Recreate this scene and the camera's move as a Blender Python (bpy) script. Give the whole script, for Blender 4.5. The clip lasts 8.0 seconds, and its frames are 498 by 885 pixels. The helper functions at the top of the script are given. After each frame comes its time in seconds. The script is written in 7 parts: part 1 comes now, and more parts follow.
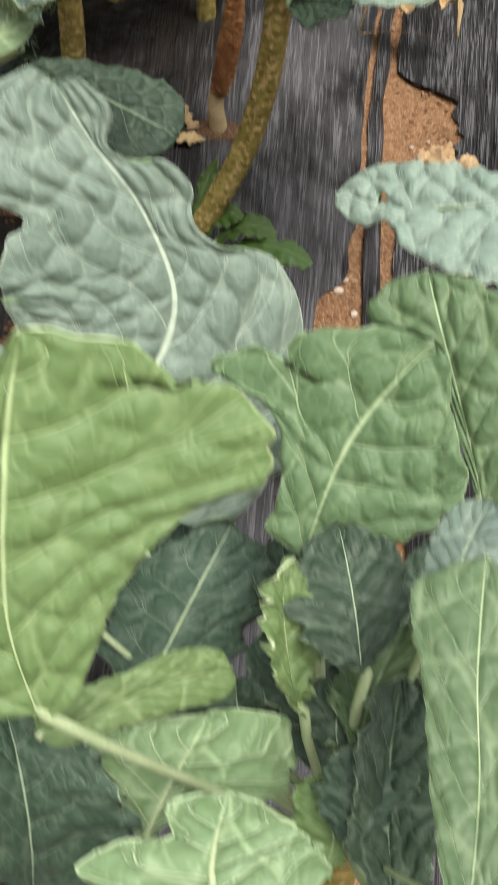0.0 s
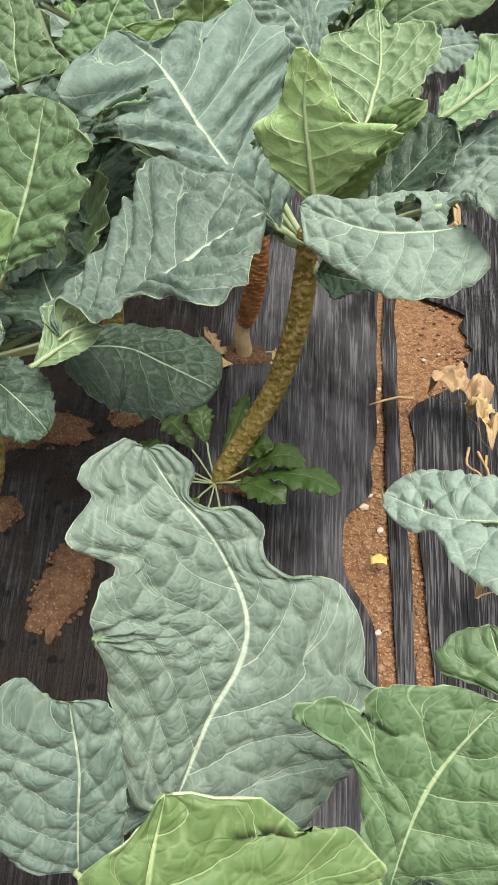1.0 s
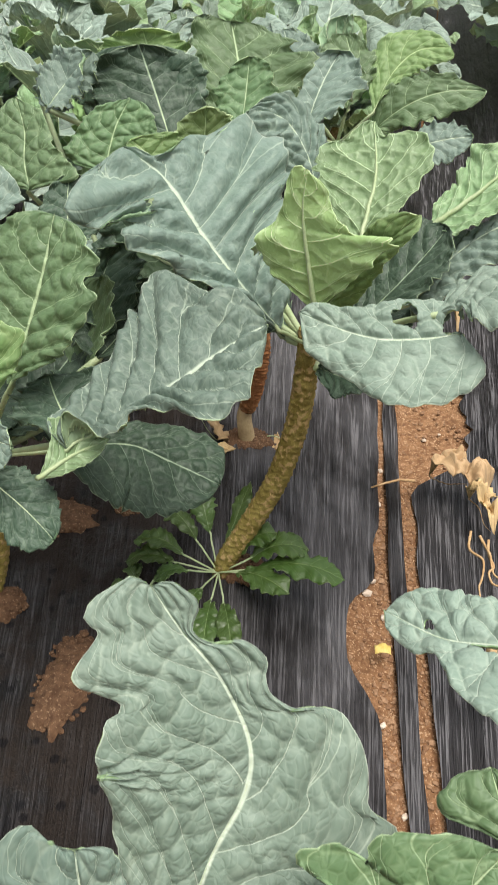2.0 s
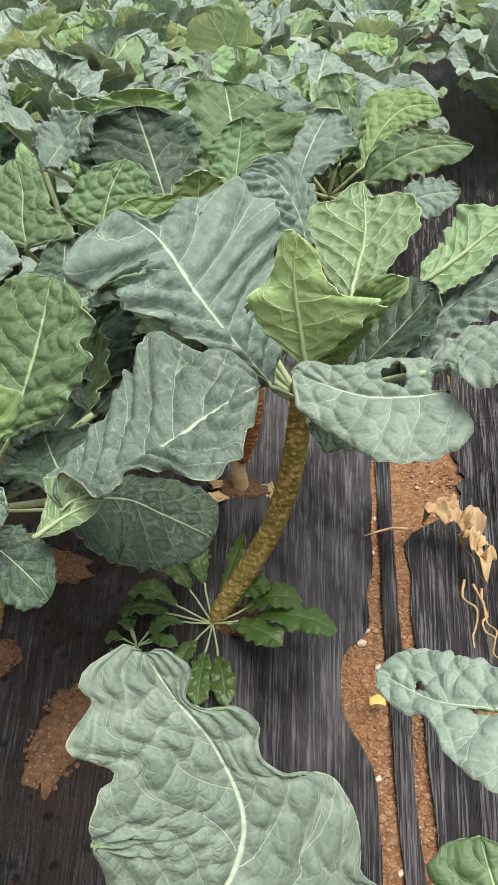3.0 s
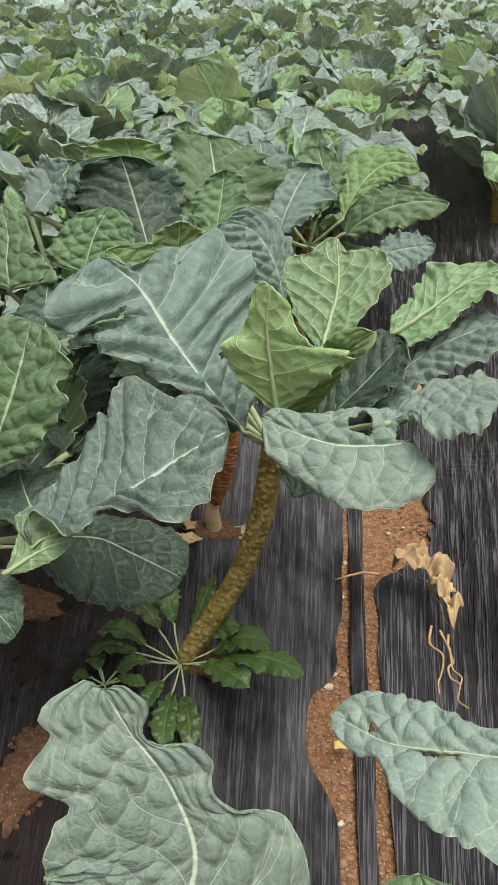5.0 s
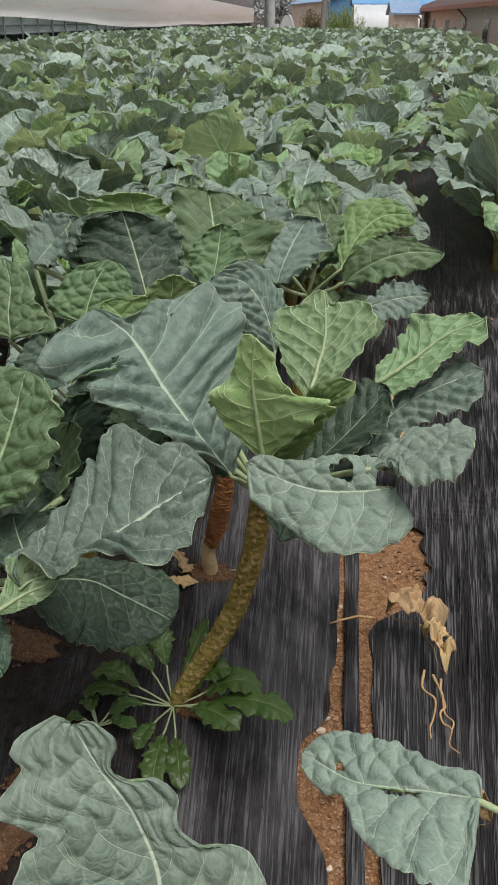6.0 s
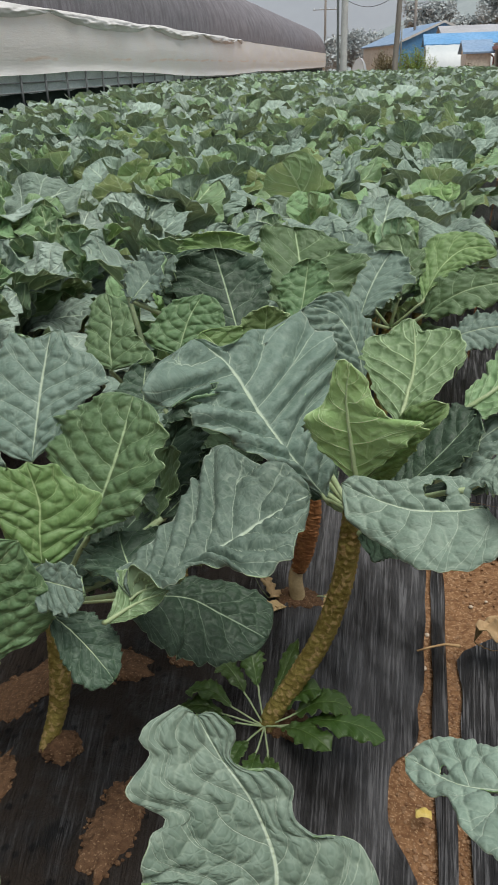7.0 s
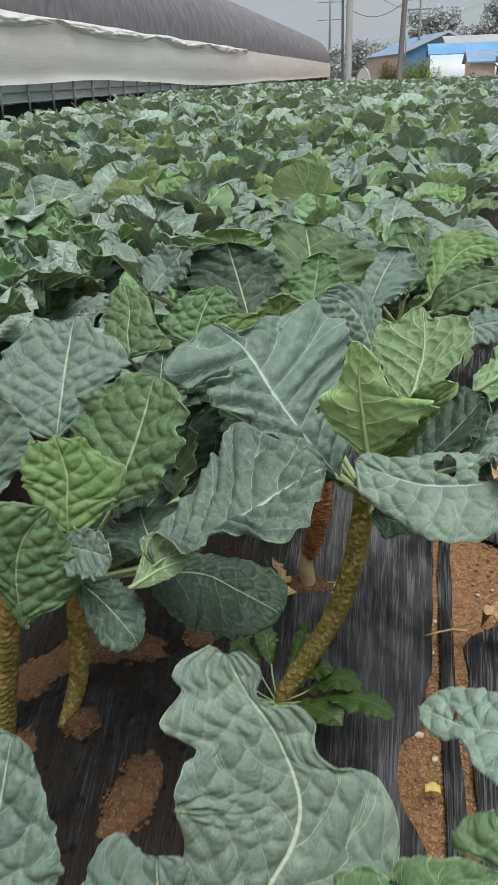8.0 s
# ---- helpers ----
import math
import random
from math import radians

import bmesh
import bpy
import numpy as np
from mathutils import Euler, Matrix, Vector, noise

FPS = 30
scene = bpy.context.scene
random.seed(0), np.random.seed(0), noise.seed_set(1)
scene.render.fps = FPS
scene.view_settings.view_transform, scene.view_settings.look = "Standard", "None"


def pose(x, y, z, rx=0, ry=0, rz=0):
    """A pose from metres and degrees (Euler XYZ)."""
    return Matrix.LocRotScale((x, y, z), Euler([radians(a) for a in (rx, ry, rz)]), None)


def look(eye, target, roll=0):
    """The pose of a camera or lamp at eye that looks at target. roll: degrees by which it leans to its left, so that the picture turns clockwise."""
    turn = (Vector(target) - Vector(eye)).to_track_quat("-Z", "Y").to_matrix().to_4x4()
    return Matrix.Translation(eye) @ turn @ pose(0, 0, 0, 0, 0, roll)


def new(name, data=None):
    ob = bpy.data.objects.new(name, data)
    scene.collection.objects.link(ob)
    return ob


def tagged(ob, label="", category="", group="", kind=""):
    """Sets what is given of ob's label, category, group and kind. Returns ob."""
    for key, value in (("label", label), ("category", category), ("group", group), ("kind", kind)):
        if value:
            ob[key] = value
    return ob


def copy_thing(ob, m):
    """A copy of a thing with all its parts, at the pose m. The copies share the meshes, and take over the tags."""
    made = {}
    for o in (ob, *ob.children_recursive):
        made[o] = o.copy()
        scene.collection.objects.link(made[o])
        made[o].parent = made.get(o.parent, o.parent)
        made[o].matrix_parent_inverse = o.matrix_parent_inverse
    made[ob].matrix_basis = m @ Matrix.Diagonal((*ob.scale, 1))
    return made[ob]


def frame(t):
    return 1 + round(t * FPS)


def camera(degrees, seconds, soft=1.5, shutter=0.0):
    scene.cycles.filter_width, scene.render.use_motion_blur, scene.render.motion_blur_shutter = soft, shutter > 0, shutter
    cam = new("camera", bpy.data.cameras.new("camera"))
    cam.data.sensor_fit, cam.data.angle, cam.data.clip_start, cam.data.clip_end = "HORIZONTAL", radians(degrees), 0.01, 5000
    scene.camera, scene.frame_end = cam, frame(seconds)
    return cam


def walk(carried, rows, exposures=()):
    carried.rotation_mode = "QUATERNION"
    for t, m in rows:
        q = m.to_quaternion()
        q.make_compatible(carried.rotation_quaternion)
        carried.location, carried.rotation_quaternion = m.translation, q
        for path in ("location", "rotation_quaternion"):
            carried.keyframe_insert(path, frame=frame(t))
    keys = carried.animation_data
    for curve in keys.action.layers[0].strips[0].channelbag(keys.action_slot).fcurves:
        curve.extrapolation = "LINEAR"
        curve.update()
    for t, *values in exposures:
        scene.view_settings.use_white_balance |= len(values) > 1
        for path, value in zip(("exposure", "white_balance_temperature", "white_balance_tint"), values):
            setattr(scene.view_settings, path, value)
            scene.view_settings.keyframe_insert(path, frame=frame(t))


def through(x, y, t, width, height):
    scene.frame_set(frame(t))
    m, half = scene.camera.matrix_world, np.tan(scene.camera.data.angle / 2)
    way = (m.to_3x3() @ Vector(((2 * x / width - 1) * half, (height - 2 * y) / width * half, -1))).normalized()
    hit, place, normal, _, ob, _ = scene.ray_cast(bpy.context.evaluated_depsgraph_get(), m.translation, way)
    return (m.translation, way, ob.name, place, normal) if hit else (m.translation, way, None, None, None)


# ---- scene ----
cam = camera(33.0, 8.0, soft=1.3, shutter=0.3)
PATH = [
    (0, (0.037, 0.0561, 0.8027), (-0.053, 1.3521, -0.7175), 0.1),
    (0.2, (0.024, 0.0725, 0.8429), (-0.071, 1.4386, -0.6063), -0.1),
    (0.5, (0.012, 0.0861, 0.8761), (-0.098, 1.5648, -0.4667), -0.3),
    (1, (0.002, 0.0919, 0.8952), (-0.121, 1.6395, -0.3647), -1.2),
    (1.5, (0.004, 0.0947, 0.9042), (-0.125, 1.6778, -0.3102), -1.6),
    (2, (0.002, 0.1073, 0.9364), (-0.131, 1.7395, -0.2123), -1.6),
    (2.2, (0.004, 0.1082, 0.9434), (-0.132, 1.7541, -0.1851), -1.7),
    (3.5, (0.005, 0.104, 0.9633), (-0.104, 1.8029, -0.0865), -1.2),
    (4, (0.003, 0.1019, 0.9693), (-0.092, 1.8106, -0.0654), -0.5),
    (4.5, (0.01, 0.0949, 0.9712), (-0.068, 1.8182, -0.0393), 0.2),
    (4.7, (0.011, 0.0919, 0.9712), (-0.062, 1.8201, -0.0323), 0.6),
    (6, (0.048, 0.0646, 0.9908), (-0.067, 1.8475, 0.0921), 0.4),
    (6.5, (0.047, 0.0385, 0.9955), (-0.107, 1.8438, 0.1481), -0.3),
    (7, (0.026, 0.0206, 0.9913), (-0.263, 1.8234, 0.1758), -1.9),
    (7.5, (0.03, 0.0276, 0.9934), (-0.289, 1.8332, 0.1949), -2.1),
    (8, (0.018, -0.0302, 0.9756), (-0.281, 1.7794, 0.1782), -1.9),
]
EXPOSURE = ((0, 0.0, 6650, 12), (0.5, 0.04, 6650, 12), (1.5, 0.06, 6650, 13), (3.5, -0.04, 6650, 14), (4.5, -0.14, 6600, 14), (6.0, -0.74, 6550, 14), (6.5, -0.80, 6500, 12), (7.0, -0.74, 6450, 9), (8.0, -0.61, 6300, 7))
walk(cam, [(t, look(eye, target, roll)) for t, eye, target, roll in PATH], EXPOSURE)

# ---- light ----
world = bpy.data.worlds.new("overcast_sky")
scene.world = world
world.use_nodes = True
wn = world.node_tree.nodes
wl = world.node_tree.links
wn.clear()
sky = wn.new("ShaderNodeTexSky")
sky.sky_type = "NISHITA"
sky.sun_disc = False
sky.sun_elevation = radians(70)
sky.sun_rotation = radians(141)
sky.air_density = 1.0
sky.dust_density = 6.0
sky.ozone_density = 0.6
# a closed cloud layer: far brighter overhead as at the horizon
place = wn.new("ShaderNodeTexCoord")
split = wn.new("ShaderNodeSeparateXYZ")
wl.new(place.outputs["Generated"], split.inputs[0])
rise = wn.new("ShaderNodeMapRange")
rise.inputs[1].default_value, rise.inputs[2].default_value = 0.0, 1.0
rise.inputs[3].default_value, rise.inputs[4].default_value = 5.7, 6.2
wl.new(split.outputs[2], rise.inputs[0])
grey = wn.new("ShaderNodeVectorMath")
grey.operation = "SCALE"
grey.inputs[0].default_value = (0.97, 1.0, 1.02)
wl.new(rise.outputs[0], grey.inputs["Scale"])
cloud = wn.new("ShaderNodeMixRGB")
cloud.inputs[0].default_value = 0.8
wl.new(grey.outputs[0], cloud.inputs[2])
back = wn.new("ShaderNodeBackground")
back.inputs[1].default_value = 0.15
wout = wn.new("ShaderNodeOutputWorld")
wl.new(sky.outputs[0], cloud.inputs[1])
wl.new(cloud.outputs[0], back.inputs[0])
wl.new(back.outputs[0], wout.inputs[0])

sun = new("sun", bpy.data.lights.new("sun", "SUN"))
sun.data.energy = 5.0
sun.data.angle = radians(32)
sun.data.color = (1.0, 0.97, 0.92)
sun.matrix_world = look((1.3, -0.6, 5.4), (0, 1, 0))

# ---- materials ----
def material(name):
    m = bpy.data.materials.new(name)
    m.use_nodes = True
    m.node_tree.nodes.clear()
    out = m.node_tree.nodes.new("ShaderNodeOutputMaterial")
    return m, m.node_tree.nodes, m.node_tree.links, out


def node(nodes, kind, **given):
    n = nodes.new(kind)
    for key, value in given.items():
        if key == "op":
            n.operation = value
        elif key == "feature":
            n.feature = value
        elif key == "clamp":
            n.use_clamp = value
        elif key == "blend":
            n.blend_type = value
        elif key == "uv":
            n.uv_map = value
    return n


def math_node(nodes, links, op, a, b=None, c=None, clamp=False):
    n = node(nodes, "ShaderNodeMath", op=op, clamp=clamp)
    for i, x in enumerate((a, b, c)):
        if x is None:
            continue
        if isinstance(x, (int, float)):
            n.inputs[i].default_value = x
        else:
            links.new(x, n.inputs[i])
    return n.outputs[0]


def ramp_node(nodes, links, x, lo, hi, a=0.0, b=1.0):
    n = nodes.new("ShaderNodeMapRange")
    n.interpolation_type = "SMOOTHSTEP"
    n.inputs[1].default_value, n.inputs[2].default_value = lo, hi
    n.inputs[3].default_value, n.inputs[4].default_value = a, b
    links.new(x, n.inputs[0])
    return n.outputs[0]


def mix_node(nodes, links, fac, a, b, blend="MIX"):
    n = node(nodes, "ShaderNodeMixRGB", blend=blend)
    for i, x in enumerate((fac, a, b)):
        if isinstance(x, (int, float)):
            n.inputs[i].default_value = x
        elif isinstance(x, tuple):
            n.inputs[i].default_value = (*x, 1)
        else:
            links.new(x, n.inputs[i])
    return n.outputs[0]


def noise_node(nodes, links, scale, detail=3, vector=None, rough=0.55):
    n = nodes.new("ShaderNodeTexNoise")
    n.inputs["Scale"].default_value = scale
    n.inputs["Detail"].default_value = detail
    n.inputs["Roughness"].default_value = rough
    if vector is not None:
        links.new(vector, n.inputs["Vector"])
    return n.outputs["Fac"]


def coords(nodes, links, scale=(1, 1, 1)):
    t = nodes.new("ShaderNodeTexCoord")
    mp = nodes.new("ShaderNodeMapping")
    mp.inputs["Scale"].default_value = scale
    links.new(t.outputs["Object"], mp.inputs["Vector"])
    return mp.outputs[0]


def leaf_material(name, base, pale, vein, raised, through=0.15, gloss=0.44, island=False, sheen=0.02, puff=0.0030, rib_width=0.026, vein_width=0.028, vivid=1.02, spread=0.4, quilt=0.25):
    """A crinkled brassica leaf: base and waxy pale bloom, pale veins (sunken above, raised below)."""
    m, n, l, out = material(name)
    uvv = node(n, "ShaderNodeUVMap", uv="vein").outputs[0]
    uvm = node(n, "ShaderNodeUVMap", uv="metric").outputs[0]
    sep = n.new("ShaderNodeSeparateXYZ")
    l.new(uvv, sep.inputs[0])
    q, av = sep.outputs[0], sep.outputs[1]
    fr = math_node(n, l, "ABSOLUTE", math_node(n, l, "SUBTRACT", math_node(n, l, "FRACT", math_node(n, l, "ADD", q, 0.5)), 0.5))
    taper = math_node(n, l, "MULTIPLY_ADD", av, -0.66 * vein_width, vein_width * (1.5 if raised else 1.0))
    side = math_node(n, l, "SUBTRACT", 1.0, math_node(n, l, "DIVIDE", fr, taper), clamp=True)
    side = ramp_node(n, l, side, 0.0, 0.75)
    fork = math_node(n, l, "MULTIPLY", math_node(n, l, "SUBTRACT", av, 0.45, clamp=True), 0.62)
    fork = math_node(n, l, "ABSOLUTE", math_node(n, l, "SUBTRACT", fr, fork))
    fork = math_node(n, l, "MULTIPLY", ramp_node(n, l, fork, 0.0, 0.024, 1.0, 0.0), ramp_node(n, l, av, 0.42, 0.5))
    side = math_node(n, l, "MAXIMUM", side, math_node(n, l, "MULTIPLY", fork, 0.6))
    rib = ramp_node(n, l, av, rib_width * 0.4, rib_width, 1.0, 0.0)
    warp = n.new("ShaderNodeTexNoise")
    warp.inputs["Scale"].default_value = 55
    l.new(uvm, warp.inputs["Vector"])
    bent = n.new("ShaderNodeVectorMath")
    bent.operation = "MULTIPLY_ADD"
    l.new(warp.outputs["Color"], bent.inputs[0])
    bent.inputs[1].default_value = (0.012, 0.012, 0)
    l.new(uvm, bent.inputs[2])

    def net(scale):
        v = node(n, "ShaderNodeTexVoronoi", feature="DISTANCE_TO_EDGE")
        v.inputs["Scale"].default_value = scale
        l.new(bent.outputs[0], v.inputs["Vector"])
        return v.outputs["Distance"]

    coarse, fine = net(46), net(170)
    sepc = n.new("ShaderNodeSeparateXYZ")
    l.new(node(n, "ShaderNodeUVMap", uv="cell").outputs[0], sepc.inputs[0])
    crease = sepc.outputs[0]
    net1 = math_node(n, l, "MAXIMUM", ramp_node(n, l, crease, 0.0, 0.13, 1.0, 0.0), math_node(n, l, "MULTIPLY", ramp_node(n, l, coarse, 0.0, 0.04, 1.0, 0.0), 0.35))
    net2 = ramp_node(n, l, fine, 0.0, 0.1, 1.0, 0.0)
    info = n.new("ShaderNodeNewGeometry").outputs["Random Per Island"] if island else n.new("ShaderNodeObjectInfo").outputs["Random"]
    blotch = noise_node(n, l, 22, 3, uvm)
    grain = noise_node(n, l, 420, 2, uvm)
    colour = mix_node(n, l, ramp_node(n, l, blotch, 0.2, 0.85, 0.25, 0.75), base, pale)
    colour = mix_node(n, l, math_node(n, l, "MULTIPLY", ramp_node(n, l, grain, 0.35, 0.7), 0.22), colour, pale)
    shade = n.new("ShaderNodeHueSaturation")
    l.new(math_node(n, l, "MULTIPLY_ADD", info, 0.02, 0.497), shade.inputs["Hue"])
    l.new(math_node(n, l, "MULTIPLY_ADD", info, spread, 1.0 - spread / 2), shade.inputs["Value"])
    shade.inputs["Saturation"].default_value = vivid
    l.new(colour, shade.inputs["Color"])
    colour = mix_node(n, l, math_node(n, l, "MULTIPLY", net2, 0.07), shade.outputs[0], vein)
    colour = mix_node(n, l, math_node(n, l, "MULTIPLY", net1, 0.34 if raised else 0.18), colour, vein)
    colour = mix_node(n, l, math_node(n, l, "MAXIMUM", math_node(n, l, "MULTIPLY", side, 0.75 if raised else 0.5), math_node(n, l, "MULTIPLY", rib, 0.7)), colour, vein)
    colour = mix_node(n, l, math_node(n, l, "MULTIPLY", ramp_node(n, l, av, 0.982, 0.998), 0.5), colour, vein)
    bsdf = n.new("ShaderNodeBsdfPrincipled")
    l.new(colour, bsdf.inputs["Base Color"])
    bsdf.inputs["Specular IOR Level"].default_value = 0.38
    bsdf.inputs["Sheen Weight"].default_value = sheen
    bsdf.inputs["Sheen Roughness"].default_value = 0.45
    l.new(math_node(n, l, "MULTIPLY_ADD", grain, 0.22, gloss), bsdf.inputs["Roughness"])
    def domed(x):
        k = math_node(n, l, "SUBTRACT", 1.0, math_node(n, l, "MULTIPLY", x, 2.0))
        return math_node(n, l, "SUBTRACT", 1.0, math_node(n, l, "MULTIPLY", k, k))

    swell = math_node(n, l, "MULTIPLY", domed(fr), math_node(n, l, "MULTIPLY_ADD", ramp_node(n, l, crease, 0.0, 0.4), 0.6 * quilt, 0.4 * quilt))
    swell = math_node(n, l, "MULTIPLY_ADD", ramp_node(n, l, coarse, 0.0, 0.30), 0.24, swell)
    swell = math_node(n, l, "MULTIPLY_ADD", ramp_node(n, l, fine, 0.0, 0.25), 0.10, swell)
    height = math_node(n, l, "MULTIPLY_ADD", math_node(n, l, "MAXIMUM", side, rib), 0.35 if raised else -0.15,
                       math_node(n, l, "MULTIPLY", swell, -0.75 if raised else 1.0))
    bump = n.new("ShaderNodeBump")
    bump.inputs["Strength"].default_value = 0.9
    bump.inputs["Distance"].default_value = puff
    l.new(height, bump.inputs["Height"])
    l.new(bump.outputs[0], bsdf.inputs["Normal"])
    trans = n.new("ShaderNodeBsdfTranslucent")
    thin, ribbed = tuple(k * through for k in (0.80, 0.95, 0.42)), tuple(min(1.9 * k * through, 0.6) for k in (0.80, 0.95, 0.60))
    l.new(mix_node(n, l, math_node(n, l, "MAXIMUM", side, rib), thin, ribbed), trans.inputs["Color"])
    both = n.new("ShaderNodeAddShader")
    l.new(bsdf.outputs[0], both.inputs[0])
    l.new(trans.outputs[0], both.inputs[1])
    l.new(both.outputs[0], out.inputs[0])
    return m


VEIN = (0.44, 0.56, 0.33)
LEAF = {
    "blue": (leaf_material("leaf_blue_upper", (0.060, 0.102, 0.076), (0.155, 0.217, 0.175), (0.50, 0.59, 0.46), False, 0.05, 0.50, False, 0.03),
             leaf_material("leaf_blue_under", (0.134, 0.218, 0.113), (0.197, 0.281, 0.172), VEIN, True, 0.2)),
    "green": (leaf_material("leaf_green_upper", (0.051, 0.100, 0.039), (0.107, 0.172, 0.084), VEIN, False, 0.10),
              leaf_material("leaf_green_under", (0.118, 0.203, 0.086), (0.175, 0.264, 0.143), (0.48, 0.61, 0.38), True, 0.22)),
    "young": (leaf_material("leaf_young_upper", (0.084, 0.142, 0.044), (0.132, 0.196, 0.078), (0.46, 0.57, 0.30), False, 0.13),
              leaf_material("leaf_young_under", (0.175, 0.265, 0.095), (0.245, 0.335, 0.150), (0.66, 0.77, 0.50), True, 0.30)),
    "pale": (leaf_material("leaf_pale_upper", (0.107, 0.166, 0.122), (0.215, 0.284, 0.229), (0.56, 0.65, 0.52), False, 0.04, 0.52, False, 0.03),
             leaf_material("leaf_pale_under", (0.134, 0.235, 0.101), (0.197, 0.298, 0.160), VEIN, True, 0.15)),
    # darker greens: canopy shade put into the colour, also the dark bullate leaves
    "dark": (leaf_material("leaf_dark_shaded_upper", (0.018, 0.042, 0.023), (0.039, 0.072, 0.042), (0.30, 0.40, 0.28), False, 0.02),
             leaf_material("leaf_dark_shaded_under", (0.050, 0.092, 0.044), (0.084, 0.134, 0.067), (0.30, 0.40, 0.24), True, 0.08)),
    "weed": (leaf_material("weed_leaf_upper", (0.024, 0.053, 0.010), (0.046, 0.087, 0.018), (0.16, 0.22, 0.07), False, 0.12, 0.3, False, 0.0, 0.0012),
             leaf_material("weed_leaf_under", (0.059, 0.105, 0.028), (0.084, 0.133, 0.042), (0.22, 0.29, 0.12), True, 0.2, 0.4, False, 0.0, 0.0012)),
    "dry": (leaf_material("dry_leaf_upper", (0.38, 0.24, 0.12), (0.55, 0.40, 0.23), (0.46, 0.31, 0.17), False, 0.1, 0.6),
            leaf_material("dry_leaf_under", (0.40, 0.25, 0.12), (0.56, 0.40, 0.22), (0.40, 0.25, 0.115), True, 0.1, 0.6)),
}
FIELD_LEAF = {
    "blue": (leaf_material("field_leaf_blue_upper", (0.043, 0.072, 0.053), (0.329, 0.444, 0.362), (0.54, 0.65, 0.51), False, 0.06, 0.46, False, 0.05, 0.010, 0.045, 0.06, 1.0, 0.5, 1.0),
             leaf_material("field_leaf_blue_under", (0.072, 0.120, 0.065), (0.273, 0.405, 0.246), (0.56, 0.64, 0.44), True, 0.2, 0.46, False, 0.05, 0.010, 0.045, 0.06, 1.0, 0.5, 1.0)),
    "green": (leaf_material("field_leaf_green_upper", (0.045, 0.087, 0.036), (0.268, 0.416, 0.213), (0.50, 0.58, 0.36), False, 0.20, 0.46, False, 0.05, 0.010, 0.045, 0.06, 1.0, 0.5, 1.0),
              leaf_material("field_leaf_green_under", (0.080, 0.140, 0.056), (0.279, 0.431, 0.213), (0.56, 0.64, 0.40), True, 0.20, 0.46, False, 0.05, 0.010, 0.045, 0.06, 1.0, 0.5, 1.0)),
    "young": (leaf_material("field_leaf_young_upper", (0.075, 0.138, 0.036), (0.205, 0.320, 0.128), (0.52, 0.60, 0.34), False, 0.20, 0.46, False, 0.05, 0.010, 0.045, 0.06, 1.0, 0.5, 1.0),
              leaf_material("field_leaf_young_under", (0.102, 0.172, 0.055), (0.250, 0.375, 0.170), (0.60, 0.68, 0.42), True, 0.20, 0.46, False, 0.05, 0.010, 0.045, 0.06, 1.0, 0.5, 1.0)),
    "pale": (leaf_material("field_leaf_pale_upper", (0.065, 0.100, 0.076), (0.438, 0.554, 0.465), (0.58, 0.67, 0.55), False, 0.06, 0.46, False, 0.05, 0.010, 0.045, 0.06, 1.0, 0.5, 1.0),
             leaf_material("field_leaf_pale_under", (0.072, 0.120, 0.065), (0.273, 0.405, 0.246), (0.56, 0.64, 0.44), True, 0.2, 0.46, False, 0.05, 0.010, 0.045, 0.06, 1.0, 0.5, 1.0)),
}
# paler than the near leaves: the distance's haze is put into these colours
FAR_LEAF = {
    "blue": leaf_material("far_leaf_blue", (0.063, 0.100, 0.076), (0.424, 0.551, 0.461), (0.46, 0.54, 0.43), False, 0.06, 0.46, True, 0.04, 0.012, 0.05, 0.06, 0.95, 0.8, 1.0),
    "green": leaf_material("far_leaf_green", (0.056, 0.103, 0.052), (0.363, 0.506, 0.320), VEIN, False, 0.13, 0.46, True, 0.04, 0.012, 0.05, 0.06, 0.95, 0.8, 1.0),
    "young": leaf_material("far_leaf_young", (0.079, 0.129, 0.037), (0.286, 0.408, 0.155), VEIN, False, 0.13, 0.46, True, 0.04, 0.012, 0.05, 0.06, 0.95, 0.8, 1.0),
}


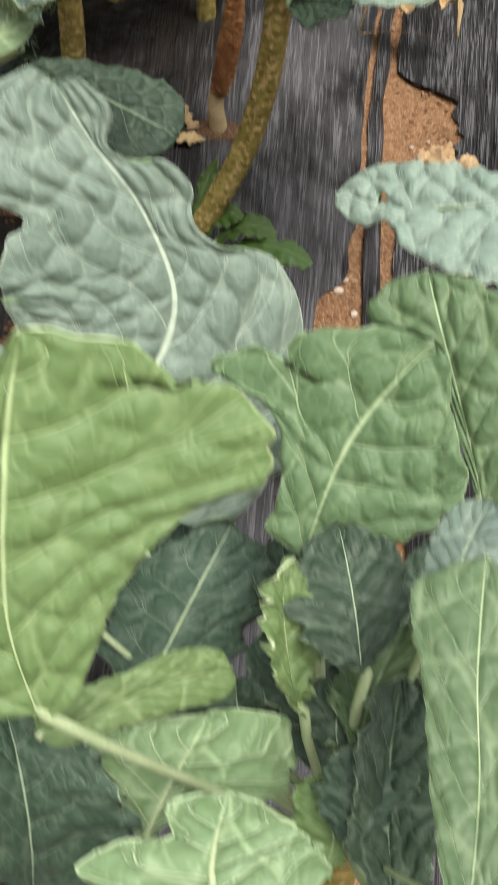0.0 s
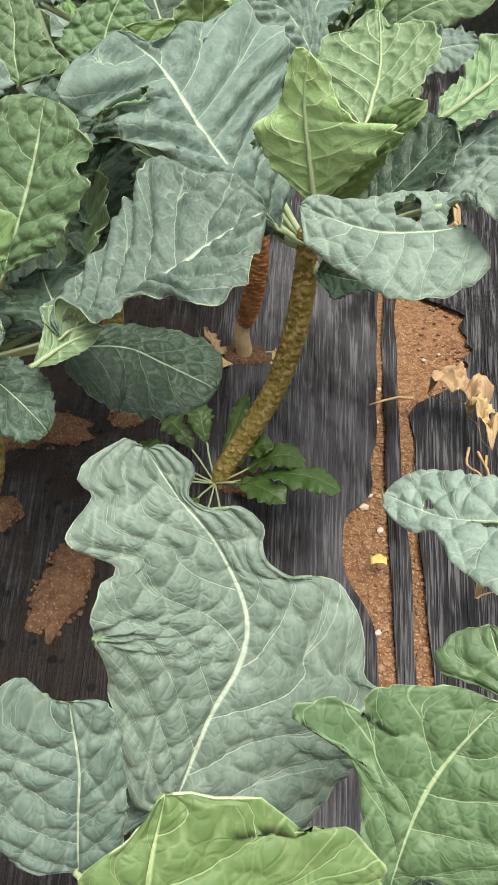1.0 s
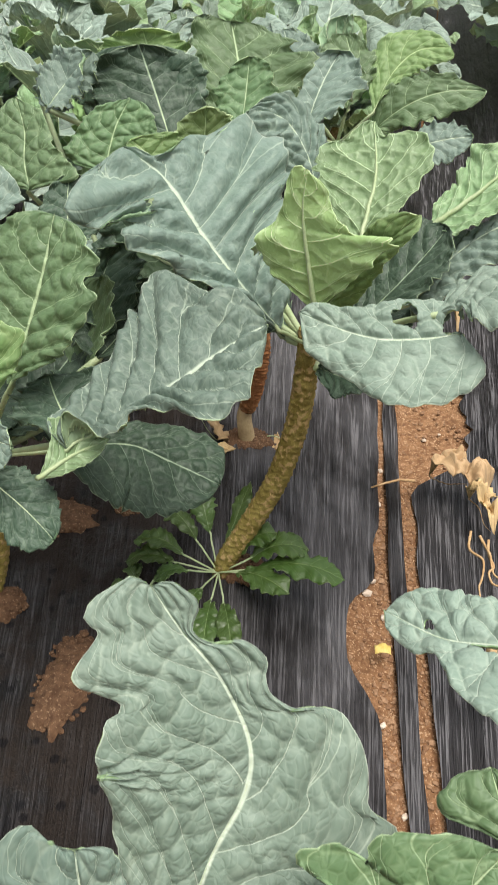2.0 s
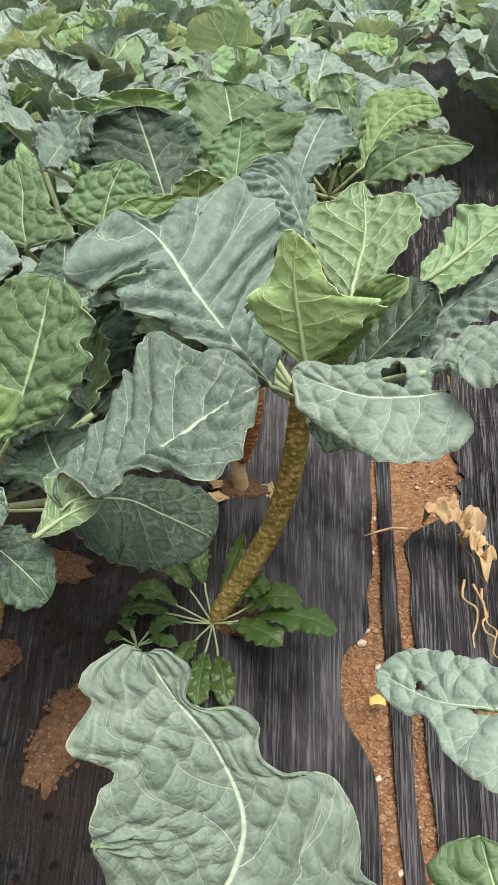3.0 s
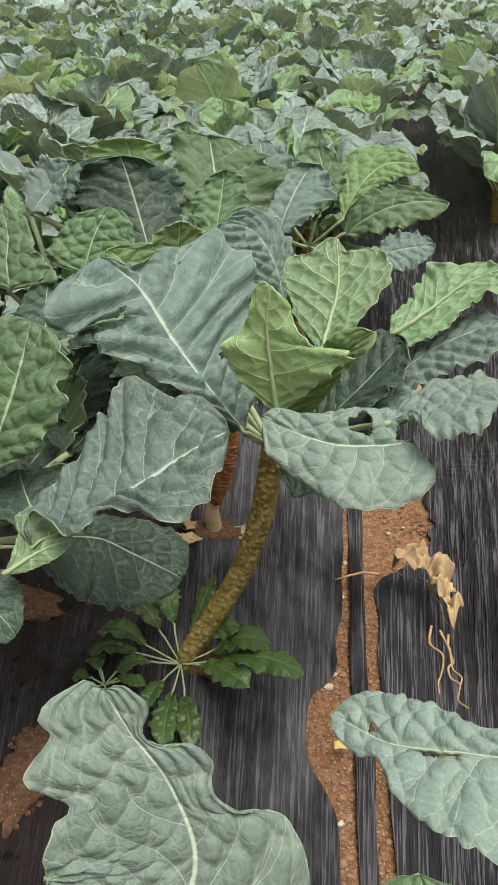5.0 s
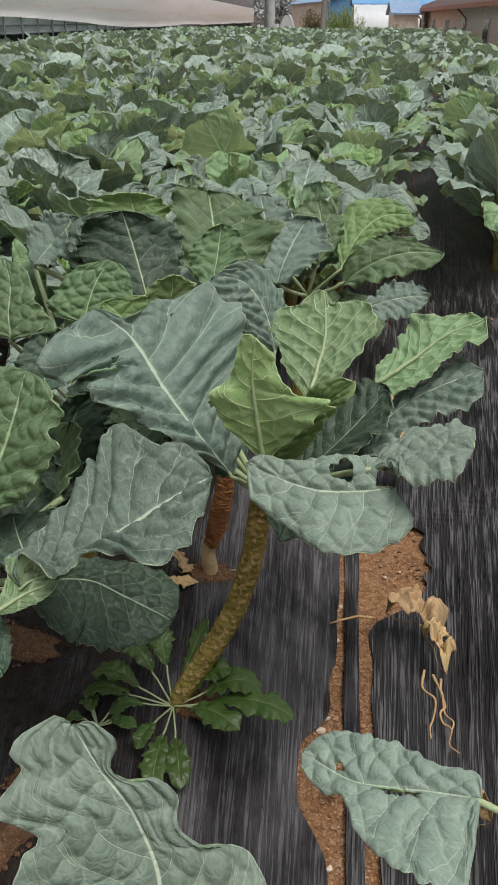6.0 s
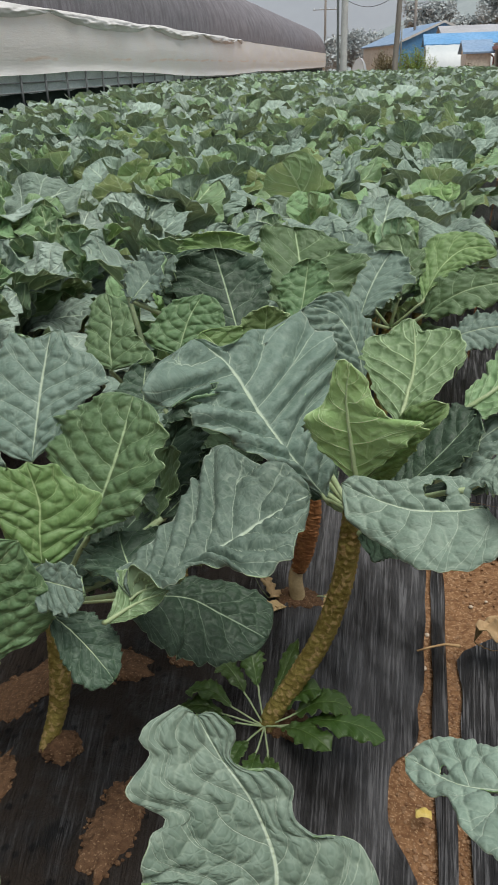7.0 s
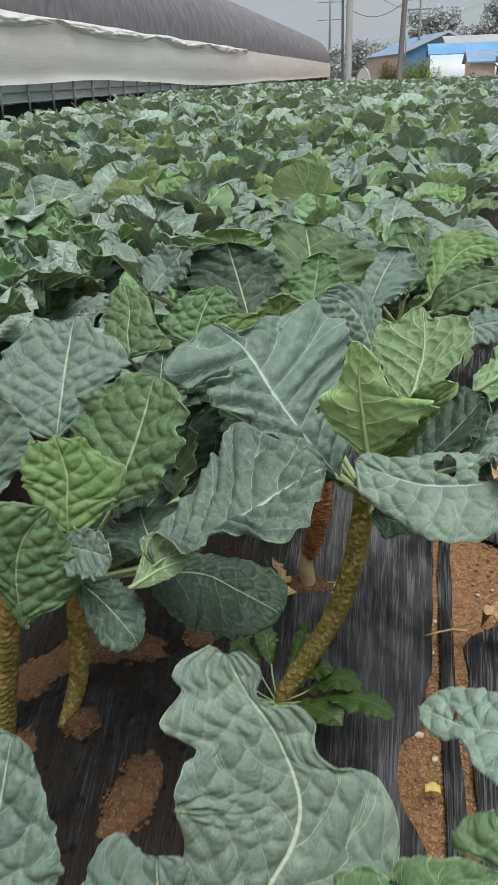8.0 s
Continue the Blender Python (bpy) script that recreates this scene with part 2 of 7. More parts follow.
def plain(name, a, b, scale=20.0, rough=0.7, bump=0.002, stretch=(1, 1, 1), metal=0.0, spots=None, spec=0.35, mottle=0.4, through=0.0):
    """Two colours mixed by noise at two scales, with fine relief; spots: (colour, threshold, scale)."""
    m, n, l, out = material(name)
    c = coords(n, l, stretch)
    big, small = noise_node(n, l, scale, 4, c), noise_node(n, l, scale * 9, 3, c)
    colour = mix_node(n, l, ramp_node(n, l, big, 0.3, 0.7), a, b)
    colour = mix_node(n, l, math_node(n, l, "MULTIPLY", ramp_node(n, l, small, 0.35, 0.7), mottle), colour, tuple(0.6 * x for x in a))
    if spots:
        s = noise_node(n, l, spots[2], 2, coords(n, l))
        colour = mix_node(n, l, ramp_node(n, l, s, spots[1], spots[1] + 0.06), colour, spots[0])
    bsdf = n.new("ShaderNodeBsdfPrincipled")
    l.new(colour, bsdf.inputs["Base Color"])
    bsdf.inputs["Metallic"].default_value = metal
    bsdf.inputs["Specular IOR Level"].default_value = spec
    l.new(math_node(n, l, "MULTIPLY_ADD", small, 0.2, rough - 0.1), bsdf.inputs["Roughness"])
    bp = n.new("ShaderNodeBump")
    bp.inputs["Strength"].default_value = 0.6
    bp.inputs["Distance"].default_value = bump
    l.new(math_node(n, l, "ADD", big, math_node(n, l, "MULTIPLY", small, 0.5)), bp.inputs["Height"])
    l.new(bp.outputs[0], bsdf.inputs["Normal"])
    if through:
        trans = n.new("ShaderNodeBsdfTranslucent")
        trans.inputs["Color"].default_value = (0.8 * through, 0.85 * through, 0.65 * through, 1)
        both = n.new("ShaderNodeAddShader")
        l.new(bsdf.outputs[0], both.inputs[0])
        l.new(trans.outputs[0], both.inputs[1])
        l.new(both.outputs[0], out.inputs[0])
    else:
        l.new(bsdf.outputs[0], out.inputs[0])
    return m


SOIL = plain("soil", (0.170, 0.084, 0.040), (0.335, 0.186, 0.094), 90, 0.92, 0.014, spots=((0.48, 0.32, 0.19), 0.58, 300), spec=0.15)
CLOD = plain("soil_clod", (0.17, 0.090, 0.048), (0.38, 0.24, 0.14), 60, 0.92, 0.003, spec=0.15)
WET_SOIL = plain("damp_soil", (0.085, 0.044, 0.022), (0.175, 0.098, 0.052), 90, 0.85, 0.014, spots=((0.26, 0.17, 0.10), 0.60, 300), spec=0.25)
STONE = plain("pale_stone", (0.50, 0.40, 0.30), (0.62, 0.55, 0.45), 60, 0.8, 0.001)
RIB = plain("pale_rib", (0.30, 0.39, 0.20), (0.40, 0.48, 0.29), 60, 0.5, 0.0008, through=0.2)
STEM = plain("scarred_stem", (0.15, 0.115, 0.022), (0.30, 0.245, 0.065), 60, 0.6, 0.0035, spots=((0.34, 0.24, 0.10), 0.54, 120))
STEM_BASE = plain("bare_stem", (0.34, 0.25, 0.13), (0.46, 0.36, 0.20), 40, 0.75, 0.002)
DEAD = plain("dead_stem", (0.22, 0.085, 0.028), (0.42, 0.20, 0.075), 40, 0.85, 0.004, (1, 1, 0.3))
STRAW = plain("straw", (0.36, 0.22, 0.10), (0.52, 0.36, 0.19), 50, 0.8, 0.001)
YELLOW = plain("yellow_scrap", (0.60, 0.44, 0.10), (0.70, 0.56, 0.20), 60, 0.6, 0.001)


def film_material():
    """Black mulch film: satin, stretched along the row into long wrinkles, dusted with grit, muddied towards the
    trodden side; grey sky glare and pale wrinkle streaks are put into its colour.
    """
    m, n, l, out = material("mulch_film")
    # wrinkles fan out a little along the bed
    here = n.new("ShaderNodeSeparateXYZ")
    l.new(coords(n, l), here.inputs[0])
    fan = n.new("ShaderNodeCombineXYZ")
    l.new(math_node(n, l, "DIVIDE", here.outputs[0], math_node(n, l, "MAXIMUM", math_node(n, l, "MULTIPLY_ADD", here.outputs[1], 0.42, 0.58), 0.3)), fan.inputs[0])
    l.new(math_node(n, l, "MULTIPLY", here.outputs[1], 0.024), fan.inputs[1])
    fine = noise_node(n, l, 340, 3, fan.outputs[0], 0.65)
    streak = noise_node(n, l, 85, 4, fan.outputs[0], 0.65)
    wide = noise_node(n, l, 20, 3, coords(n, l, (1, 0.12, 1)))
    patchy = noise_node(n, l, 6, 5, coords(n, l, (1, 0.5, 1)), 0.62)
    grit = noise_node(n, l, 420, 3, coords(n, l))
    colour = mix_node(n, l, ramp_node(n, l, wide, 0.3, 0.7), (0.004, 0.004, 0.0045), (0.011, 0.0108, 0.011))
    where = n.new("ShaderNodeSeparateXYZ")
    l.new(coords(n, l), where.inputs[0])
    # sky glare on the middle of the bed, painted in as a grey patch
    glare = math_node(n, l, "MULTIPLY", ramp_node(n, l, patchy, 0.34, 0.62), math_node(n, l, "MULTIPLY", ramp_node(n, l, where.outputs[0], -0.16, -0.04, 0.2, 1.0), ramp_node(n, l, where.outputs[0], 0.10, 0.19, 1.0, 0.3)))
    colour = mix_node(n, l, math_node(n, l, "MULTIPLY", glare, 0.8), colour, (0.095, 0.096, 0.102))
    trodden = ramp_node(n, l, where.outputs[0], -0.30, -0.02, 1.0, 0.15)
    # pale streaks: dust, and sky caught on the wrinkles coloured in
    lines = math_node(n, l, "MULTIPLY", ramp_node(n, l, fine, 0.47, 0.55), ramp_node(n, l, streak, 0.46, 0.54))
    lines = math_node(n, l, "MULTIPLY", lines, math_node(n, l, "MULTIPLY", ramp_node(n, l, patchy, 0.34, 0.56, 0.3, 1.0), math_node(n, l, "MULTIPLY_ADD", trodden, -0.65, 1.0)))
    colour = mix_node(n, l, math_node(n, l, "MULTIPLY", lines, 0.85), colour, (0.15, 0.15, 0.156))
    colour = mix_node(n, l, math_node(n, l, "MULTIPLY", ramp_node(n, l, grit, 0.55, 0.70), math_node(n, l, "MULTIPLY", glare, 0.35)), colour, (0.19, 0.16, 0.13))
    # dried mud in patches, with round dark drip marks, on the side that is walked on
    mud = math_node(n, l, "MULTIPLY", ramp_node(n, l, noise_node(n, l, 7.5, 6, coords(n, l), 0.68), 0.34, 0.56), trodden)
    colour = mix_node(n, l, math_node(n, l, "MULTIPLY", mud, 0.85), colour, mix_node(n, l, grit, (0.008, 0.0075, 0.007), (0.050, 0.038, 0.030)))
    drip = n.new("ShaderNodeTexVoronoi")
    drip.inputs["Scale"].default_value = 34
    drip.inputs["Randomness"].default_value = 1.0
    l.new(coords(n, l), drip.inputs["Vector"])
    mark = math_node(n, l, "MULTIPLY", ramp_node(n, l, drip.outputs["Distance"], 0.16, 0.24, 1.0, 0.0), trodden)
    colour = mix_node(n, l, math_node(n, l, "MULTIPLY", mark, 0.8), colour, (0.006, 0.006, 0.007))
    bsdf = n.new("ShaderNodeBsdfPrincipled")
    l.new(colour, bsdf.inputs["Base Color"])
    rough = math_node(n, l, "MULTIPLY_ADD", math_node(n, l, "ADD", lines, mud), 0.25, 0.30)
    l.new(math_node(n, l, "MULTIPLY_ADD", glare, 0.18, rough), bsdf.inputs["Roughness"])
    l.new(math_node(n, l, "MULTIPLY_ADD", mud, -0.22, 0.28), bsdf.inputs["Specular IOR Level"])
    bp = n.new("ShaderNodeBump")
    bp.inputs["Strength"].default_value = 0.9
    bp.inputs["Distance"].default_value = 0.012
    relief = math_node(n, l, "ADD", math_node(n, l, "MULTIPLY", fine, 0.3), math_node(n, l, "ADD", streak, math_node(n, l, "MULTIPLY", wide, 1.5)))
    l.new(math_node(n, l, "MULTIPLY_ADD", math_node(n, l, "MULTIPLY", grit, mud), 0.35, relief), bp.inputs["Height"])
    l.new(bp.outputs[0], bsdf.inputs["Normal"])
    l.new(bsdf.outputs[0], out.inputs[0])
    return m


FILM = film_material()
VERGE = plain("dark_verge", (0.014, 0.018, 0.011), (0.028, 0.034, 0.02), 3, 0.95, 0.03, spec=0.1)

# ---- builders ----
def row_shift(y):
    """How far the beds swing to the right with distance."""
    d = y - 1.6
    return 0.07 * (math.sqrt(d * d + 0.5) + d)


def bed_height(s):
    """The beds' cross section: furrows at s = 0.2 and every 0.95 m, tops 9.5 cm higher."""
    d = abs((s - 0.2 + 0.475) % 0.95 - 0.475)
    k = min(max((d - 0.05) / 0.28, 0.0), 1.0)
    return 0.1 * k * k * (3 - 2 * k)


def ground_height(x, y):
    inside = 1.0
    if y > 47:
        inside = max(0.0, 1 - (y - 47) / 6)
    edge = -2.7 - 0.075 * y
    if x < edge:
        inside = min(inside, max(0.0, 1 - (edge - x) / 1.0))
    bank = 1.3 + row_shift(y)
    if x > bank:
        inside = min(inside, max(0.0, 1 - (x - bank) / 1.6))
    low = -1.4 if y > 47 or x > bank else 0.0
    z = bed_height(x - row_shift(y)) * inside + low * (1 - inside)
    return z + 0.006 * noise.noise((x * 9, y * 9, 0)) * inside


def raw_mesh(name, verts, faces, mats, slots=None, smooth=True):
    me = bpy.data.meshes.new(name)
    me.from_pydata(verts, [], faces)
    for m in mats:
        me.materials.append(m)
    if slots is not None:
        me.polygons.foreach_set("material_index", slots)
    me.polygons.foreach_set("use_smooth", [smooth] * len(me.polygons))
    me.update()
    return me


def part_mesh(name, me, parent=None, label=""):
    ob = new(name, me)
    ob.parent = parent
    return tagged(ob, label)


def part(name, bm, mat, parent=None, label="", smooth=True):
    me = bpy.data.meshes.new(name)
    bm.to_mesh(me)
    bm.free()
    me.materials.append(mat)
    me.polygons.foreach_set("use_smooth", [smooth] * len(me.polygons))
    return part_mesh(name, me, parent, label)


def thing(name, at, label, category, group="", kind=""):
    ob = new(name)
    ob.location = at
    ob.empty_display_size = 0.05
    return tagged(ob, label, category, group, kind)


def wavy(rng, x, waves, terms=4):
    """A smooth random wave along x in 0..1, about -1..1."""
    out = np.zeros_like(x)
    for k in range(terms):
        f = waves * (0.6 + 0.5 * k)
        out += rng.uniform(0.5, 1) / (1 + 0.5 * k) * np.sin(2 * np.pi * (f * x + rng.random()))
    return out / 1.9


def tube(points, radii, sides=8):
    """Verts and faces of a tapered tube through points."""
    pts = [Vector(p) for p in points]
    verts, faces = [], []
    up = Vector((0.13, 0.31, 1)).normalized()
    for i, p in enumerate(pts):
        d = (pts[min(i + 1, len(pts) - 1)] - pts[max(i - 1, 0)]).normalized()
        a = d.cross(up if abs(d.dot(up)) < 0.95 else Vector((1, 0, 0))).normalized()
        b = d.cross(a)
        for k in range(sides):
            w = 2 * math.pi * k / sides
            verts.append(p + float(radii[i]) * (math.cos(w) * a + math.sin(w) * b))
    for i in range(len(pts) - 1):
        for k in range(sides):
            faces.append((i * sides + k, i * sides + (k + 1) % sides, (i + 1) * sides + (k + 1) % sides, (i + 1) * sides + k))
    faces.append(tuple(range(sides))[::-1])
    faces.append(tuple((len(pts) - 1) * sides + k for k in range(sides)))
    return [tuple(v) for v in verts], faces


def leaf_shape(B, C, T, L, R, seed=0, widest=0.55, full=0.55, wave=0.17, waves=3.2, cup=0.06, curl=(0.0, 0.0), veins=6,
               relief=0.0045, nu=42, nv=30, holes=(), lobes=0.17, sweep=0.30, jag=0.0, crumple=0.0,
               tip=0.0, cell=0.021, rims=((), ())):
    """Points, faces and vein coordinates of a blade. B, C, T: foot, middle and tip of the midrib; L, R: its widest margins, as seen
    on the upper face with the tip up; rims: widths along each side, 1 at L and R; curl: how far each margin lifts; holes: (u, v, radius) eaten away."""
    rng = np.random.default_rng(seed)
    B, C, T, L, R = (np.array(p, float) for p in (B, C, T, L, R))
    K = 2 * C - (B + T) / 2
    u, v = np.linspace(0, 1, nu + 1), np.linspace(-1, 1, nv + 1)
    rib = lambda w: np.outer((1 - w) ** 2, B) + np.outer(2 * w * (1 - w), K) + np.outer(w * w, T)
    mid = rib(u)
    length = np.linalg.norm(np.diff(mid, axis=0), axis=1).sum()
    wide = widest if isinstance(widest, tuple) else (widest, widest)
    sides = [far - rib(np.array([w]))[0] for far, w in zip((L, R), wide)]
    profs = [np.maximum(np.sin(np.pi * u ** (math.log(0.5) / math.log(w))).clip(0, 1) ** full, 0.02) for w in wide]
    U, V = np.meshgrid(u, v, indexing="ij")
    A = np.abs(V)
    P = np.repeat(mid[:, None, :], nv + 1, axis=1)
    width = (np.linalg.norm(sides[0]) + np.linalg.norm(sides[1])) / 2
    Q = np.zeros_like(U)
    lift = np.zeros_like(U)
    frill = min(max((nu - 6) / 16, 0.0), 1.0)
    for k, side in enumerate(sides):
        on = (V < 0) if k == 0 else (V >= 0)
        prof = profs[k]
        rim = prof * (1 + lobes * (1.9 * np.abs(wavy(rng, u, waves * 0.6)) - 0.75) + 0.35 * frill * lobes * (1.8 * np.abs(wavy(rng, u, waves * 1.7)) - 0.8)
                      + jag * np.abs(wavy(rng, u, waves * 3.5)))
        if rims[k]:
            got = np.interp(u, np.linspace(0.03, 0.97, len(rims[k])), rims[k]) * np.sqrt(np.minimum(1, np.minimum(u + 0.01, 1.004 - u) / 0.05))
            rim = np.convolve(np.pad(got, 1, mode="edge"), (0.2, 0.6, 0.2), "valid") * (1 + 0.35 * lobes * (1.8 * np.abs(wavy(rng, u, waves * 1.9)) - 0.8))
        rim = rim * (0.98 + frill * (0.11 * np.abs(wavy(rng, u, waves * 2.6)) - 0.02))
        P += np.where(on, A, 0)[:, :, None] * rim[:, None, None] * side
        rip = (1.1 - 0.4 * frill) * wavy(rng, u, waves, 2 if frill < 0.5 else 4)[:, None] * A ** 2.2 + 0.75 * frill * wavy(rng, u, waves * 2.2)[:, None] * A ** 3.5
        rip = 1.25 * rip + 0.7 * frill ** 2 * wavy(rng, u, waves * 4.2)[:, None] * A ** 5
        bend = curl[k] * np.clip(A - 0.5, 0, 1) ** 2 * 4
        lift += np.where(on, width * (wave * rip + bend * np.sqrt(prof)[:, None]), 0)
        wob = 0.16 * wavy(rng, u, 2.0)[:, None] * A + 0.10 * np.sin(5 * A + rng.random() * 6)
        Q = np.where(on, veins * (U + 0.03 * wavy(rng, u, 1.7)[:, None] - sweep * A ** 1.1) + 0.5 * k + wob + 20, Q)
    lift += width * cup * V ** 2
    near = np.abs((Q + 0.5) % 1 - 0.5)
    X, Y = V * width, U * length
    dome = 1 - (1 - 2 * near) ** 2
    blister, cells = blisters(rng, X / cell + 40, Y / cell)
    relief = min(relief, 0.15 * length / veins)
    lift -= width * tip * np.clip((U - 0.62) / 0.38, 0, 1) ** 2
    lift += relief * (0.45 * dome + 0.55 * blister * dome ** 0.3) * np.clip(A / 0.10, 0, 1) * np.clip((1.03 - A) / 0.12, 0.3, 1)
    if crumple:
        for _ in range(9):
            w = rng.normal(size=2) * 2 * np.pi / (rng.uniform(0.25, 0.7) * width)
            lift += crumple * width * 0.2 * np.abs(np.sin(w[0] * X * 0.5 + w[1] * Y * 0.5 + rng.random() * 6.3))

    def normals(pts):
        n = np.cross(np.gradient(pts, axis=1), np.gradient(pts, axis=0))
        return n / np.maximum(np.linalg.norm(n, axis=2, keepdims=True), 1e-9)

    flat = np.repeat(mid[:, None, :], nv + 1, axis=1) + sum(np.where((V < 0) if k == 0 else (V >= 0), A, 0)[:, :, None] * profs[k][:, None, None] * sides[k] for k in (0, 1))
    P = P + normals(flat) * lift[:, :, None]
    N = normals(P)
    keep = np.ones((nu, nv), bool)
    uc, vc = (u[:-1] + u[1:]) / 2, (v[:-1] + v[1:]) / 2
    for hu, hv, hr in holes:
        ang = np.arctan2((vc[None, :] - hv) * width, (uc[:, None] - hu) * length)
        dist = np.hypot((uc[:, None] - hu) * length, (vc[None, :] - hv) * width)
        keep &= dist > hr * (1 + 0.25 * np.sin(3 * ang + hu * 40) + 0.12 * np.sin(7 * ang))
    return P, N, keep, Q, A, X + rng.random() * 3, Y + rng.random() * 3, mid, cells


def blisters(rng, X, Y):
    """Rounded swellings, 0 to 1, on a jittered grid of unit cells, and the way from the creases between them."""
    pits = rng.random((64, 64, 2)) - 0.5
    gi, gj = np.floor(X).astype(int), np.floor(Y).astype(int)
    first, second = np.full_like(X, 9.0), np.full_like(X, 9.0)
    for di in (-1, 0, 1):
        for dj in (-1, 0, 1):
            jit = pits[(gi + di) % 64, (gj + dj) % 64]
            gap = np.hypot(X - (gi + di + 0.5 + 0.75 * jit[..., 0]), Y - (gj + dj + 0.5 + 0.75 * jit[..., 1]))
            second = np.minimum(second, np.maximum(first, gap))
            first = np.minimum(first, gap)
    edge = np.clip((second - first) / 0.62, 0, 1)
    return 1 - (1 - edge) ** 2.6, second - first


def through_points(points, count):
    """A smooth curve through points, evenly spaced."""
    p = np.array(points, float)
    p = np.vstack([2 * p[0] - p[1], p, 2 * p[-1] - p[-2]])
    out = []
    for i in range(1, len(p) - 2):
        w = np.linspace(0, 1, 16, endpoint=False)[:, None]
        out.append(0.5 * (2 * p[i] + (p[i + 1] - p[i - 1]) * w + (2 * p[i - 1] - 5 * p[i] + 4 * p[i + 1] - p[i + 2]) * w ** 2
                          + (3 * p[i] - p[i - 1] - 3 * p[i + 1] + p[i + 2]) * w ** 3))
    out = np.vstack(out + [p[-2:-1]])
    run = np.concatenate([[0], np.cumsum(np.linalg.norm(np.diff(out, axis=0), axis=1))])
    at = np.linspace(0, run[-1], count)
    return np.stack([np.interp(at, run, out[:, k]) for k in range(3)], 1)


def blade_shape(mid, left, right, seed=0, wave=0.06, waves=3.2, camber=0.10, veins=6, relief=0.005, cell=0.022, nu=60, nv=44, sweep=0.32,
                holes=(), corrugate=0.0, crumple=0.0, hollow=1.0, scallop=0.07):
    """A blade spanned between its midrib and its two margins, each a smooth curve; left and right as seen on the upper face with the tip up."""
    rng = np.random.default_rng(seed)
    M = through_points(mid, nu + 1)
    rims = []
    for side in (left, right):
        rim = through_points([mid[0]] + list(side) + [mid[-1]], 240)
        beside = np.argmin(np.linalg.norm(rim[:, None, :] - M[None, :, :], axis=2), axis=1) / nu
        run = 0.45 * np.linspace(0, 1, 240) + 0.55 * np.maximum.accumulate(beside)
        run = (run - run[0]) / (run[-1] - run[0]) + np.linspace(0, 1e-6, 240)
        rims.append(np.stack([np.interp(np.linspace(0, 1, nu + 1), run, rim[:, k]) for k in range(3)], 1))
    u, v = np.linspace(0, 1, nu + 1), np.linspace(-1, 1, nv + 1)
    U, V = np.meshgrid(u, v, indexing="ij")
    A = np.abs(V)
    length = np.linalg.norm(np.diff(M, axis=0), axis=1).sum()
    P = np.repeat(M[:, None, :], nv + 1, axis=1)
    Q, wide, lift = np.zeros_like(U), np.zeros_like(U), np.zeros_like(U)
    for k in (0, 1):
        on = (V < 0) if k == 0 else (V >= 0)
        reach = (rims[k] - M) * (1 + scallop * (1.7 * np.abs(wavy(rng, u, waves * 1.8)) - 0.8))[:, None]
        P += np.where(on, A, 0)[:, :, None] * reach[:, None, :]
        wide = np.where(on, np.linalg.norm(reach, axis=1)[:, None], wide)
        wob = 0.16 * wavy(rng, u, 2.0)[:, None] * A + 0.10 * np.sin(5 * A + rng.random() * 6)
        Q = np.where(on, veins * (U + 0.03 * wavy(rng, u, 1.7)[:, None] - sweep * A ** 1.1) + 0.5 * k + wob + 20, Q)
        rip = 0.8 * wavy(rng, u, waves)[:, None] * A ** 2.2 + 0.9 * wavy(rng, u, waves * 2.2)[:, None] * A ** 3.5 + 0.45 * wavy(rng, u, waves * 4.5)[:, None] * A ** 6
        lift += np.where(on, 1.4 * wave * rip * (0.25 * length + 0.5 * wide), 0)

    def normals(pts, lean):
        n = np.cross(np.gradient(pts, axis=1), np.gradient(pts, axis=0))
        n = n / np.maximum(np.linalg.norm(n, axis=2, keepdims=True), 1e-9)
        if lean:
            mean = n.mean(axis=(0, 1))
            n = n + lean * mean / np.linalg.norm(mean)
        return n / np.maximum(np.linalg.norm(n, axis=2, keepdims=True), 1e-9)

    narrow = np.clip(wide / 0.025, 0, 1)
    near = np.abs((Q + 0.5) % 1 - 0.5)
    dome = 1 - (1 - 2 * near) ** 2
    swell, cells = blisters(rng, V * wide / cell + 40, (U * length + 0.45 * A * wide) / cell)
    relief = min(relief, 0.25 * length / veins)
    lift += camber * wide * A * (2 - hollow - A)
    lift += 1.05 * relief * narrow * (0.3 * dome + 0.7 * swell * dome ** 0.3) * np.clip(A / 0.10, 0, 1) * np.clip((1.03 - A) / 0.12, 0.4, 1)
    lift += corrugate * narrow * (dome - 0.5) * np.clip(A * 2.5, 0, 1)
    if crumple:
        for _ in range(9):
            w = rng.normal(size=2) * 2 * np.pi / rng.uniform(0.03, 0.08)
            lift += crumple * 0.2 * np.abs(np.sin(w[0] * V * wide * 0.5 + w[1] * U * length * 0.5 + rng.random() * 6.3)) * narrow
    P = P + normals(P, 1.5) * lift[:, :, None]
    N = normals(P, 0)
    keep = np.ones((nu, nv), bool)
    for hu, hv, hr, *long in holes:
        i, j = int(hu * nu), int((hv + 1) / 2 * nv)
        heart, along = P[i, j].copy(), M[min(i + 2, nu)] - M[max(i - 2, 0)]
        along /= np.linalg.norm(along)

        def measured(pts):
            off = pts - heart
            run = off @ along
            rest = np.linalg.norm(off - run[..., None] * along, axis=2)
            turn = np.arctan2(rest * np.sign(off @ np.cross(along, N[i, j]) + 1e-9), run)
            return off, np.hypot(run / (long[0] if long else 1.0), rest), hr * (1 + 0.16 * np.sin(3 * turn + hu * 40) + 0.08 * np.sin(5 * turn))

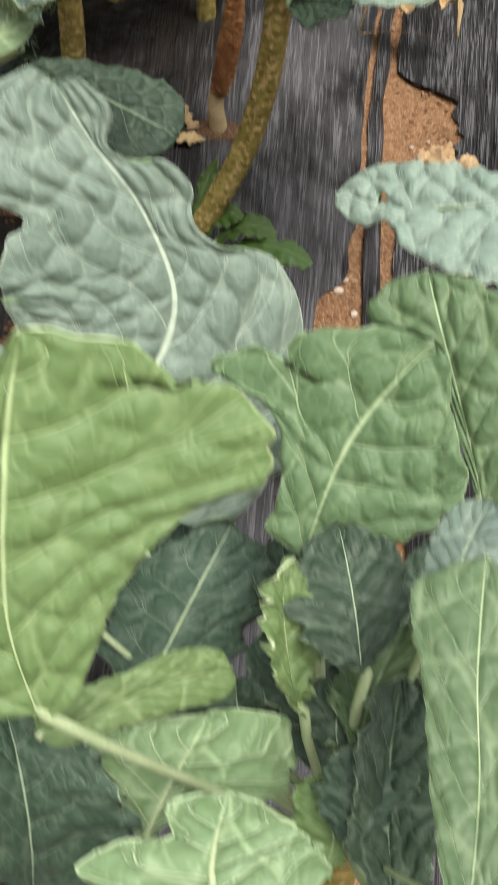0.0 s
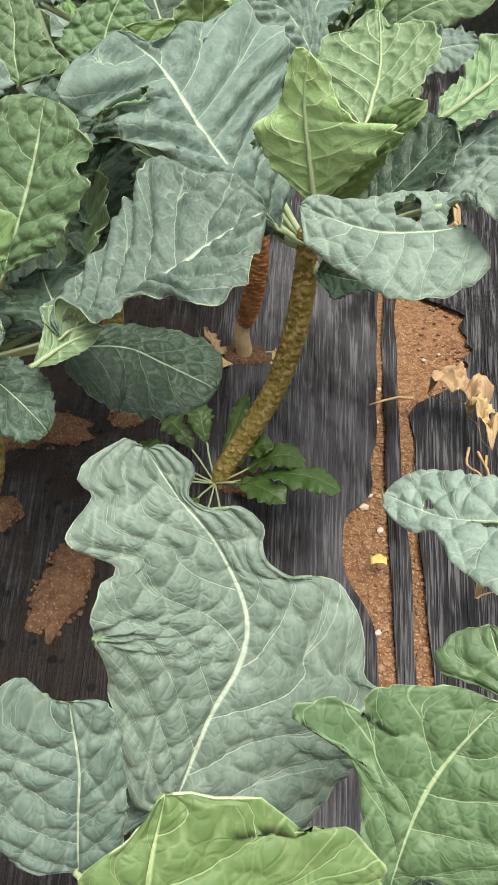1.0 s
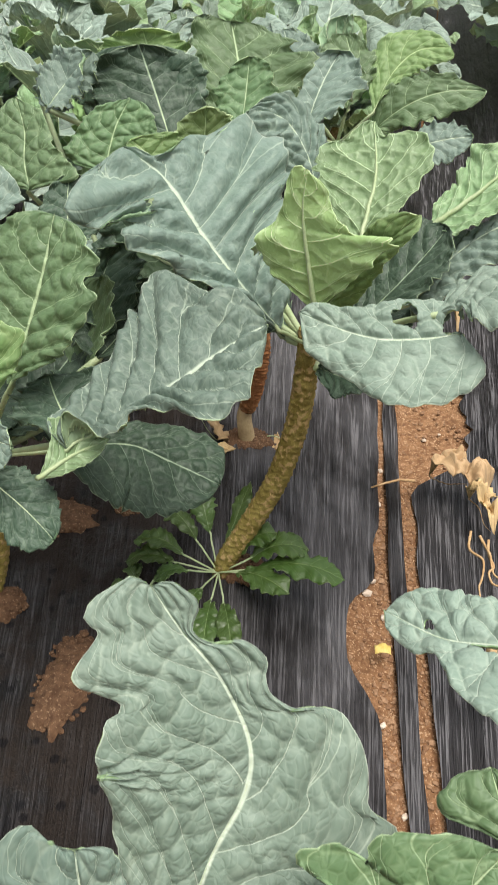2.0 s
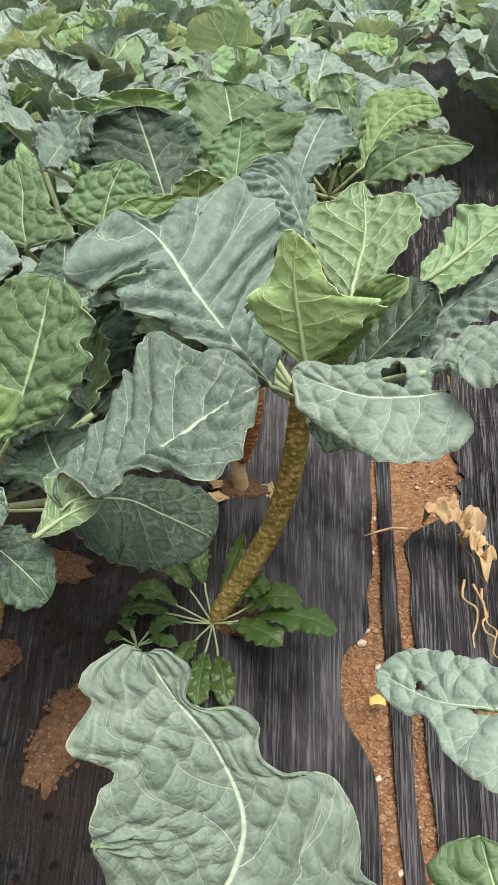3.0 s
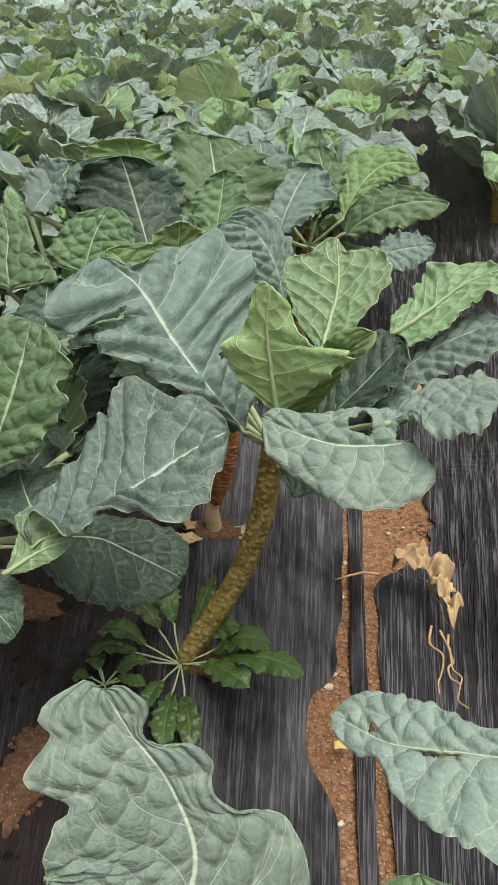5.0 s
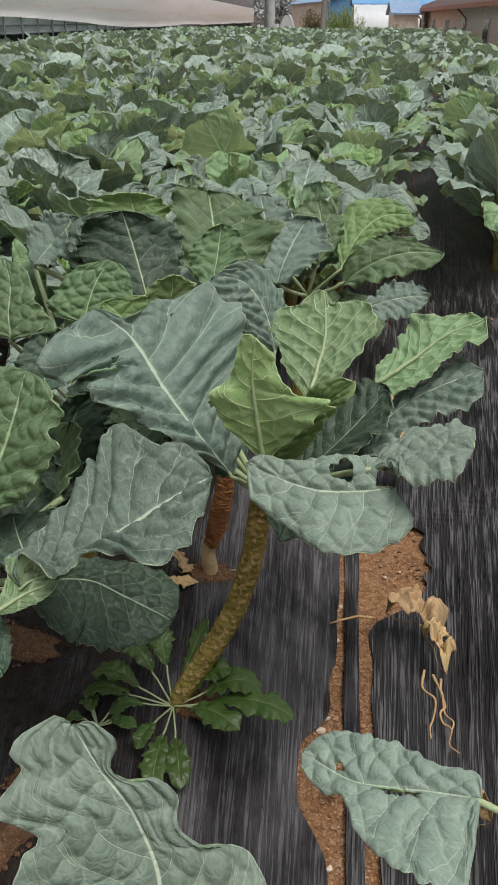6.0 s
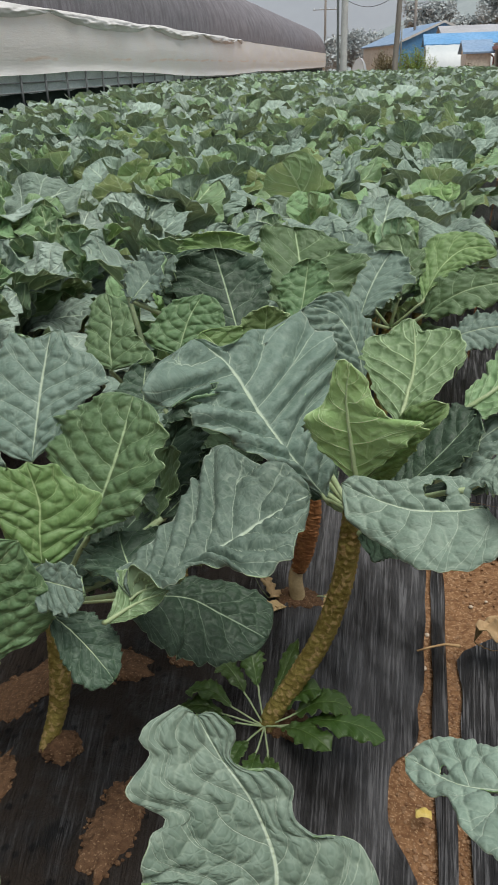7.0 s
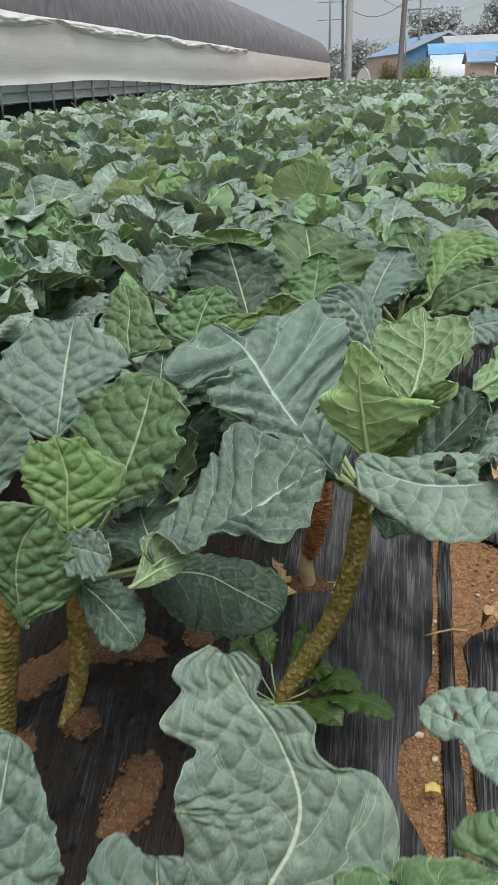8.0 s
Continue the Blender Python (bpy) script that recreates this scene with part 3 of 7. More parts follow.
        keep &= (lambda m: m[1] > m[2])(measured((P[:-1, :-1] + P[1:, 1:] + P[1:, :-1] + P[:-1, 1:]) / 4))
        off, far, edge = measured(P)
        close = (np.abs(far - edge) < 0.5 * length / nu)[..., None]
        P = np.where(close, heart + off * (edge / np.maximum(far, 1e-6))[..., None], P)
    return P, N, keep, Q, A, V * wide + rng.random() * 3, U * length + rng.random() * 3, M, cells


def leaf_mesh(name, mats, thick=0.0010, shell=True, **given):
    P, N, keep, Q, A, X, Y, mid, cells = (blade_shape if "mid" in given else leaf_shape)(**given)
    nu, nv = keep.shape
    top = P.reshape(-1, 3)
    verts = top.tolist()
    count = len(verts)
    if shell:
        verts += (P - N * thick).reshape(-1, 3).tolist()
    faces, slots, grids = [], [], []
    half = nv // 2
    idx = lambda i, j: i * (nv + 1) + j
    for i in range(nu):
        for j in range(nv):
            if not keep[i, j]:
                continue
            f = (idx(i, j), idx(i, j + 1), idx(i + 1, j + 1), idx(i + 1, j))
            faces.append(f)
            slots.append(0)
            grids.append((f, j < half))
            if shell:
                back = (f[0], f[3], f[2], f[1])
                faces.append(tuple(count + a for a in back))
                slots.append(1)
                grids.append((back, j < half))
                for a, c, di, dj in ((f[0], f[1], -1, 0), (f[1], f[2], 0, 1), (f[2], f[3], 1, 0), (f[3], f[0], 0, -1)):
                    ii, jj = i + di, j + dj
                    if not (0 <= ii < nu and 0 <= jj < nv and keep[ii, jj]):
                        faces.append((a, count + a, count + c, c))
                        slots.append(1)
                        grids.append(((a, a, c, c), j < half))
    me = raw_mesh(name, verts, faces, mats[:2] if shell else mats[:1], slots)
    q, av, x, y, ce = (w.reshape(-1) for w in (Q, A, X, Y, cells))
    for lay in ("vein", "metric", "cell"):
        me.uv_layers.new(name=lay)
    vein, metric, cellmap = (me.uv_layers[lay] for lay in ("vein", "metric", "cell"))
    fv = np.array([g[0] for g in grids]).reshape(-1)
    left = np.repeat([g[1] for g in grids], 4)
    centre = (fv % (nv + 1)) == half
    qq = q[fv] - np.where(centre & left, 0.5, 0.0)
    vein.data.foreach_set("uv", np.stack([qq, av[fv]], 1).astype(np.float32).ravel())
    metric.data.foreach_set("uv", np.stack([x[fv], y[fv]], 1).astype(np.float32).ravel())
    cellmap.data.foreach_set("uv", np.stack([ce[fv], av[fv]], 1).astype(np.float32).ravel())
    return me, mid, N[:, nv // 2]


def rib_mesh(name, mid, under, foot=None, thick=0.004, sides=8, mat=None):
    """The midrib along a blade, with its stalk down to the foot."""
    n = len(mid)
    pts, rad = [], []
    if foot is not None:
        f, b = np.array(foot, float), mid[0]
        k = (f + b) / 2 + (b - mid[min(6, n - 1)]) * 0.35
        for w in np.linspace(0, 1, 7)[:-1]:
            pts.append((1 - w) ** 2 * f + 2 * w * (1 - w) * k + w * w * b)
            rad.append(thick * (1.0 + 0.1 * w))
    for i in range(0, n, 2):
        w = i / (n - 1)
        r = thick * max(1.1 * (1 - w) ** 0.8, 0.12)
        pts.append(mid[i] - under[i] * r * 0.9)
        rad.append(r)
    return raw_mesh(name, *tube(pts, rad, sides), [mat or RIB])


def leaf(plant, kind, B, C, T, L, R, foot=None, thick=0.004, label="", **given):
    """A blade with its midrib, as a part of a plant. All places are in the world."""
    o = np.array(plant.location)
    pts = {k: np.array(p, float) - o for k, p in (("B", B), ("C", C), ("T", T), ("L", L), ("R", R))}
    me, mid, under = leaf_mesh("leaf", LEAF[kind], **pts, **given)
    blade = part_mesh("leaf", me, plant, label)
    part_mesh("midrib", rib_mesh("midrib", mid, under, None if foot is None else np.array(foot) - o, thick), blade)
    return blade


def blade(plant, kind, mid, left, right, foot=None, thick=0.004, label="", **given):
    """A large leaf given by midrib and margins; its stalk runs down to the foot."""
    o = np.array(plant.location)
    lines = {k: [np.array(p, float) - o for p in line] for k, line in (("mid", mid), ("left", left), ("right", right))}
    me, rib, under = leaf_mesh("leaf", LEAF[kind], **lines, **given)
    body = part_mesh("leaf", me, plant, label)
    part_mesh("midrib", rib_mesh("midrib", rib, under, None if foot is None else np.array(foot) - o, 0.75 * thick, 8, STRAW if kind == "dry" else None), body)
    return body


def stem_mesh(points, radii, scars=True, pitch=0.0105, sides=50, seed=0, steps=14):
    """A stalk closed in by the overlapping crescent scars of fallen leaves."""
    rng = np.random.default_rng(seed)
    pts = [Vector(p) for p in points]
    path, rad = [], []
    for i in range(len(pts) - 1):
        a, b = pts[i], pts[i + 1]
        pre, post = pts[max(i - 1, 0)], pts[min(i + 2, len(pts) - 1)]
        for k in range(steps * 3):
            w = k / (steps * 3)
            path.append(0.5 * ((2 * a) + (b - pre) * w + (2 * pre - 5 * a + 4 * b - post) * w * w + (3 * a - pre - 3 * b + post) * w ** 3))
            rad.append(radii[i] * (1 - w) + radii[i + 1] * w)
    path.append(pts[-1])
    rad.append(radii[-1])
    verts, faces, run = [], [], 0.0
    for i, p in enumerate(path):
        d = (path[min(i + 1, len(path) - 1)] - path[max(i - 1, 0)]).normalized()
        if i:
            run += (path[i] - path[i - 1]).length
        a = d.cross(Vector((0, 1, 0))).normalized()
        b = d.cross(a)
        for k in range(sides):
            w = 2 * math.pi * k / sides
            r = rad[i]
            if scars:
                col = w / (2 * math.pi) * 5 + 0.10 * math.sin(run * 55 + seed)
                c = col % 1 - 0.5
                row = run / pitch + 0.5 * (int(col) % 2) + 0.55 * (1 - 4 * c * c) + 0.12 * math.sin(run * 170 + int(col) * 2)
                step = row % 1
                lip = math.exp(-((step - 0.5) / 0.11) ** 2)
                r *= 0.96 + 0.10 * lip + 0.03 * step - 0.04 * (abs(c) > 0.45)
            r *= 1 + 0.03 * noise.noise((w * 2, run * 60, seed))
            verts.append(tuple(p + r * (math.cos(w) * a + math.sin(w) * b)))
    for i in range(len(path) - 1):
        for k in range(sides):
            faces.append((i * sides + k, i * sides + (k + 1) % sides, (i + 1) * sides + (k + 1) % sides, (i + 1) * sides + k))
    faces.append(tuple(range(sides))[::-1])
    faces.append(tuple((len(path) - 1) * sides + k for k in range(sides)))
    return verts, faces

# ---- ground ----
def build_ground():
    xs = [-2500, -900, -300, -100, -45, -22, -12] + [-8 + 0.05 * i for i in range(341)] + [12, 22, 45, 100, 300, 900, 2500]
    ys = [-2500, -900, -300, -80, -25, -8] + [-3 + 0.3 * i for i in range(14)] + [1.2 + 0.35 * i for i in range(150)] + [60, 90, 160, 400, 1000, 3000]
    verts = [(x, y, ground_height(x, y)) for y in ys for x in xs]
    w = len(xs)
    faces = [(j * w + i, j * w + i + 1, (j + 1) * w + i + 1, (j + 1) * w + i) for j in range(len(ys) - 1) for i in range(w - 1)]
    ob = part_mesh("ground", raw_mesh("ground", verts, faces, [SOIL]))
    tagged(ob, "reddish brown sandy field soil in low raised beds", "ground", kind="structure")


def smooth_box(y, a, b, soft=0.03):
    k = lambda w: min(max(w, 0.0), 1.0)
    f = k((y - a) / soft + 0.5) * k((b - y) / soft + 0.5)
    return f * f * (3 - 2 * f)


def film(name, left, right, y0, y1, label, cells=70, lift=0.004, fold=0.0, seed=0):
    """A sheet of mulch film over the bed between two edges, each a function of y in the bed's own s."""
    ys, y = [], y0
    while y < y1:
        ys.append(y)
        y += 0.025 if 0.3 < y < 2.3 else 0.1 if y < 4 else 0.4
    verts, faces = [], []
    for y in ys:
        a, b = left(y), right(y)
        for i in range(cells + 1):
            w = i / cells
            s = a + (b - a) * w
            x = s + row_shift(y)
            rim = min(w, 1 - w) * (b - a)
            z = bed_height(s) + lift
            z += 0.0045 * abs(noise.noise((s * 48 + seed, y * 2.2, 1))) + 0.008 * noise.noise((s * 7, y * 5, seed)) * min(rim * 12, 1)
            z += 0.0045 * (0.5 - abs(noise.noise((s * 75, y * 1.6, 4)))) + 0.0025 * noise.noise((s * 160, y * 4, 7)) + 0.006 * noise.noise((x * 9, y * 9, 0))
            z += fold * math.sin(math.pi * w) + 0.004
            verts.append((x, y, z))
    w = cells + 1
    for j in range(len(ys) - 1):
        for i in range(cells):
            faces.append((j * w + i, j * w + i + 1, (j + 1) * w + i + 1, (j + 1) * w + i))
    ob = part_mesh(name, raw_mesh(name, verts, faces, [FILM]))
    return tagged(ob, label, "plastic film", kind="structure")


def lump(rng, r, flat=0.7):
    """A small rough clod: verts and faces."""
    bm = bmesh.new()
    bmesh.ops.create_icosphere(bm, subdivisions=1, radius=r)
    for v in bm.verts:
        v.co *= rng.uniform(0.7, 1.25)
        v.co.z *= flat
    vs, fs = [tuple(v.co) for v in bm.verts], [tuple(w.index for w in f.verts) for f in bm.faces]
    bm.free()
    return vs, fs


def clods(name, spots, mat, label, category, seed=3):
    """Many loose crumbs as one body of stuff; spots: (x, y, z, radius)."""
    rng = random.Random(seed)
    verts, faces = [], []
    for x, y, z, r in spots:
        vs, fs = lump(rng, r)
        k = len(verts)
        verts += [(a + x, b + y, c + z) for a, b, c in vs]
        faces += [tuple(k + i for i in f) for f in fs]
    ob = part_mesh(name, raw_mesh(name, verts, faces, [mat], smooth=False))
    return tagged(ob, label, category, kind="stuff")


def soil_mound(x, y, rx, ry, high, seed, label):
    """A spill of soil lying on the film."""
    rng = np.random.default_rng(seed)
    rings, sides = 9, 40
    verts, faces = [], []
    out = 1 + 0.22 * wavy(rng, np.linspace(0, 1, sides, endpoint=False), 3) + 0.08 * rng.normal(size=sides)
    z0 = bed_height(x - row_shift(y))
    for i in range(rings + 1):
        f = i / rings
        for k in range(sides):
            w = 2 * math.pi * k / sides
            a, b = rx * f * out[k] * math.cos(w), ry * f * out[k] * math.sin(w)
            z = bed_height(x + a - row_shift(y + b)) + 0.004 + high * (1 - f ** 2) + 0.005 * noise.noise((70 * (x + a), 70 * (y + b), 2)) * (1 - f * 0.6)
            if i == rings:
                z -= 0.008
            verts.append((a, b, z + 0.008 - z0))
    for i in range(rings):
        for k in range(sides):
            faces.append((i * sides + k, i * sides + (k + 1) % sides, (i + 1) * sides + (k + 1) % sides, (i + 1) * sides + k))
    ob = part_mesh("soil_mound", raw_mesh("soil_mound", verts, faces, [WET_SOIL]))
    ob.location = (x, y, z0)
    tagged(ob, label, "soil", "soil spilled on the film")
    r = random.Random(seed)
    crumbs = []
    for _ in range(170):
        w, f = r.uniform(0, 6.283), math.sqrt(r.random()) * 1.05
        a, b = rx * f * math.cos(w), ry * f * math.sin(w)
        crumbs.append((x + a, y + b, bed_height(x + a - row_shift(y + b)) + 0.01 + high * max(0, 1 - f * f), r.uniform(0.0012, 0.005) * (1.5 if r.random() < 0.06 else 1)))
    return crumbs


build_ground()
main_edge = lambda y: 0.088 + 0.006 * noise.noise((y * 9, 3, 0)) - 0.045 * math.exp(-((y - 0.92) / 0.1) ** 4) + 0.012 * smooth_box(y, 1.15, 3) + 0.06 * smooth_box(y, 2.1, 60, 0.3)
film("mulch_film_main", lambda y: -0.74, main_edge, -1.2, 14, "black plastic mulch film, wrinkled and dusty, over the main bed", 210)
film("mulch_film_fold", lambda y: 0.112 + 0.004 * noise.noise((y * 7, 8, 0)), lambda y: 0.138 + 0.006 * noise.noise((y * 6, 9, 0)),
     0.2, 6, "narrow folded edge of black mulch film in the furrow", 8, 0.006, 0.006, 5)
side_edge = lambda y: 0.158 + 0.008 * noise.noise((y * 8, 5, 0)) + (0.115 + 0.035 * noise.noise((y * 17, 2, 4)) + 0.02 * noise.noise((y * 45, 6, 4))) * smooth_box(y, 1.34, 1.66, 0.14)
film("mulch_film_side", side_edge, lambda y: 1.12, -1.2, 14, "black plastic mulch film, streaked grey, over the neighbouring bed", 230, seed=11)
for n, s0 in enumerate((-1.69, -2.64, -3.59, -4.54)):
    film("mulch_film_far", lambda y: s0, lambda y: s0 + 0.9, 1.0, 14, "black plastic mulch film under the rows of kale", 24, seed=20 + n)

film("mulch_film_far", lambda y: -2.5 - 0.075 * y - row_shift(y), lambda y: 1.15, 13.9, 47, "black plastic mulch film under the far rows", 160, seed=40)

# a dark sheet over the ground between crop and greenhouse
verge = part_mesh("verge", raw_mesh("verge", [(x, y, 0.03 + 0.05 * noise.noise((x * 2, y * 0.7, 3)) + 0.03) for y in [5 + 1.5 * i for i in range(88)] for x in [-9.4 + (6.2 - min(0.075 * y, 4.5)) * k / 11 for k in range(12)]],
                                    [(j * 12 + i, j * 12 + i + 1, j * 12 + i + 13, j * 12 + i + 12) for j in range(87) for i in range(11)], [VERGE]))
tagged(verge, "dark strip of ground along the greenhouse", "ground", kind="structure")

crumbs = []
for x, y, rx, ry, h, sd in ((-0.285, 0.765, 0.036, 0.075, 0.014, 1), (-0.44, 1.075, 0.11, 0.06, 0.012, 2), (-0.55, 1.04, 0.09, 0.07, 0.010, 3),
                            (-0.50, 0.83, 0.05, 0.08, 0.010, 4), (-0.40, 0.89, 0.028, 0.030, 0.012, 5), (-0.10, 1.29, 0.045, 0.035, 0.008, 6),
                            (-0.265, 1.12, 0.03, 0.035, 0.010, 7), (-0.085, 0.975, 0.035, 0.03, 0.006, 8)):
    crumbs += soil_mound(x, y, rx, ry, h, sd, "loose reddish brown soil spilled on black mulch film")
clods("soil_crumbs", crumbs, WET_SOIL, "damp dark brown crumbs of soil on the film", "soil crumbs")
crumbs = []
rng = random.Random(11)
for _ in range(2300):
    y = rng.uniform(0.45, 2.4)
    s = rng.choice((rng.uniform(0.045, 0.115), rng.uniform(0.09, 0.115), rng.uniform(0.14, 0.28) if 1.3 < y < 1.66 else rng.uniform(0.138, 0.16)))
    crumbs.append((s + row_shift(y), y, bed_height(s) + 0.002, rng.uniform(0.001, 0.0042) * (1.6 if rng.random() < 0.08 else 1)))
clods("soil_crumbs", crumbs, CLOD, "small crumbs of reddish brown soil", "soil crumbs")
clods("pebbles", [(s + row_shift(y), y, bed_height(s) + 0.004, r) for s, y, r in (
    (0.075, 1.02, 0.008), (0.085, 1.05, 0.006), (0.1, 0.98, 0.006), (0.22, 1.47, 0.004), (0.19, 1.45, 0.004), (0.09, 0.79, 0.005),
    (0.105, 1.34, 0.005), (0.1, 1.24, 0.006), (0.26, 1.08, 0.004), (0.11, 0.67, 0.005), (-0.2, 1.0, 0.003), (-0.5, 0.9, 0.005))],
    STONE, "pale pebbles on soil in the furrow", "pebbles")

# ---- the plants in front ----
def kale_plant(at, label, group="kale plants"):
    return thing("kale_plant", at, label, "kale plant", group)


main_plant = kale_plant((-0.085, 0.975, 0.115), "tall kale plant with a bent scarred stem and broad blue-green leaves")
main_plant_top = (0.002, 1.0, 0.455)
sv, sf = stem_mesh([(-0.028, -0.012, -0.03), (-0.022, -0.008, 0.01), (0.008, 0.004, 0.06), (0.05, 0.014, 0.14), (0.076, 0.021, 0.225), (0.087, 0.025, 0.305), (0.087, 0.025, 0.36)],
                   [0.013, 0.0142, 0.0152, 0.0154, 0.0152, 0.0145, 0.010], seed=2)
part_mesh("stem", raw_mesh("stem", sv, sf, [STEM]), main_plant, "yellow-green stem ringed with crescent leaf scars")

blade(main_plant, "blue", [(-0.029, 0.950, 0.499), (-0.071, 0.966, 0.544), (-0.114, 0.985, 0.594), (-0.157, 1.011, 0.650), (-0.198, 1.014, 0.682)],
      [(-0.055, 0.949, 0.517), (-0.092, 0.933, 0.541), (-0.126, 0.933, 0.566), (-0.161, 0.926, 0.591), (-0.195, 0.922, 0.619), (-0.176, 0.954, 0.623), (-0.213, 0.925, 0.622), (-0.242, 0.911, 0.642), (-0.240, 0.946, 0.661), (-0.223, 0.979, 0.674)],
      [(-0.023, 0.981, 0.524), (-0.031, 1.003, 0.551), (-0.038, 1.019, 0.572), (-0.029, 1.047, 0.605), (-0.024, 1.087, 0.640), (-0.043, 1.115, 0.668), (-0.076, 1.118, 0.682), (-0.111, 1.087, 0.677), (-0.137, 1.067, 0.676), (-0.163, 1.027, 0.669)], main_plant_top, 0.003, seed=1, wave=0.05, waves=4, corrugate=0.014, relief=0.0095, veins=8, sweep=0.10, holes=((0.72, -0.45, 0.006), (0.30, 0.55, 0.010)))
blade(main_plant, "young", [(0.011, 0.919, 0.534), (0.003, 0.919, 0.590), (-0.002, 0.919, 0.623), (-0.004, 0.918, 0.655), (0.000, 0.915, 0.687)],
      [(0.025, 0.914, 0.553), (0.047, 0.896, 0.581), (0.068, 0.879, 0.610), (0.084, 0.872, 0.635), (0.065, 0.888, 0.628), (0.035, 0.897, 0.640), (0.023, 0.909, 0.654), (0.018, 0.910, 0.670)],
      [(-0.011, 0.925, 0.553), (-0.035, 0.932, 0.573), (-0.051, 0.927, 0.602), (-0.053, 0.927, 0.618), (-0.036, 0.930, 0.628), (-0.026, 0.925, 0.648), (-0.020, 0.922, 0.677), (-0.011, 0.919, 0.692)], main_plant_top, 0.0042, seed=4, wave=0.04, relief=0.0014, veins=6, camber=-0.12, sweep=0.2)
blade(main_plant, "young", [(0.019, 0.954, 0.521), (0.052, 0.922, 0.580), (0.079, 0.898, 0.622), (0.105, 0.876, 0.657)],
      [(0.026, 0.948, 0.556), (0.048, 0.926, 0.603), (0.061, 0.911, 0.634), (0.087, 0.894, 0.654)],
      [(0.045, 0.941, 0.526), (0.073, 0.903, 0.585), (0.088, 0.877, 0.623), (0.101, 0.865, 0.643)], main_plant_top, 0.004, seed=44, wave=0.05, relief=0.004, camber=0.2)
blade(main_plant, "green", [(0.059, 1.034, 0.557), (0.068, 1.062, 0.586), (0.079, 1.098, 0.624), (0.077, 1.148, 0.672)],
      [(0.079, 1.044, 0.572), (0.108, 1.053, 0.601), (0.133, 1.077, 0.631), (0.145, 1.095, 0.651), (0.135, 1.113, 0.666), (0.110, 1.132, 0.665), (0.092, 1.132, 0.660)],
      [(0.050, 1.050, 0.570), (0.034, 1.068, 0.583), (0.016, 1.102, 0.611), (0.007, 1.128, 0.633), (0.017, 1.143, 0.650), (0.043, 1.140, 0.655), (0.064, 1.152, 0.672)], main_plant_top, 0.004, seed=5, wave=0.04, relief=0.005, veins=6, camber=-0.1)
blade(main_plant, "green", [(0.142, 1.042, 0.583), (0.187, 1.050, 0.615), (0.226, 1.061, 0.645), (0.272, 1.059, 0.670)],
      [(0.162, 1.016, 0.586), (0.202, 1.014, 0.607), (0.232, 1.031, 0.637), (0.267, 1.035, 0.648)],
      [(0.143, 1.059, 0.598), (0.171, 1.091, 0.627), (0.190, 1.114, 0.656), (0.209, 1.100, 0.656), (0.246, 1.088, 0.667)], main_plant_top, 0.004, seed=6, wave=0.08, relief=0.004, veins=7, camber=0.15)
blade(main_plant, "pale", [(0.148, 0.829, 0.559), (0.117, 0.828, 0.554), (0.070, 0.832, 0.551), (0.027, 0.847, 0.556), (-0.006, 0.863, 0.563)],
      [(0.168, 0.791, 0.545), (0.154, 0.773, 0.530), (0.115, 0.763, 0.519), (0.077, 0.767, 0.516), (0.045, 0.797, 0.522), (0.003, 0.825, 0.537)],
      [(0.150, 0.850, 0.575), (0.124, 0.860, 0.578), (0.090, 0.864, 0.577), (0.044, 0.862, 0.569), (0.010, 0.870, 0.571)], main_plant_top, 0.004, seed=7, wave=0.025, relief=0.0065, veins=6, scallop=0.04, holes=((0.36, 0.55, 0.0125), (0.08, 0.4, 0.012)), sweep=0.2)
blade(main_plant, "blue", [(0.113, 0.985, 0.515), (0.155, 1.011, 0.551), (0.201, 1.028, 0.581), (0.270, 1.034, 0.612)],
      [(0.117, 1.020, 0.532), (0.165, 1.049, 0.561), (0.205, 1.058, 0.583), (0.245, 1.074, 0.611)],
      [(0.140, 0.964, 0.521), (0.184, 0.982, 0.551), (0.221, 0.987, 0.570), (0.264, 0.993, 0.591)], main_plant_top, 0.004, seed=8, wave=0.05, relief=0.005, corrugate=0.004, veins=8, sweep=0.2)
blade(main_plant, "pale", [(0.123, 0.846, 0.571), (0.160, 0.846, 0.590), (0.190, 0.830, 0.601), (0.222, 0.816, 0.614)],
      [(0.145, 0.874, 0.582), (0.179, 0.885, 0.602), (0.211, 0.871, 0.614), (0.229, 0.851, 0.618)],
      [(0.143, 0.826, 0.584), (0.153, 0.791, 0.588), (0.176, 0.774, 0.596), (0.203, 0.768, 0.608)], main_plant_top, 0.004, seed=9, wave=0.08, relief=0.004, camber=0.5)
leaf(main_plant, "dark", (0.056, 0.980, 0.489), (0.113, 1.000, 0.542), (0.157, 1.030, 0.586), (0.093, 1.050, 0.560), (0.145, 0.950, 0.556), main_plant_top, seed=10, wave=0.120)
blade(main_plant, "blue", [(0.013, 1.173, 0.573), (-0.002, 1.211, 0.615), (-0.032, 1.231, 0.654), (-0.074, 1.217, 0.672)],
      [(-0.017, 1.168, 0.590), (-0.041, 1.186, 0.622), (-0.064, 1.192, 0.643), (-0.092, 1.187, 0.659)],
      [(0.024, 1.213, 0.599), (0.019, 1.248, 0.632), (-0.006, 1.267, 0.665), (-0.044, 1.254, 0.681)], main_plant_top, 0.004, seed=11, wave=0.08, relief=0.006, corrugate=0.006, veins=7)
leaf(main_plant, "young", (-0.131, 1.100, 0.619), (-0.123, 1.110, 0.658), (-0.118, 1.110, 0.700), (-0.159, 1.100, 0.665), (-0.088, 1.100, 0.672), main_plant_top, seed=12, wave=0.150, relief=0.0028)
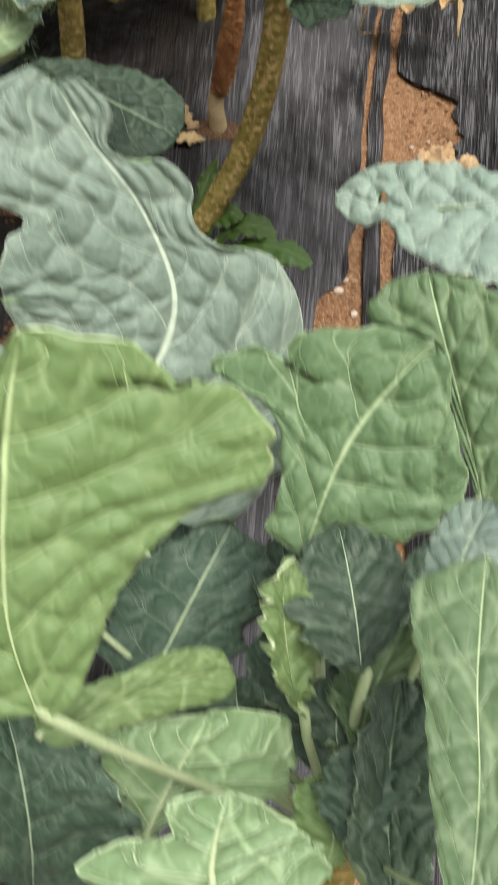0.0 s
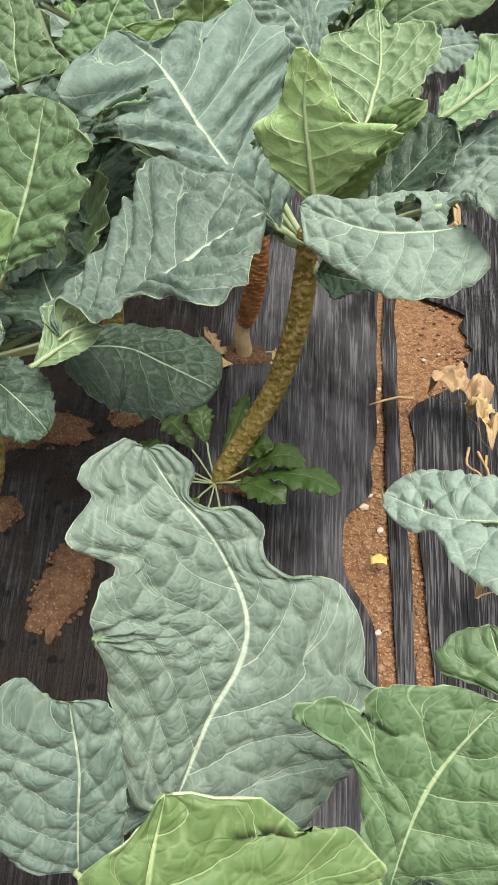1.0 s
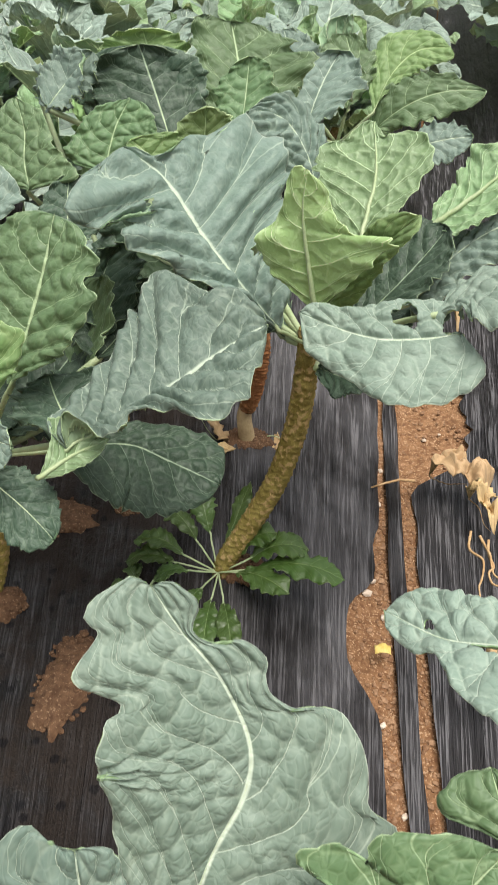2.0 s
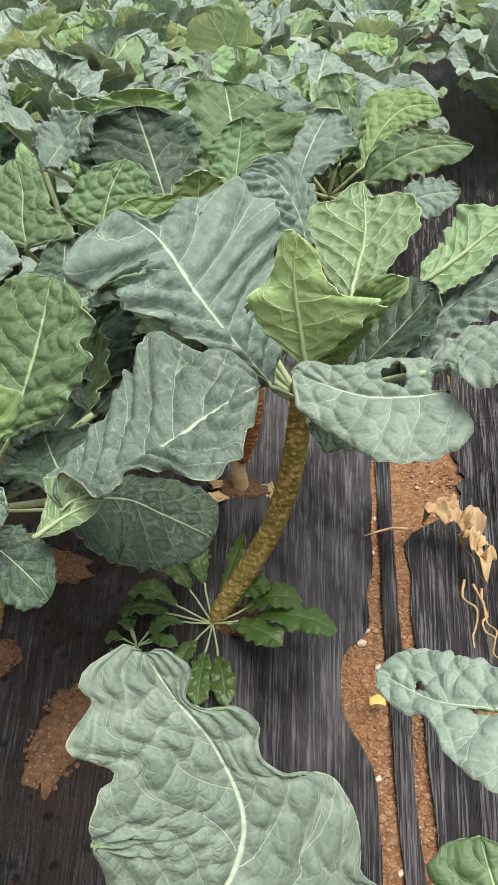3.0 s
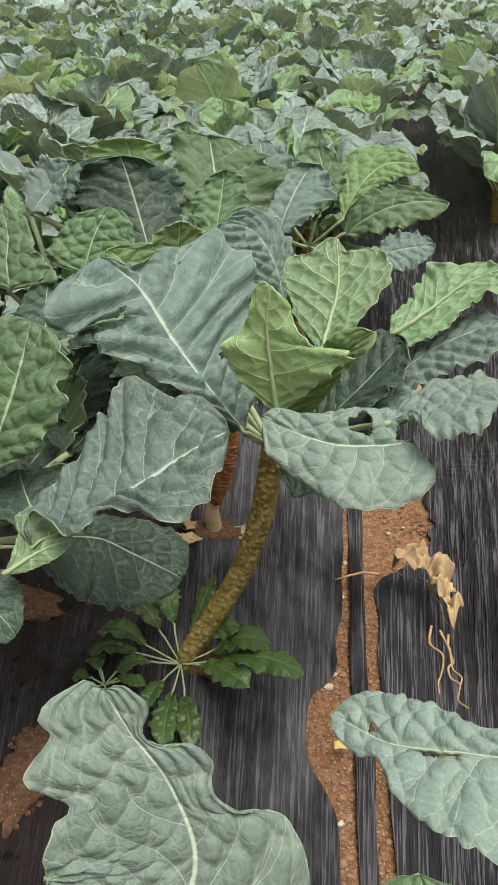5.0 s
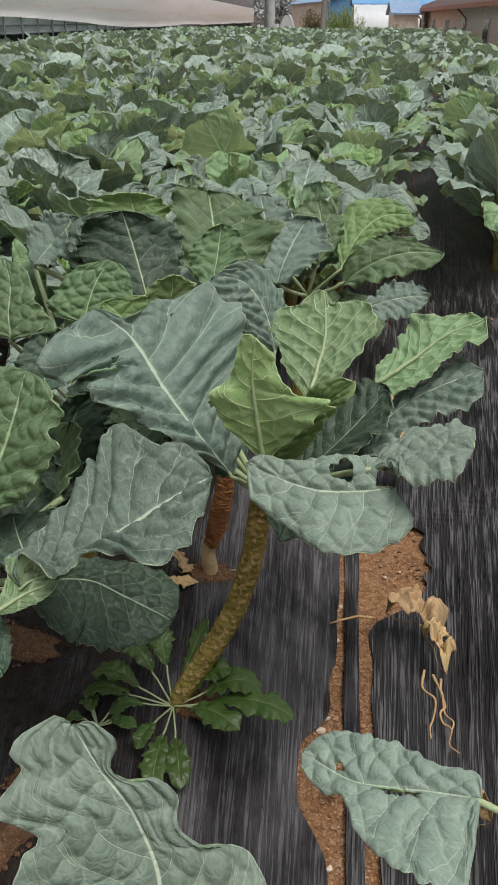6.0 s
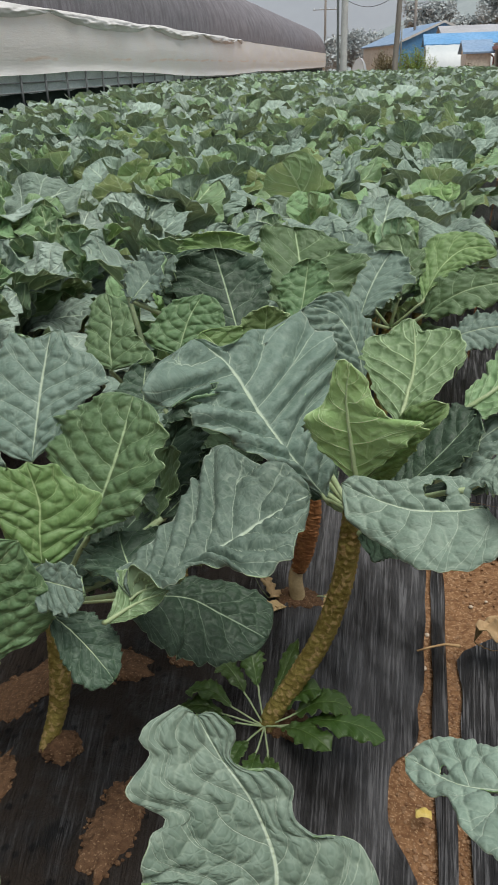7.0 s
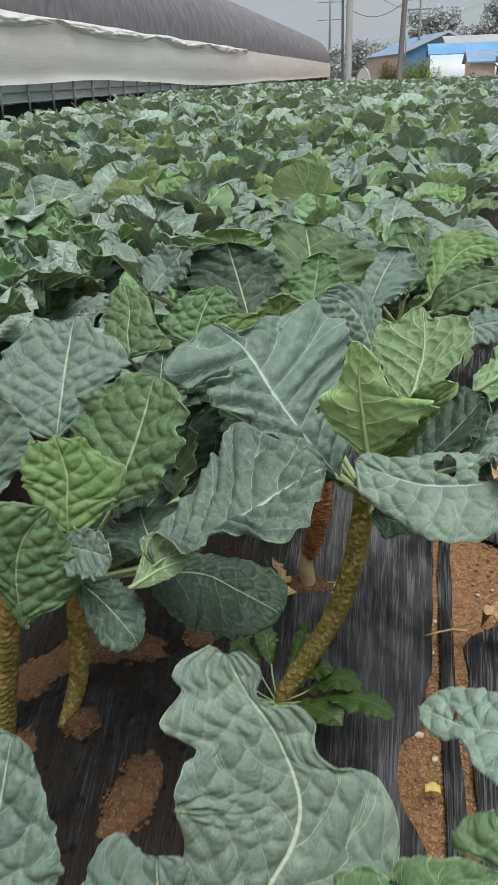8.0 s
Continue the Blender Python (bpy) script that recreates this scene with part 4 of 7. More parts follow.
leaf(main_plant, "young", (-0.150, 1.080, 0.612), (-0.178, 1.080, 0.647), (-0.203, 1.080, 0.671), (-0.203, 1.060, 0.640), (-0.135, 1.100, 0.665), main_plant_top, seed=13, wave=0.090, relief=0.0028)
leaf(main_plant, "blue", (-0.067, 1.050, 0.559), (-0.081, 1.080, 0.605), (-0.085, 1.100, 0.654), (-0.120, 1.060, 0.619), (-0.027, 1.100, 0.605), main_plant_top, seed=14, wave=0.120)
# fill leaves under the crown, their shade painted as dark green
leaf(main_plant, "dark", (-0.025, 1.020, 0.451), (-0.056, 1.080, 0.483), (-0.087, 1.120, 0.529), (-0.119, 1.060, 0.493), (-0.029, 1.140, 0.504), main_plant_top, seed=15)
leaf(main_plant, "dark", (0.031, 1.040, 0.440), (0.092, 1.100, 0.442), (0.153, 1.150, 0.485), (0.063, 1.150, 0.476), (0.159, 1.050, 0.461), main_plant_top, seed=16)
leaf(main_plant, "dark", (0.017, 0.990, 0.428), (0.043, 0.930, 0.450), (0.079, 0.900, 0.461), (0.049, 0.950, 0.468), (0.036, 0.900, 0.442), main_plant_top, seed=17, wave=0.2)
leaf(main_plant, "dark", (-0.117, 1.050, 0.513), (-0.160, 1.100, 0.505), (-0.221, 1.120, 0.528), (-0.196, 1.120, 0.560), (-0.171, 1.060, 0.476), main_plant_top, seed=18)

left_plant = kale_plant((-0.412, 0.90, 0.095), "kale plant with spreading grey-green leaves over black film")
left_plant_top = (-0.395, 0.93, 0.33)
sv, sf = stem_mesh([(-0.02, -0.03, -0.02), (-0.008, 0.0, 0.02), (0.006, 0.018, 0.075), (0.012, 0.026, 0.14), (0.015, 0.03, 0.2), (0.017, 0.03, 0.25)], [0.011, 0.012, 0.014, 0.0155, 0.0155, 0.012], seed=5)
part_mesh("stem", raw_mesh("stem", sv, sf, [STEM]), left_plant, "stem with crescent scars, bare towards the ground")

blade(left_plant, "blue", [(-0.199, 0.675, 0.526), (-0.147, 0.702, 0.550), (-0.103, 0.722, 0.569), (-0.068, 0.742, 0.587), (-0.032, 0.759, 0.603)],
      [(-0.223, 0.703, 0.531), (-0.192, 0.738, 0.549), (-0.170, 0.774, 0.576), (-0.151, 0.811, 0.603), (-0.138, 0.835, 0.622), (-0.114, 0.813, 0.620), (-0.090, 0.792, 0.618), (-0.059, 0.788, 0.619), (-0.038, 0.773, 0.611)],
      [(-0.203, 0.683, 0.552), (-0.176, 0.665, 0.554), (-0.152, 0.655, 0.550), (-0.142, 0.689, 0.553), (-0.108, 0.682, 0.563), (-0.077, 0.659, 0.563), (-0.048, 0.682, 0.571), (-0.039, 0.709, 0.579), (-0.033, 0.742, 0.591)], left_plant_top, 0.0022, seed=21, wave=0.04, corrugate=0.008, relief=0.008, veins=7, sweep=0.25, scallop=0.03)
blade(left_plant, "green", [(-0.221, 0.654, 0.509), (-0.193, 0.670, 0.523), (-0.163, 0.680, 0.534)],
      [(-0.199, 0.657, 0.513), (-0.173, 0.667, 0.523)],
      [(-0.215, 0.686, 0.532), (-0.222, 0.702, 0.541), (-0.200, 0.698, 0.541), (-0.175, 0.686, 0.536)], None, 0.003, seed=121, wave=0.02, relief=0.002)
blade(left_plant, "dark", [(-0.255, 0.864, 0.396), (-0.199, 0.886, 0.382), (-0.156, 0.883, 0.363), (-0.096, 0.876, 0.334)],
      [(-0.233, 0.900, 0.402), (-0.159, 0.929, 0.382), (-0.106, 0.930, 0.360), (-0.091, 0.906, 0.344)],
      [(-0.255, 0.833, 0.384), (-0.225, 0.814, 0.364), (-0.186, 0.808, 0.345), (-0.144, 0.821, 0.332), (-0.109, 0.850, 0.329)], left_plant_top, 0.004, seed=22, wave=0.03, relief=0.005, veins=6)
leaf(left_plant, "dark", (-0.211, 0.760, 0.477), (-0.242, 0.800, 0.486), (-0.259, 0.830, 0.507), (-0.291, 0.800, 0.478), (-0.198, 0.830, 0.494), left_plant_top, seed=23)
blade(left_plant, "green", [(-0.288, 0.800, 0.515), (-0.263, 0.826, 0.575), (-0.249, 0.846, 0.617), (-0.239, 0.869, 0.660)],
      [(-0.310, 0.824, 0.536), (-0.356, 0.877, 0.582), (-0.366, 0.893, 0.598), (-0.321, 0.891, 0.632), (-0.269, 0.883, 0.659)],
      [(-0.254, 0.795, 0.534), (-0.222, 0.793, 0.556), (-0.211, 0.799, 0.574), (-0.189, 0.805, 0.600), (-0.201, 0.820, 0.615), (-0.194, 0.828, 0.632), (-0.209, 0.850, 0.654)], left_plant_top, 0.004, seed=24, wave=0.09, relief=0.006, veins=6, scallop=0.10)
blade(left_plant, "blue", [(-0.367, 0.862, 0.577), (-0.366, 0.895, 0.623), (-0.365, 0.920, 0.659), (-0.361, 0.953, 0.706)],
      [(-0.396, 0.864, 0.581), (-0.428, 0.878, 0.602), (-0.457, 0.900, 0.634), (-0.449, 0.926, 0.670), (-0.421, 0.940, 0.690), (-0.414, 0.953, 0.707), (-0.386, 0.948, 0.700)],
      [(-0.341, 0.878, 0.598), (-0.322, 0.896, 0.623), (-0.286, 0.922, 0.658), (-0.298, 0.937, 0.680), (-0.331, 0.944, 0.692), (-0.347, 0.956, 0.710)], left_plant_top, 0.004, seed=25, wave=0.03, relief=0.005, veins=7)
# low leaves closing the gaps, coloured dark for the shade there
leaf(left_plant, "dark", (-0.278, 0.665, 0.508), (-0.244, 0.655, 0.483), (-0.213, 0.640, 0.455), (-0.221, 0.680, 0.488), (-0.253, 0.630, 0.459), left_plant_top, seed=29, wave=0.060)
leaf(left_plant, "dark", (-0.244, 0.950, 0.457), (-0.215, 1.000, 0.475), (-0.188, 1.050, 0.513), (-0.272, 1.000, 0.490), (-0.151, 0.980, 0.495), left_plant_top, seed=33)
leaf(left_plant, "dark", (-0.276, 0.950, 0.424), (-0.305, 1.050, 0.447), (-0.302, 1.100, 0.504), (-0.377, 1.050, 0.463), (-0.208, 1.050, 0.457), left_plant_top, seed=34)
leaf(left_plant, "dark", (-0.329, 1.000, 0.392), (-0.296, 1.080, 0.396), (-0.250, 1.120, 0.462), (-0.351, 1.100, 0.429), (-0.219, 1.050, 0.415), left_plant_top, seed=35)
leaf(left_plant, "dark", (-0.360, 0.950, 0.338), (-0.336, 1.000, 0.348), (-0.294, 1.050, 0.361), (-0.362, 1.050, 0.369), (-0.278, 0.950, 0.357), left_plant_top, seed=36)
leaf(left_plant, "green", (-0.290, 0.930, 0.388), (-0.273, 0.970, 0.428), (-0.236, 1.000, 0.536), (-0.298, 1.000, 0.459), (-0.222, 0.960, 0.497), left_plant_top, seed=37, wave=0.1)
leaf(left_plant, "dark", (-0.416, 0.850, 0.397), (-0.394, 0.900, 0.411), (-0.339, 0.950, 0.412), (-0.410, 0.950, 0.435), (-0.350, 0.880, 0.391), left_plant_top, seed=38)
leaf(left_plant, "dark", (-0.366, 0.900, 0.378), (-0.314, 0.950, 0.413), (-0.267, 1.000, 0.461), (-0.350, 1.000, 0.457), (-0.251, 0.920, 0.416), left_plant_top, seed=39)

edge_plant = kale_plant((-0.515, 0.875, 0.09), "kale plant with a thick scarred stem and folded leaves")
edge_plant_top = (-0.47, 0.88, 0.34)
sv, sf = stem_mesh([(-0.005, -0.01, -0.03), (0.0, 0.0, 0.03), (0.012, 0.002, 0.1), (0.028, 0.004, 0.18), (0.045, 0.005, 0.26)], [0.02, 0.021, 0.0205, 0.02, 0.014], seed=8)
part_mesh("stem", raw_mesh("stem", sv, sf, [STEM]), edge_plant, "thick yellow-green stem with crescent scars")

blade(edge_plant, "young", [(-0.298, 0.702, 0.542), (-0.299, 0.710, 0.574), (-0.298, 0.717, 0.604), (-0.309, 0.724, 0.644)],
      [(-0.317, 0.698, 0.548), (-0.334, 0.700, 0.578), (-0.344, 0.705, 0.614), (-0.337, 0.712, 0.630), (-0.334, 0.715, 0.643), (-0.321, 0.718, 0.637)],
      [(-0.281, 0.708, 0.542), (-0.258, 0.721, 0.564), (-0.241, 0.733, 0.591), (-0.239, 0.737, 0.606), (-0.268, 0.732, 0.623), (-0.280, 0.732, 0.640), (-0.293, 0.728, 0.640)], edge_plant_top, 0.004, seed=26, wave=0.03, relief=0.004, veins=6)
blade(edge_plant, "green", [(-0.327, 0.628, 0.474), (-0.327, 0.628, 0.532), (-0.315, 0.632, 0.574), (-0.289, 0.642, 0.605)],
      [(-0.340, 0.623, 0.508), (-0.357, 0.616, 0.563), (-0.347, 0.620, 0.613), (-0.320, 0.630, 0.616)],
      [(-0.307, 0.636, 0.486), (-0.275, 0.648, 0.504), (-0.264, 0.653, 0.533), (-0.279, 0.646, 0.576)], edge_plant_top, 0.004, seed=27, wave=0.03, relief=0.004, veins=7, camber=0.2)
leaf(edge_plant, "blue", (-0.297, 0.660, 0.553), (-0.261, 0.650, 0.555), (-0.230, 0.640, 0.553), (-0.257, 0.660, 0.574), (-0.254, 0.630, 0.532), edge_plant_top, seed=28, wave=0.150)
leaf(edge_plant, "blue", (-0.407, 0.750, 0.555), (-0.410, 0.760, 0.606), (-0.403, 0.780, 0.665), (-0.451, 0.750, 0.609), (-0.358, 0.780, 0.613), edge_plant_top, seed=30)

back_plant = kale_plant((-0.33, 1.33, 0.09), "kale plant with green and pale leaves among its neighbours")
back_plant_top = (-0.31, 1.32, 0.40)
sv, sf = stem_mesh([(0, 0, -0.03), (0.004, 0, 0.08), (0.012, 0, 0.18), (0.02, -0.01, 0.3)], [0.018, 0.019, 0.018, 0.014], seed=9)
part_mesh("stem", raw_mesh("stem", sv, sf, [STEM]), back_plant)

blade(back_plant, "green", [(-0.283, 1.266, 0.576), (-0.275, 1.283, 0.608), (-0.266, 1.296, 0.633), (-0.247, 1.311, 0.664)],
      [(-0.325, 1.273, 0.585), (-0.339, 1.283, 0.603), (-0.311, 1.303, 0.642), (-0.284, 1.309, 0.657)],
      [(-0.237, 1.272, 0.591), (-0.209, 1.281, 0.610), (-0.211, 1.296, 0.638), (-0.224, 1.306, 0.656)], back_plant_top, 0.004, seed=41, wave=0.06, relief=0.005)
blade(back_plant, "green", [(-0.359, 1.162, 0.585), (-0.368, 1.188, 0.616), (-0.369, 1.212, 0.647), (-0.383, 1.243, 0.681)],
      [(-0.404, 1.186, 0.592), (-0.413, 1.227, 0.642), (-0.398, 1.246, 0.676)],
      [(-0.325, 1.154, 0.595), (-0.285, 1.147, 0.609), (-0.323, 1.184, 0.637), (-0.341, 1.215, 0.668)], back_plant_top, 0.004, seed=42, wave=0.05, relief=0.004)
leaf(back_plant, "dark", (-0.297, 1.100, 0.536), (-0.304, 1.130, 0.571), (-0.303, 1.160, 0.606), (-0.343, 1.120, 0.567), (-0.253, 1.150, 0.563), back_plant_top, seed=43)
leaf(back_plant, "dark", (-0.205, 1.400, 0.562), (-0.238, 1.470, 0.632), (-0.264, 1.500, 0.699), (-0.350, 1.480, 0.630), (-0.173, 1.500, 0.633), back_plant_top, seed=44, relief=0.0050, full=0.45)
leaf(back_plant, "blue", (-0.431, 1.500, 0.625), (-0.378, 1.420, 0.653), (-0.323, 1.400, 0.699), (-0.388, 1.450, 0.697), (-0.348, 1.360, 0.634), back_plant_top, seed=45)

row_plant = kale_plant((-0.16, 1.70, 0.1), "kale plant with dark bullate and green leaves in the row")
row_plant_top = (-0.16, 1.68, 0.42)
sv, sf = stem_mesh([(0, 0, -0.03), (0.0, 0, 0.1), (0.0, -0.01, 0.2), (0.0, -0.02, 0.32)], [0.018, 0.019, 0.018, 0.014], seed=19)
part_mesh("stem", raw_mesh("stem", sv, sf, [STEM]), row_plant)

blade(row_plant, "dark", [(-0.268, 1.476, 0.563), (-0.271, 1.491, 0.615), (-0.275, 1.504, 0.660), (-0.277, 1.514, 0.697)],
      [(-0.330, 1.479, 0.567), (-0.363, 1.491, 0.604), (-0.365, 1.506, 0.658), (-0.326, 1.514, 0.689)],
      [(-0.213, 1.477, 0.573), (-0.165, 1.486, 0.608), (-0.162, 1.502, 0.666), (-0.213, 1.511, 0.693)], row_plant_top, 0.004, seed=81, wave=0.02, relief=0.008, veins=6, cell=0.03)
leaf(row_plant, "green", (-0.113, 1.550, 0.533), (-0.119, 1.620, 0.620), (-0.137, 1.680, 0.701), (-0.204, 1.620, 0.660), (-0.002, 1.620, 0.633), row_plant_top, seed=82, full=0.45, relief=0.0050)
leaf(row_plant, "green", (-0.106, 1.440, 0.582), (-0.099, 1.480, 0.634), (-0.094, 1.500, 0.680), (-0.150, 1.480, 0.628), (-0.050, 1.480, 0.645), row_plant_top, seed=83, wave=0.225, relief=0.0050)
leaf(row_plant, "young", (-0.282, 1.750, 0.597), (-0.297, 1.780, 0.630), (-0.311, 1.800, 0.671), (-0.401, 1.780, 0.639), (-0.221, 1.780, 0.648), row_plant_top, seed=84, wave=0.180, relief=0.0028)
leaf(row_plant, "blue", (-0.377, 1.350, 0.642), (-0.357, 1.400, 0.667), (-0.317, 1.420, 0.704), (-0.393, 1.420, 0.689), (-0.321, 1.380, 0.654), row_plant_top, seed=85, wave=0.210)

furrow_plant = kale_plant((0.04, 2.05, 0.08), "kale plant at the furrow with a bright young leaf")
furrow_plant_top = (0.06, 2.03, 0.40)
sv, sf = stem_mesh([(0, 0, -0.03), (0.005, 0, 0.1), (0.01, -0.01, 0.2), (0.02, -0.02, 0.32)], [0.018, 0.019, 0.018, 0.014], seed=20)
part_mesh("stem", raw_mesh("stem", sv, sf, [STEM]), furrow_plant)

leaf(furrow_plant, "blue", (-0.006, 1.750, 0.505), (0.016, 1.800, 0.563), (0.053, 1.850, 0.619), (-0.053, 1.800, 0.585), (0.095, 1.780, 0.573), furrow_plant_top, seed=86, relief=0.0050, full=0.45)
blade(furrow_plant, "young", [(0.133, 1.988, 0.479), (0.172, 2.037, 0.543), (0.224, 2.061, 0.584), (0.292, 2.053, 0.593)],
      [(0.122, 2.042, 0.535), (0.137, 2.092, 0.593), (0.197, 2.099, 0.618), (0.264, 2.079, 0.615)],
      [(0.150, 2.004, 0.501), (0.191, 2.021, 0.531), (0.246, 2.030, 0.556), (0.297, 2.035, 0.575)], furrow_plant_top, 0.004, seed=87, wave=0.07, relief=0.005)
leaf(furrow_plant, "green", (0.138, 2.000, 0.437), (0.244, 2.000, 0.506), (0.365, 2.000, 0.515), (0.198, 2.030, 0.543), (0.258, 1.970, 0.462), furrow_plant_top, seed=88, wave=0.210)
leaf(furrow_plant, "blue", (0.170, 1.750, 0.456), (0.237, 1.750, 0.482), (0.305, 1.750, 0.490), (0.237, 1.780, 0.509), (0.249, 1.720, 0.446), furrow_plant_top, seed=89, wave=0.240)
leaf(furrow_plant, "green", (0.077, 2.000, 0.482), (0.087, 2.050, 0.550), (0.072, 2.100, 0.611), (0.007, 2.060, 0.559), (0.139, 2.060, 0.562), furrow_plant_top, seed=90, wave=0.180)
leaf(furrow_plant, "blue", (-0.027, 1.950, 0.532), (-0.043, 2.000, 0.584), (-0.059, 2.050, 0.631), (-0.107, 2.000, 0.582), (0.021, 2.000, 0.591), furrow_plant_top, seed=91, wave=0.180, relief=0.0050)

front_plant = kale_plant((0.075, 0.20, 0.085), "leafy kale plant close by, with wet green leaves")
front_plant_top = (0.075, 0.19, 0.33)
sv, sf = stem_mesh([(0, 0, -0.03), (0.0, 0, 0.08), (0.0, 0, 0.17), (0.0, -0.01, 0.26)], [0.019, 0.02, 0.02, 0.014], seed=12)
part_mesh("stem", raw_mesh("stem", sv, sf, [STEM]), front_plant)

blade(front_plant, "pale", [(-0.062, 0.330, 0.441), (-0.046, 0.357, 0.477), (-0.028, 0.380, 0.504), (-0.026, 0.396, 0.528), (-0.041, 0.410, 0.562), (-0.064, 0.420, 0.592), (-0.079, 0.428, 0.615)],
      [(-0.082, 0.322, 0.441), (-0.092, 0.335, 0.470), (-0.096, 0.348, 0.493), (-0.099, 0.358, 0.519), (-0.105, 0.366, 0.544), (-0.101, 0.379, 0.562), (-0.092, 0.386, 0.568), (-0.116, 0.386, 0.584), (-0.115, 0.393, 0.591), (-0.105, 0.406, 0.601), (-0.112, 0.408, 0.608), (-0.110, 0.416, 0.615), (-0.098, 0.424, 0.620), (-0.089, 0.429, 0.622)],
      [(-0.003, 0.329, 0.403), (0.033, 0.356, 0.426), (0.059, 0.376, 0.442), (0.062, 0.388, 0.460), (0.043, 0.391, 0.477), (0.042, 0.405, 0.500), (0.030, 0.416, 0.526), (0.015, 0.416, 0.535), (-0.003, 0.412, 0.540), (-0.017, 0.414, 0.553), (-0.017, 0.423, 0.567), (-0.031, 0.425, 0.580), (-0.045, 0.420, 0.581), (-0.057, 0.421, 0.589), (-0.054, 0.430, 0.601), (-0.064, 0.432, 0.612), (-0.071, 0.432, 0.616)], front_plant_top, 0.002, seed=51, wave=0.02, waves=5, relief=0.0046, cell=0.021, veins=7, sweep=0.42, nu=96, nv=60, camber=0.06, scallop=0.02)
blade(front_plant, "green", [(0.047, 0.263, 0.482), (0.058, 0.286, 0.515), (0.070, 0.300, 0.537), (0.083, 0.309, 0.554), (0.095, 0.316, 0.567)],
      [(0.037, 0.268, 0.485), (0.029, 0.274, 0.490), (0.035, 0.284, 0.504), (0.032, 0.303, 0.527), (0.019, 0.314, 0.536), (0.002, 0.322, 0.539), (0.008, 0.327, 0.548), (0.025, 0.325, 0.552), (0.033, 0.319, 0.548), (0.037, 0.327, 0.559), (0.056, 0.326, 0.564), (0.077, 0.323, 0.568)],
      [(0.062, 0.264, 0.489), (0.091, 0.263, 0.499), (0.114, 0.273, 0.520), (0.110, 0.286, 0.535), (0.104, 0.299, 0.548), (0.103, 0.309, 0.561)], front_plant_top, 0.0032, seed=52, wave=0.02, relief=0.003, veins=5, camber=-0.06, sweep=0.3)
blade(front_plant, "young", [(-0.036, 0.157, 0.547), (-0.043, 0.171, 0.572), (-0.044, 0.183, 0.592), (-0.043, 0.195, 0.612), (-0.041, 0.208, 0.631), (-0.036, 0.221, 0.651)],
      [(-0.051, 0.155, 0.551), (-0.063, 0.166, 0.573), (-0.073, 0.173, 0.589), (-0.063, 0.185, 0.604), (-0.055, 0.191, 0.611), (-0.054, 0.196, 0.617), (-0.060, 0.199, 0.625), (-0.062, 0.202, 0.632), (-0.056, 0.207, 0.637), (-0.048, 0.211, 0.640), (-0.043, 0.215, 0.644), (-0.039, 0.219, 0.649)],
      [(-0.025, 0.162, 0.550), (-0.011, 0.184, 0.580), (0.001, 0.195, 0.593), (0.013, 0.204, 0.601), (0.024, 0.207, 0.603), (0.031, 0.210, 0.603), (0.033, 0.215, 0.611), (0.030, 0.221, 0.622), (0.022, 0.224, 0.631), (0.014, 0.223, 0.632), (0.008, 0.221, 0.631), (0.005, 0.221, 0.633), (-0.002, 0.224, 0.641), (-0.009, 0.225, 0.646), (-0.018, 0.223, 0.646), (-0.025, 0.223, 0.649), (-0.032, 0.222, 0.651)], front_plant_top, 0.0026, seed=53, wave=0.02, relief=0.003, veins=6, sweep=0.24, camber=-0.05, scallop=0.03)
blade(front_plant, "blue", [(-0.102, 0.275, 0.468), (-0.101, 0.290, 0.497), (-0.100, 0.302, 0.519), (-0.104, 0.317, 0.549)],
      [(-0.134, 0.274, 0.475), (-0.148, 0.290, 0.509), (-0.144, 0.311, 0.550), (-0.128, 0.321, 0.565), (-0.117, 0.318, 0.554)],
      [(-0.083, 0.279, 0.471), (-0.077, 0.295, 0.501), (-0.079, 0.309, 0.528), (-0.085, 0.319, 0.548), (-0.096, 0.319, 0.551)], front_plant_top, 0.0022, seed=54, wave=0.03, relief=0.005, veins=6, cell=0.024)
blade(front_plant, "blue", [(-0.208, 0.283, 0.513), (-0.204, 0.302, 0.548), (-0.199, 0.319, 0.578), (-0.194, 0.338, 0.615)],
      [(-0.232, 0.286, 0.525), (-0.244, 0.307, 0.569), (-0.233, 0.329, 0.609), (-0.210, 0.339, 0.620)],
      [(-0.175, 0.291, 0.518), (-0.159, 0.307, 0.546), (-0.173, 0.326, 0.585), (-0.183, 0.336, 0.609)], None, 0.0022, seed=154, wave=0.03, relief=0.005, veins=6, cell=0.024)
blade(front_plant, "green", [(0.120, 0.274, 0.519), (0.112, 0.300, 0.537), (0.103, 0.326, 0.555), (0.094, 0.354, 0.574)],
      [(0.116, 0.279, 0.521), (0.106, 0.307, 0.540), (0.099, 0.328, 0.554), (0.070, 0.344, 0.552), (0.079, 0.355, 0.566)],
      [(0.130, 0.271, 0.523), (0.137, 0.302, 0.554), (0.130, 0.328, 0.573), (0.115, 0.344, 0.577), (0.104, 0.350, 0.576)], front_plant_top, 0.0022, seed=55, wave=0.03, relief=0.003, veins=6)
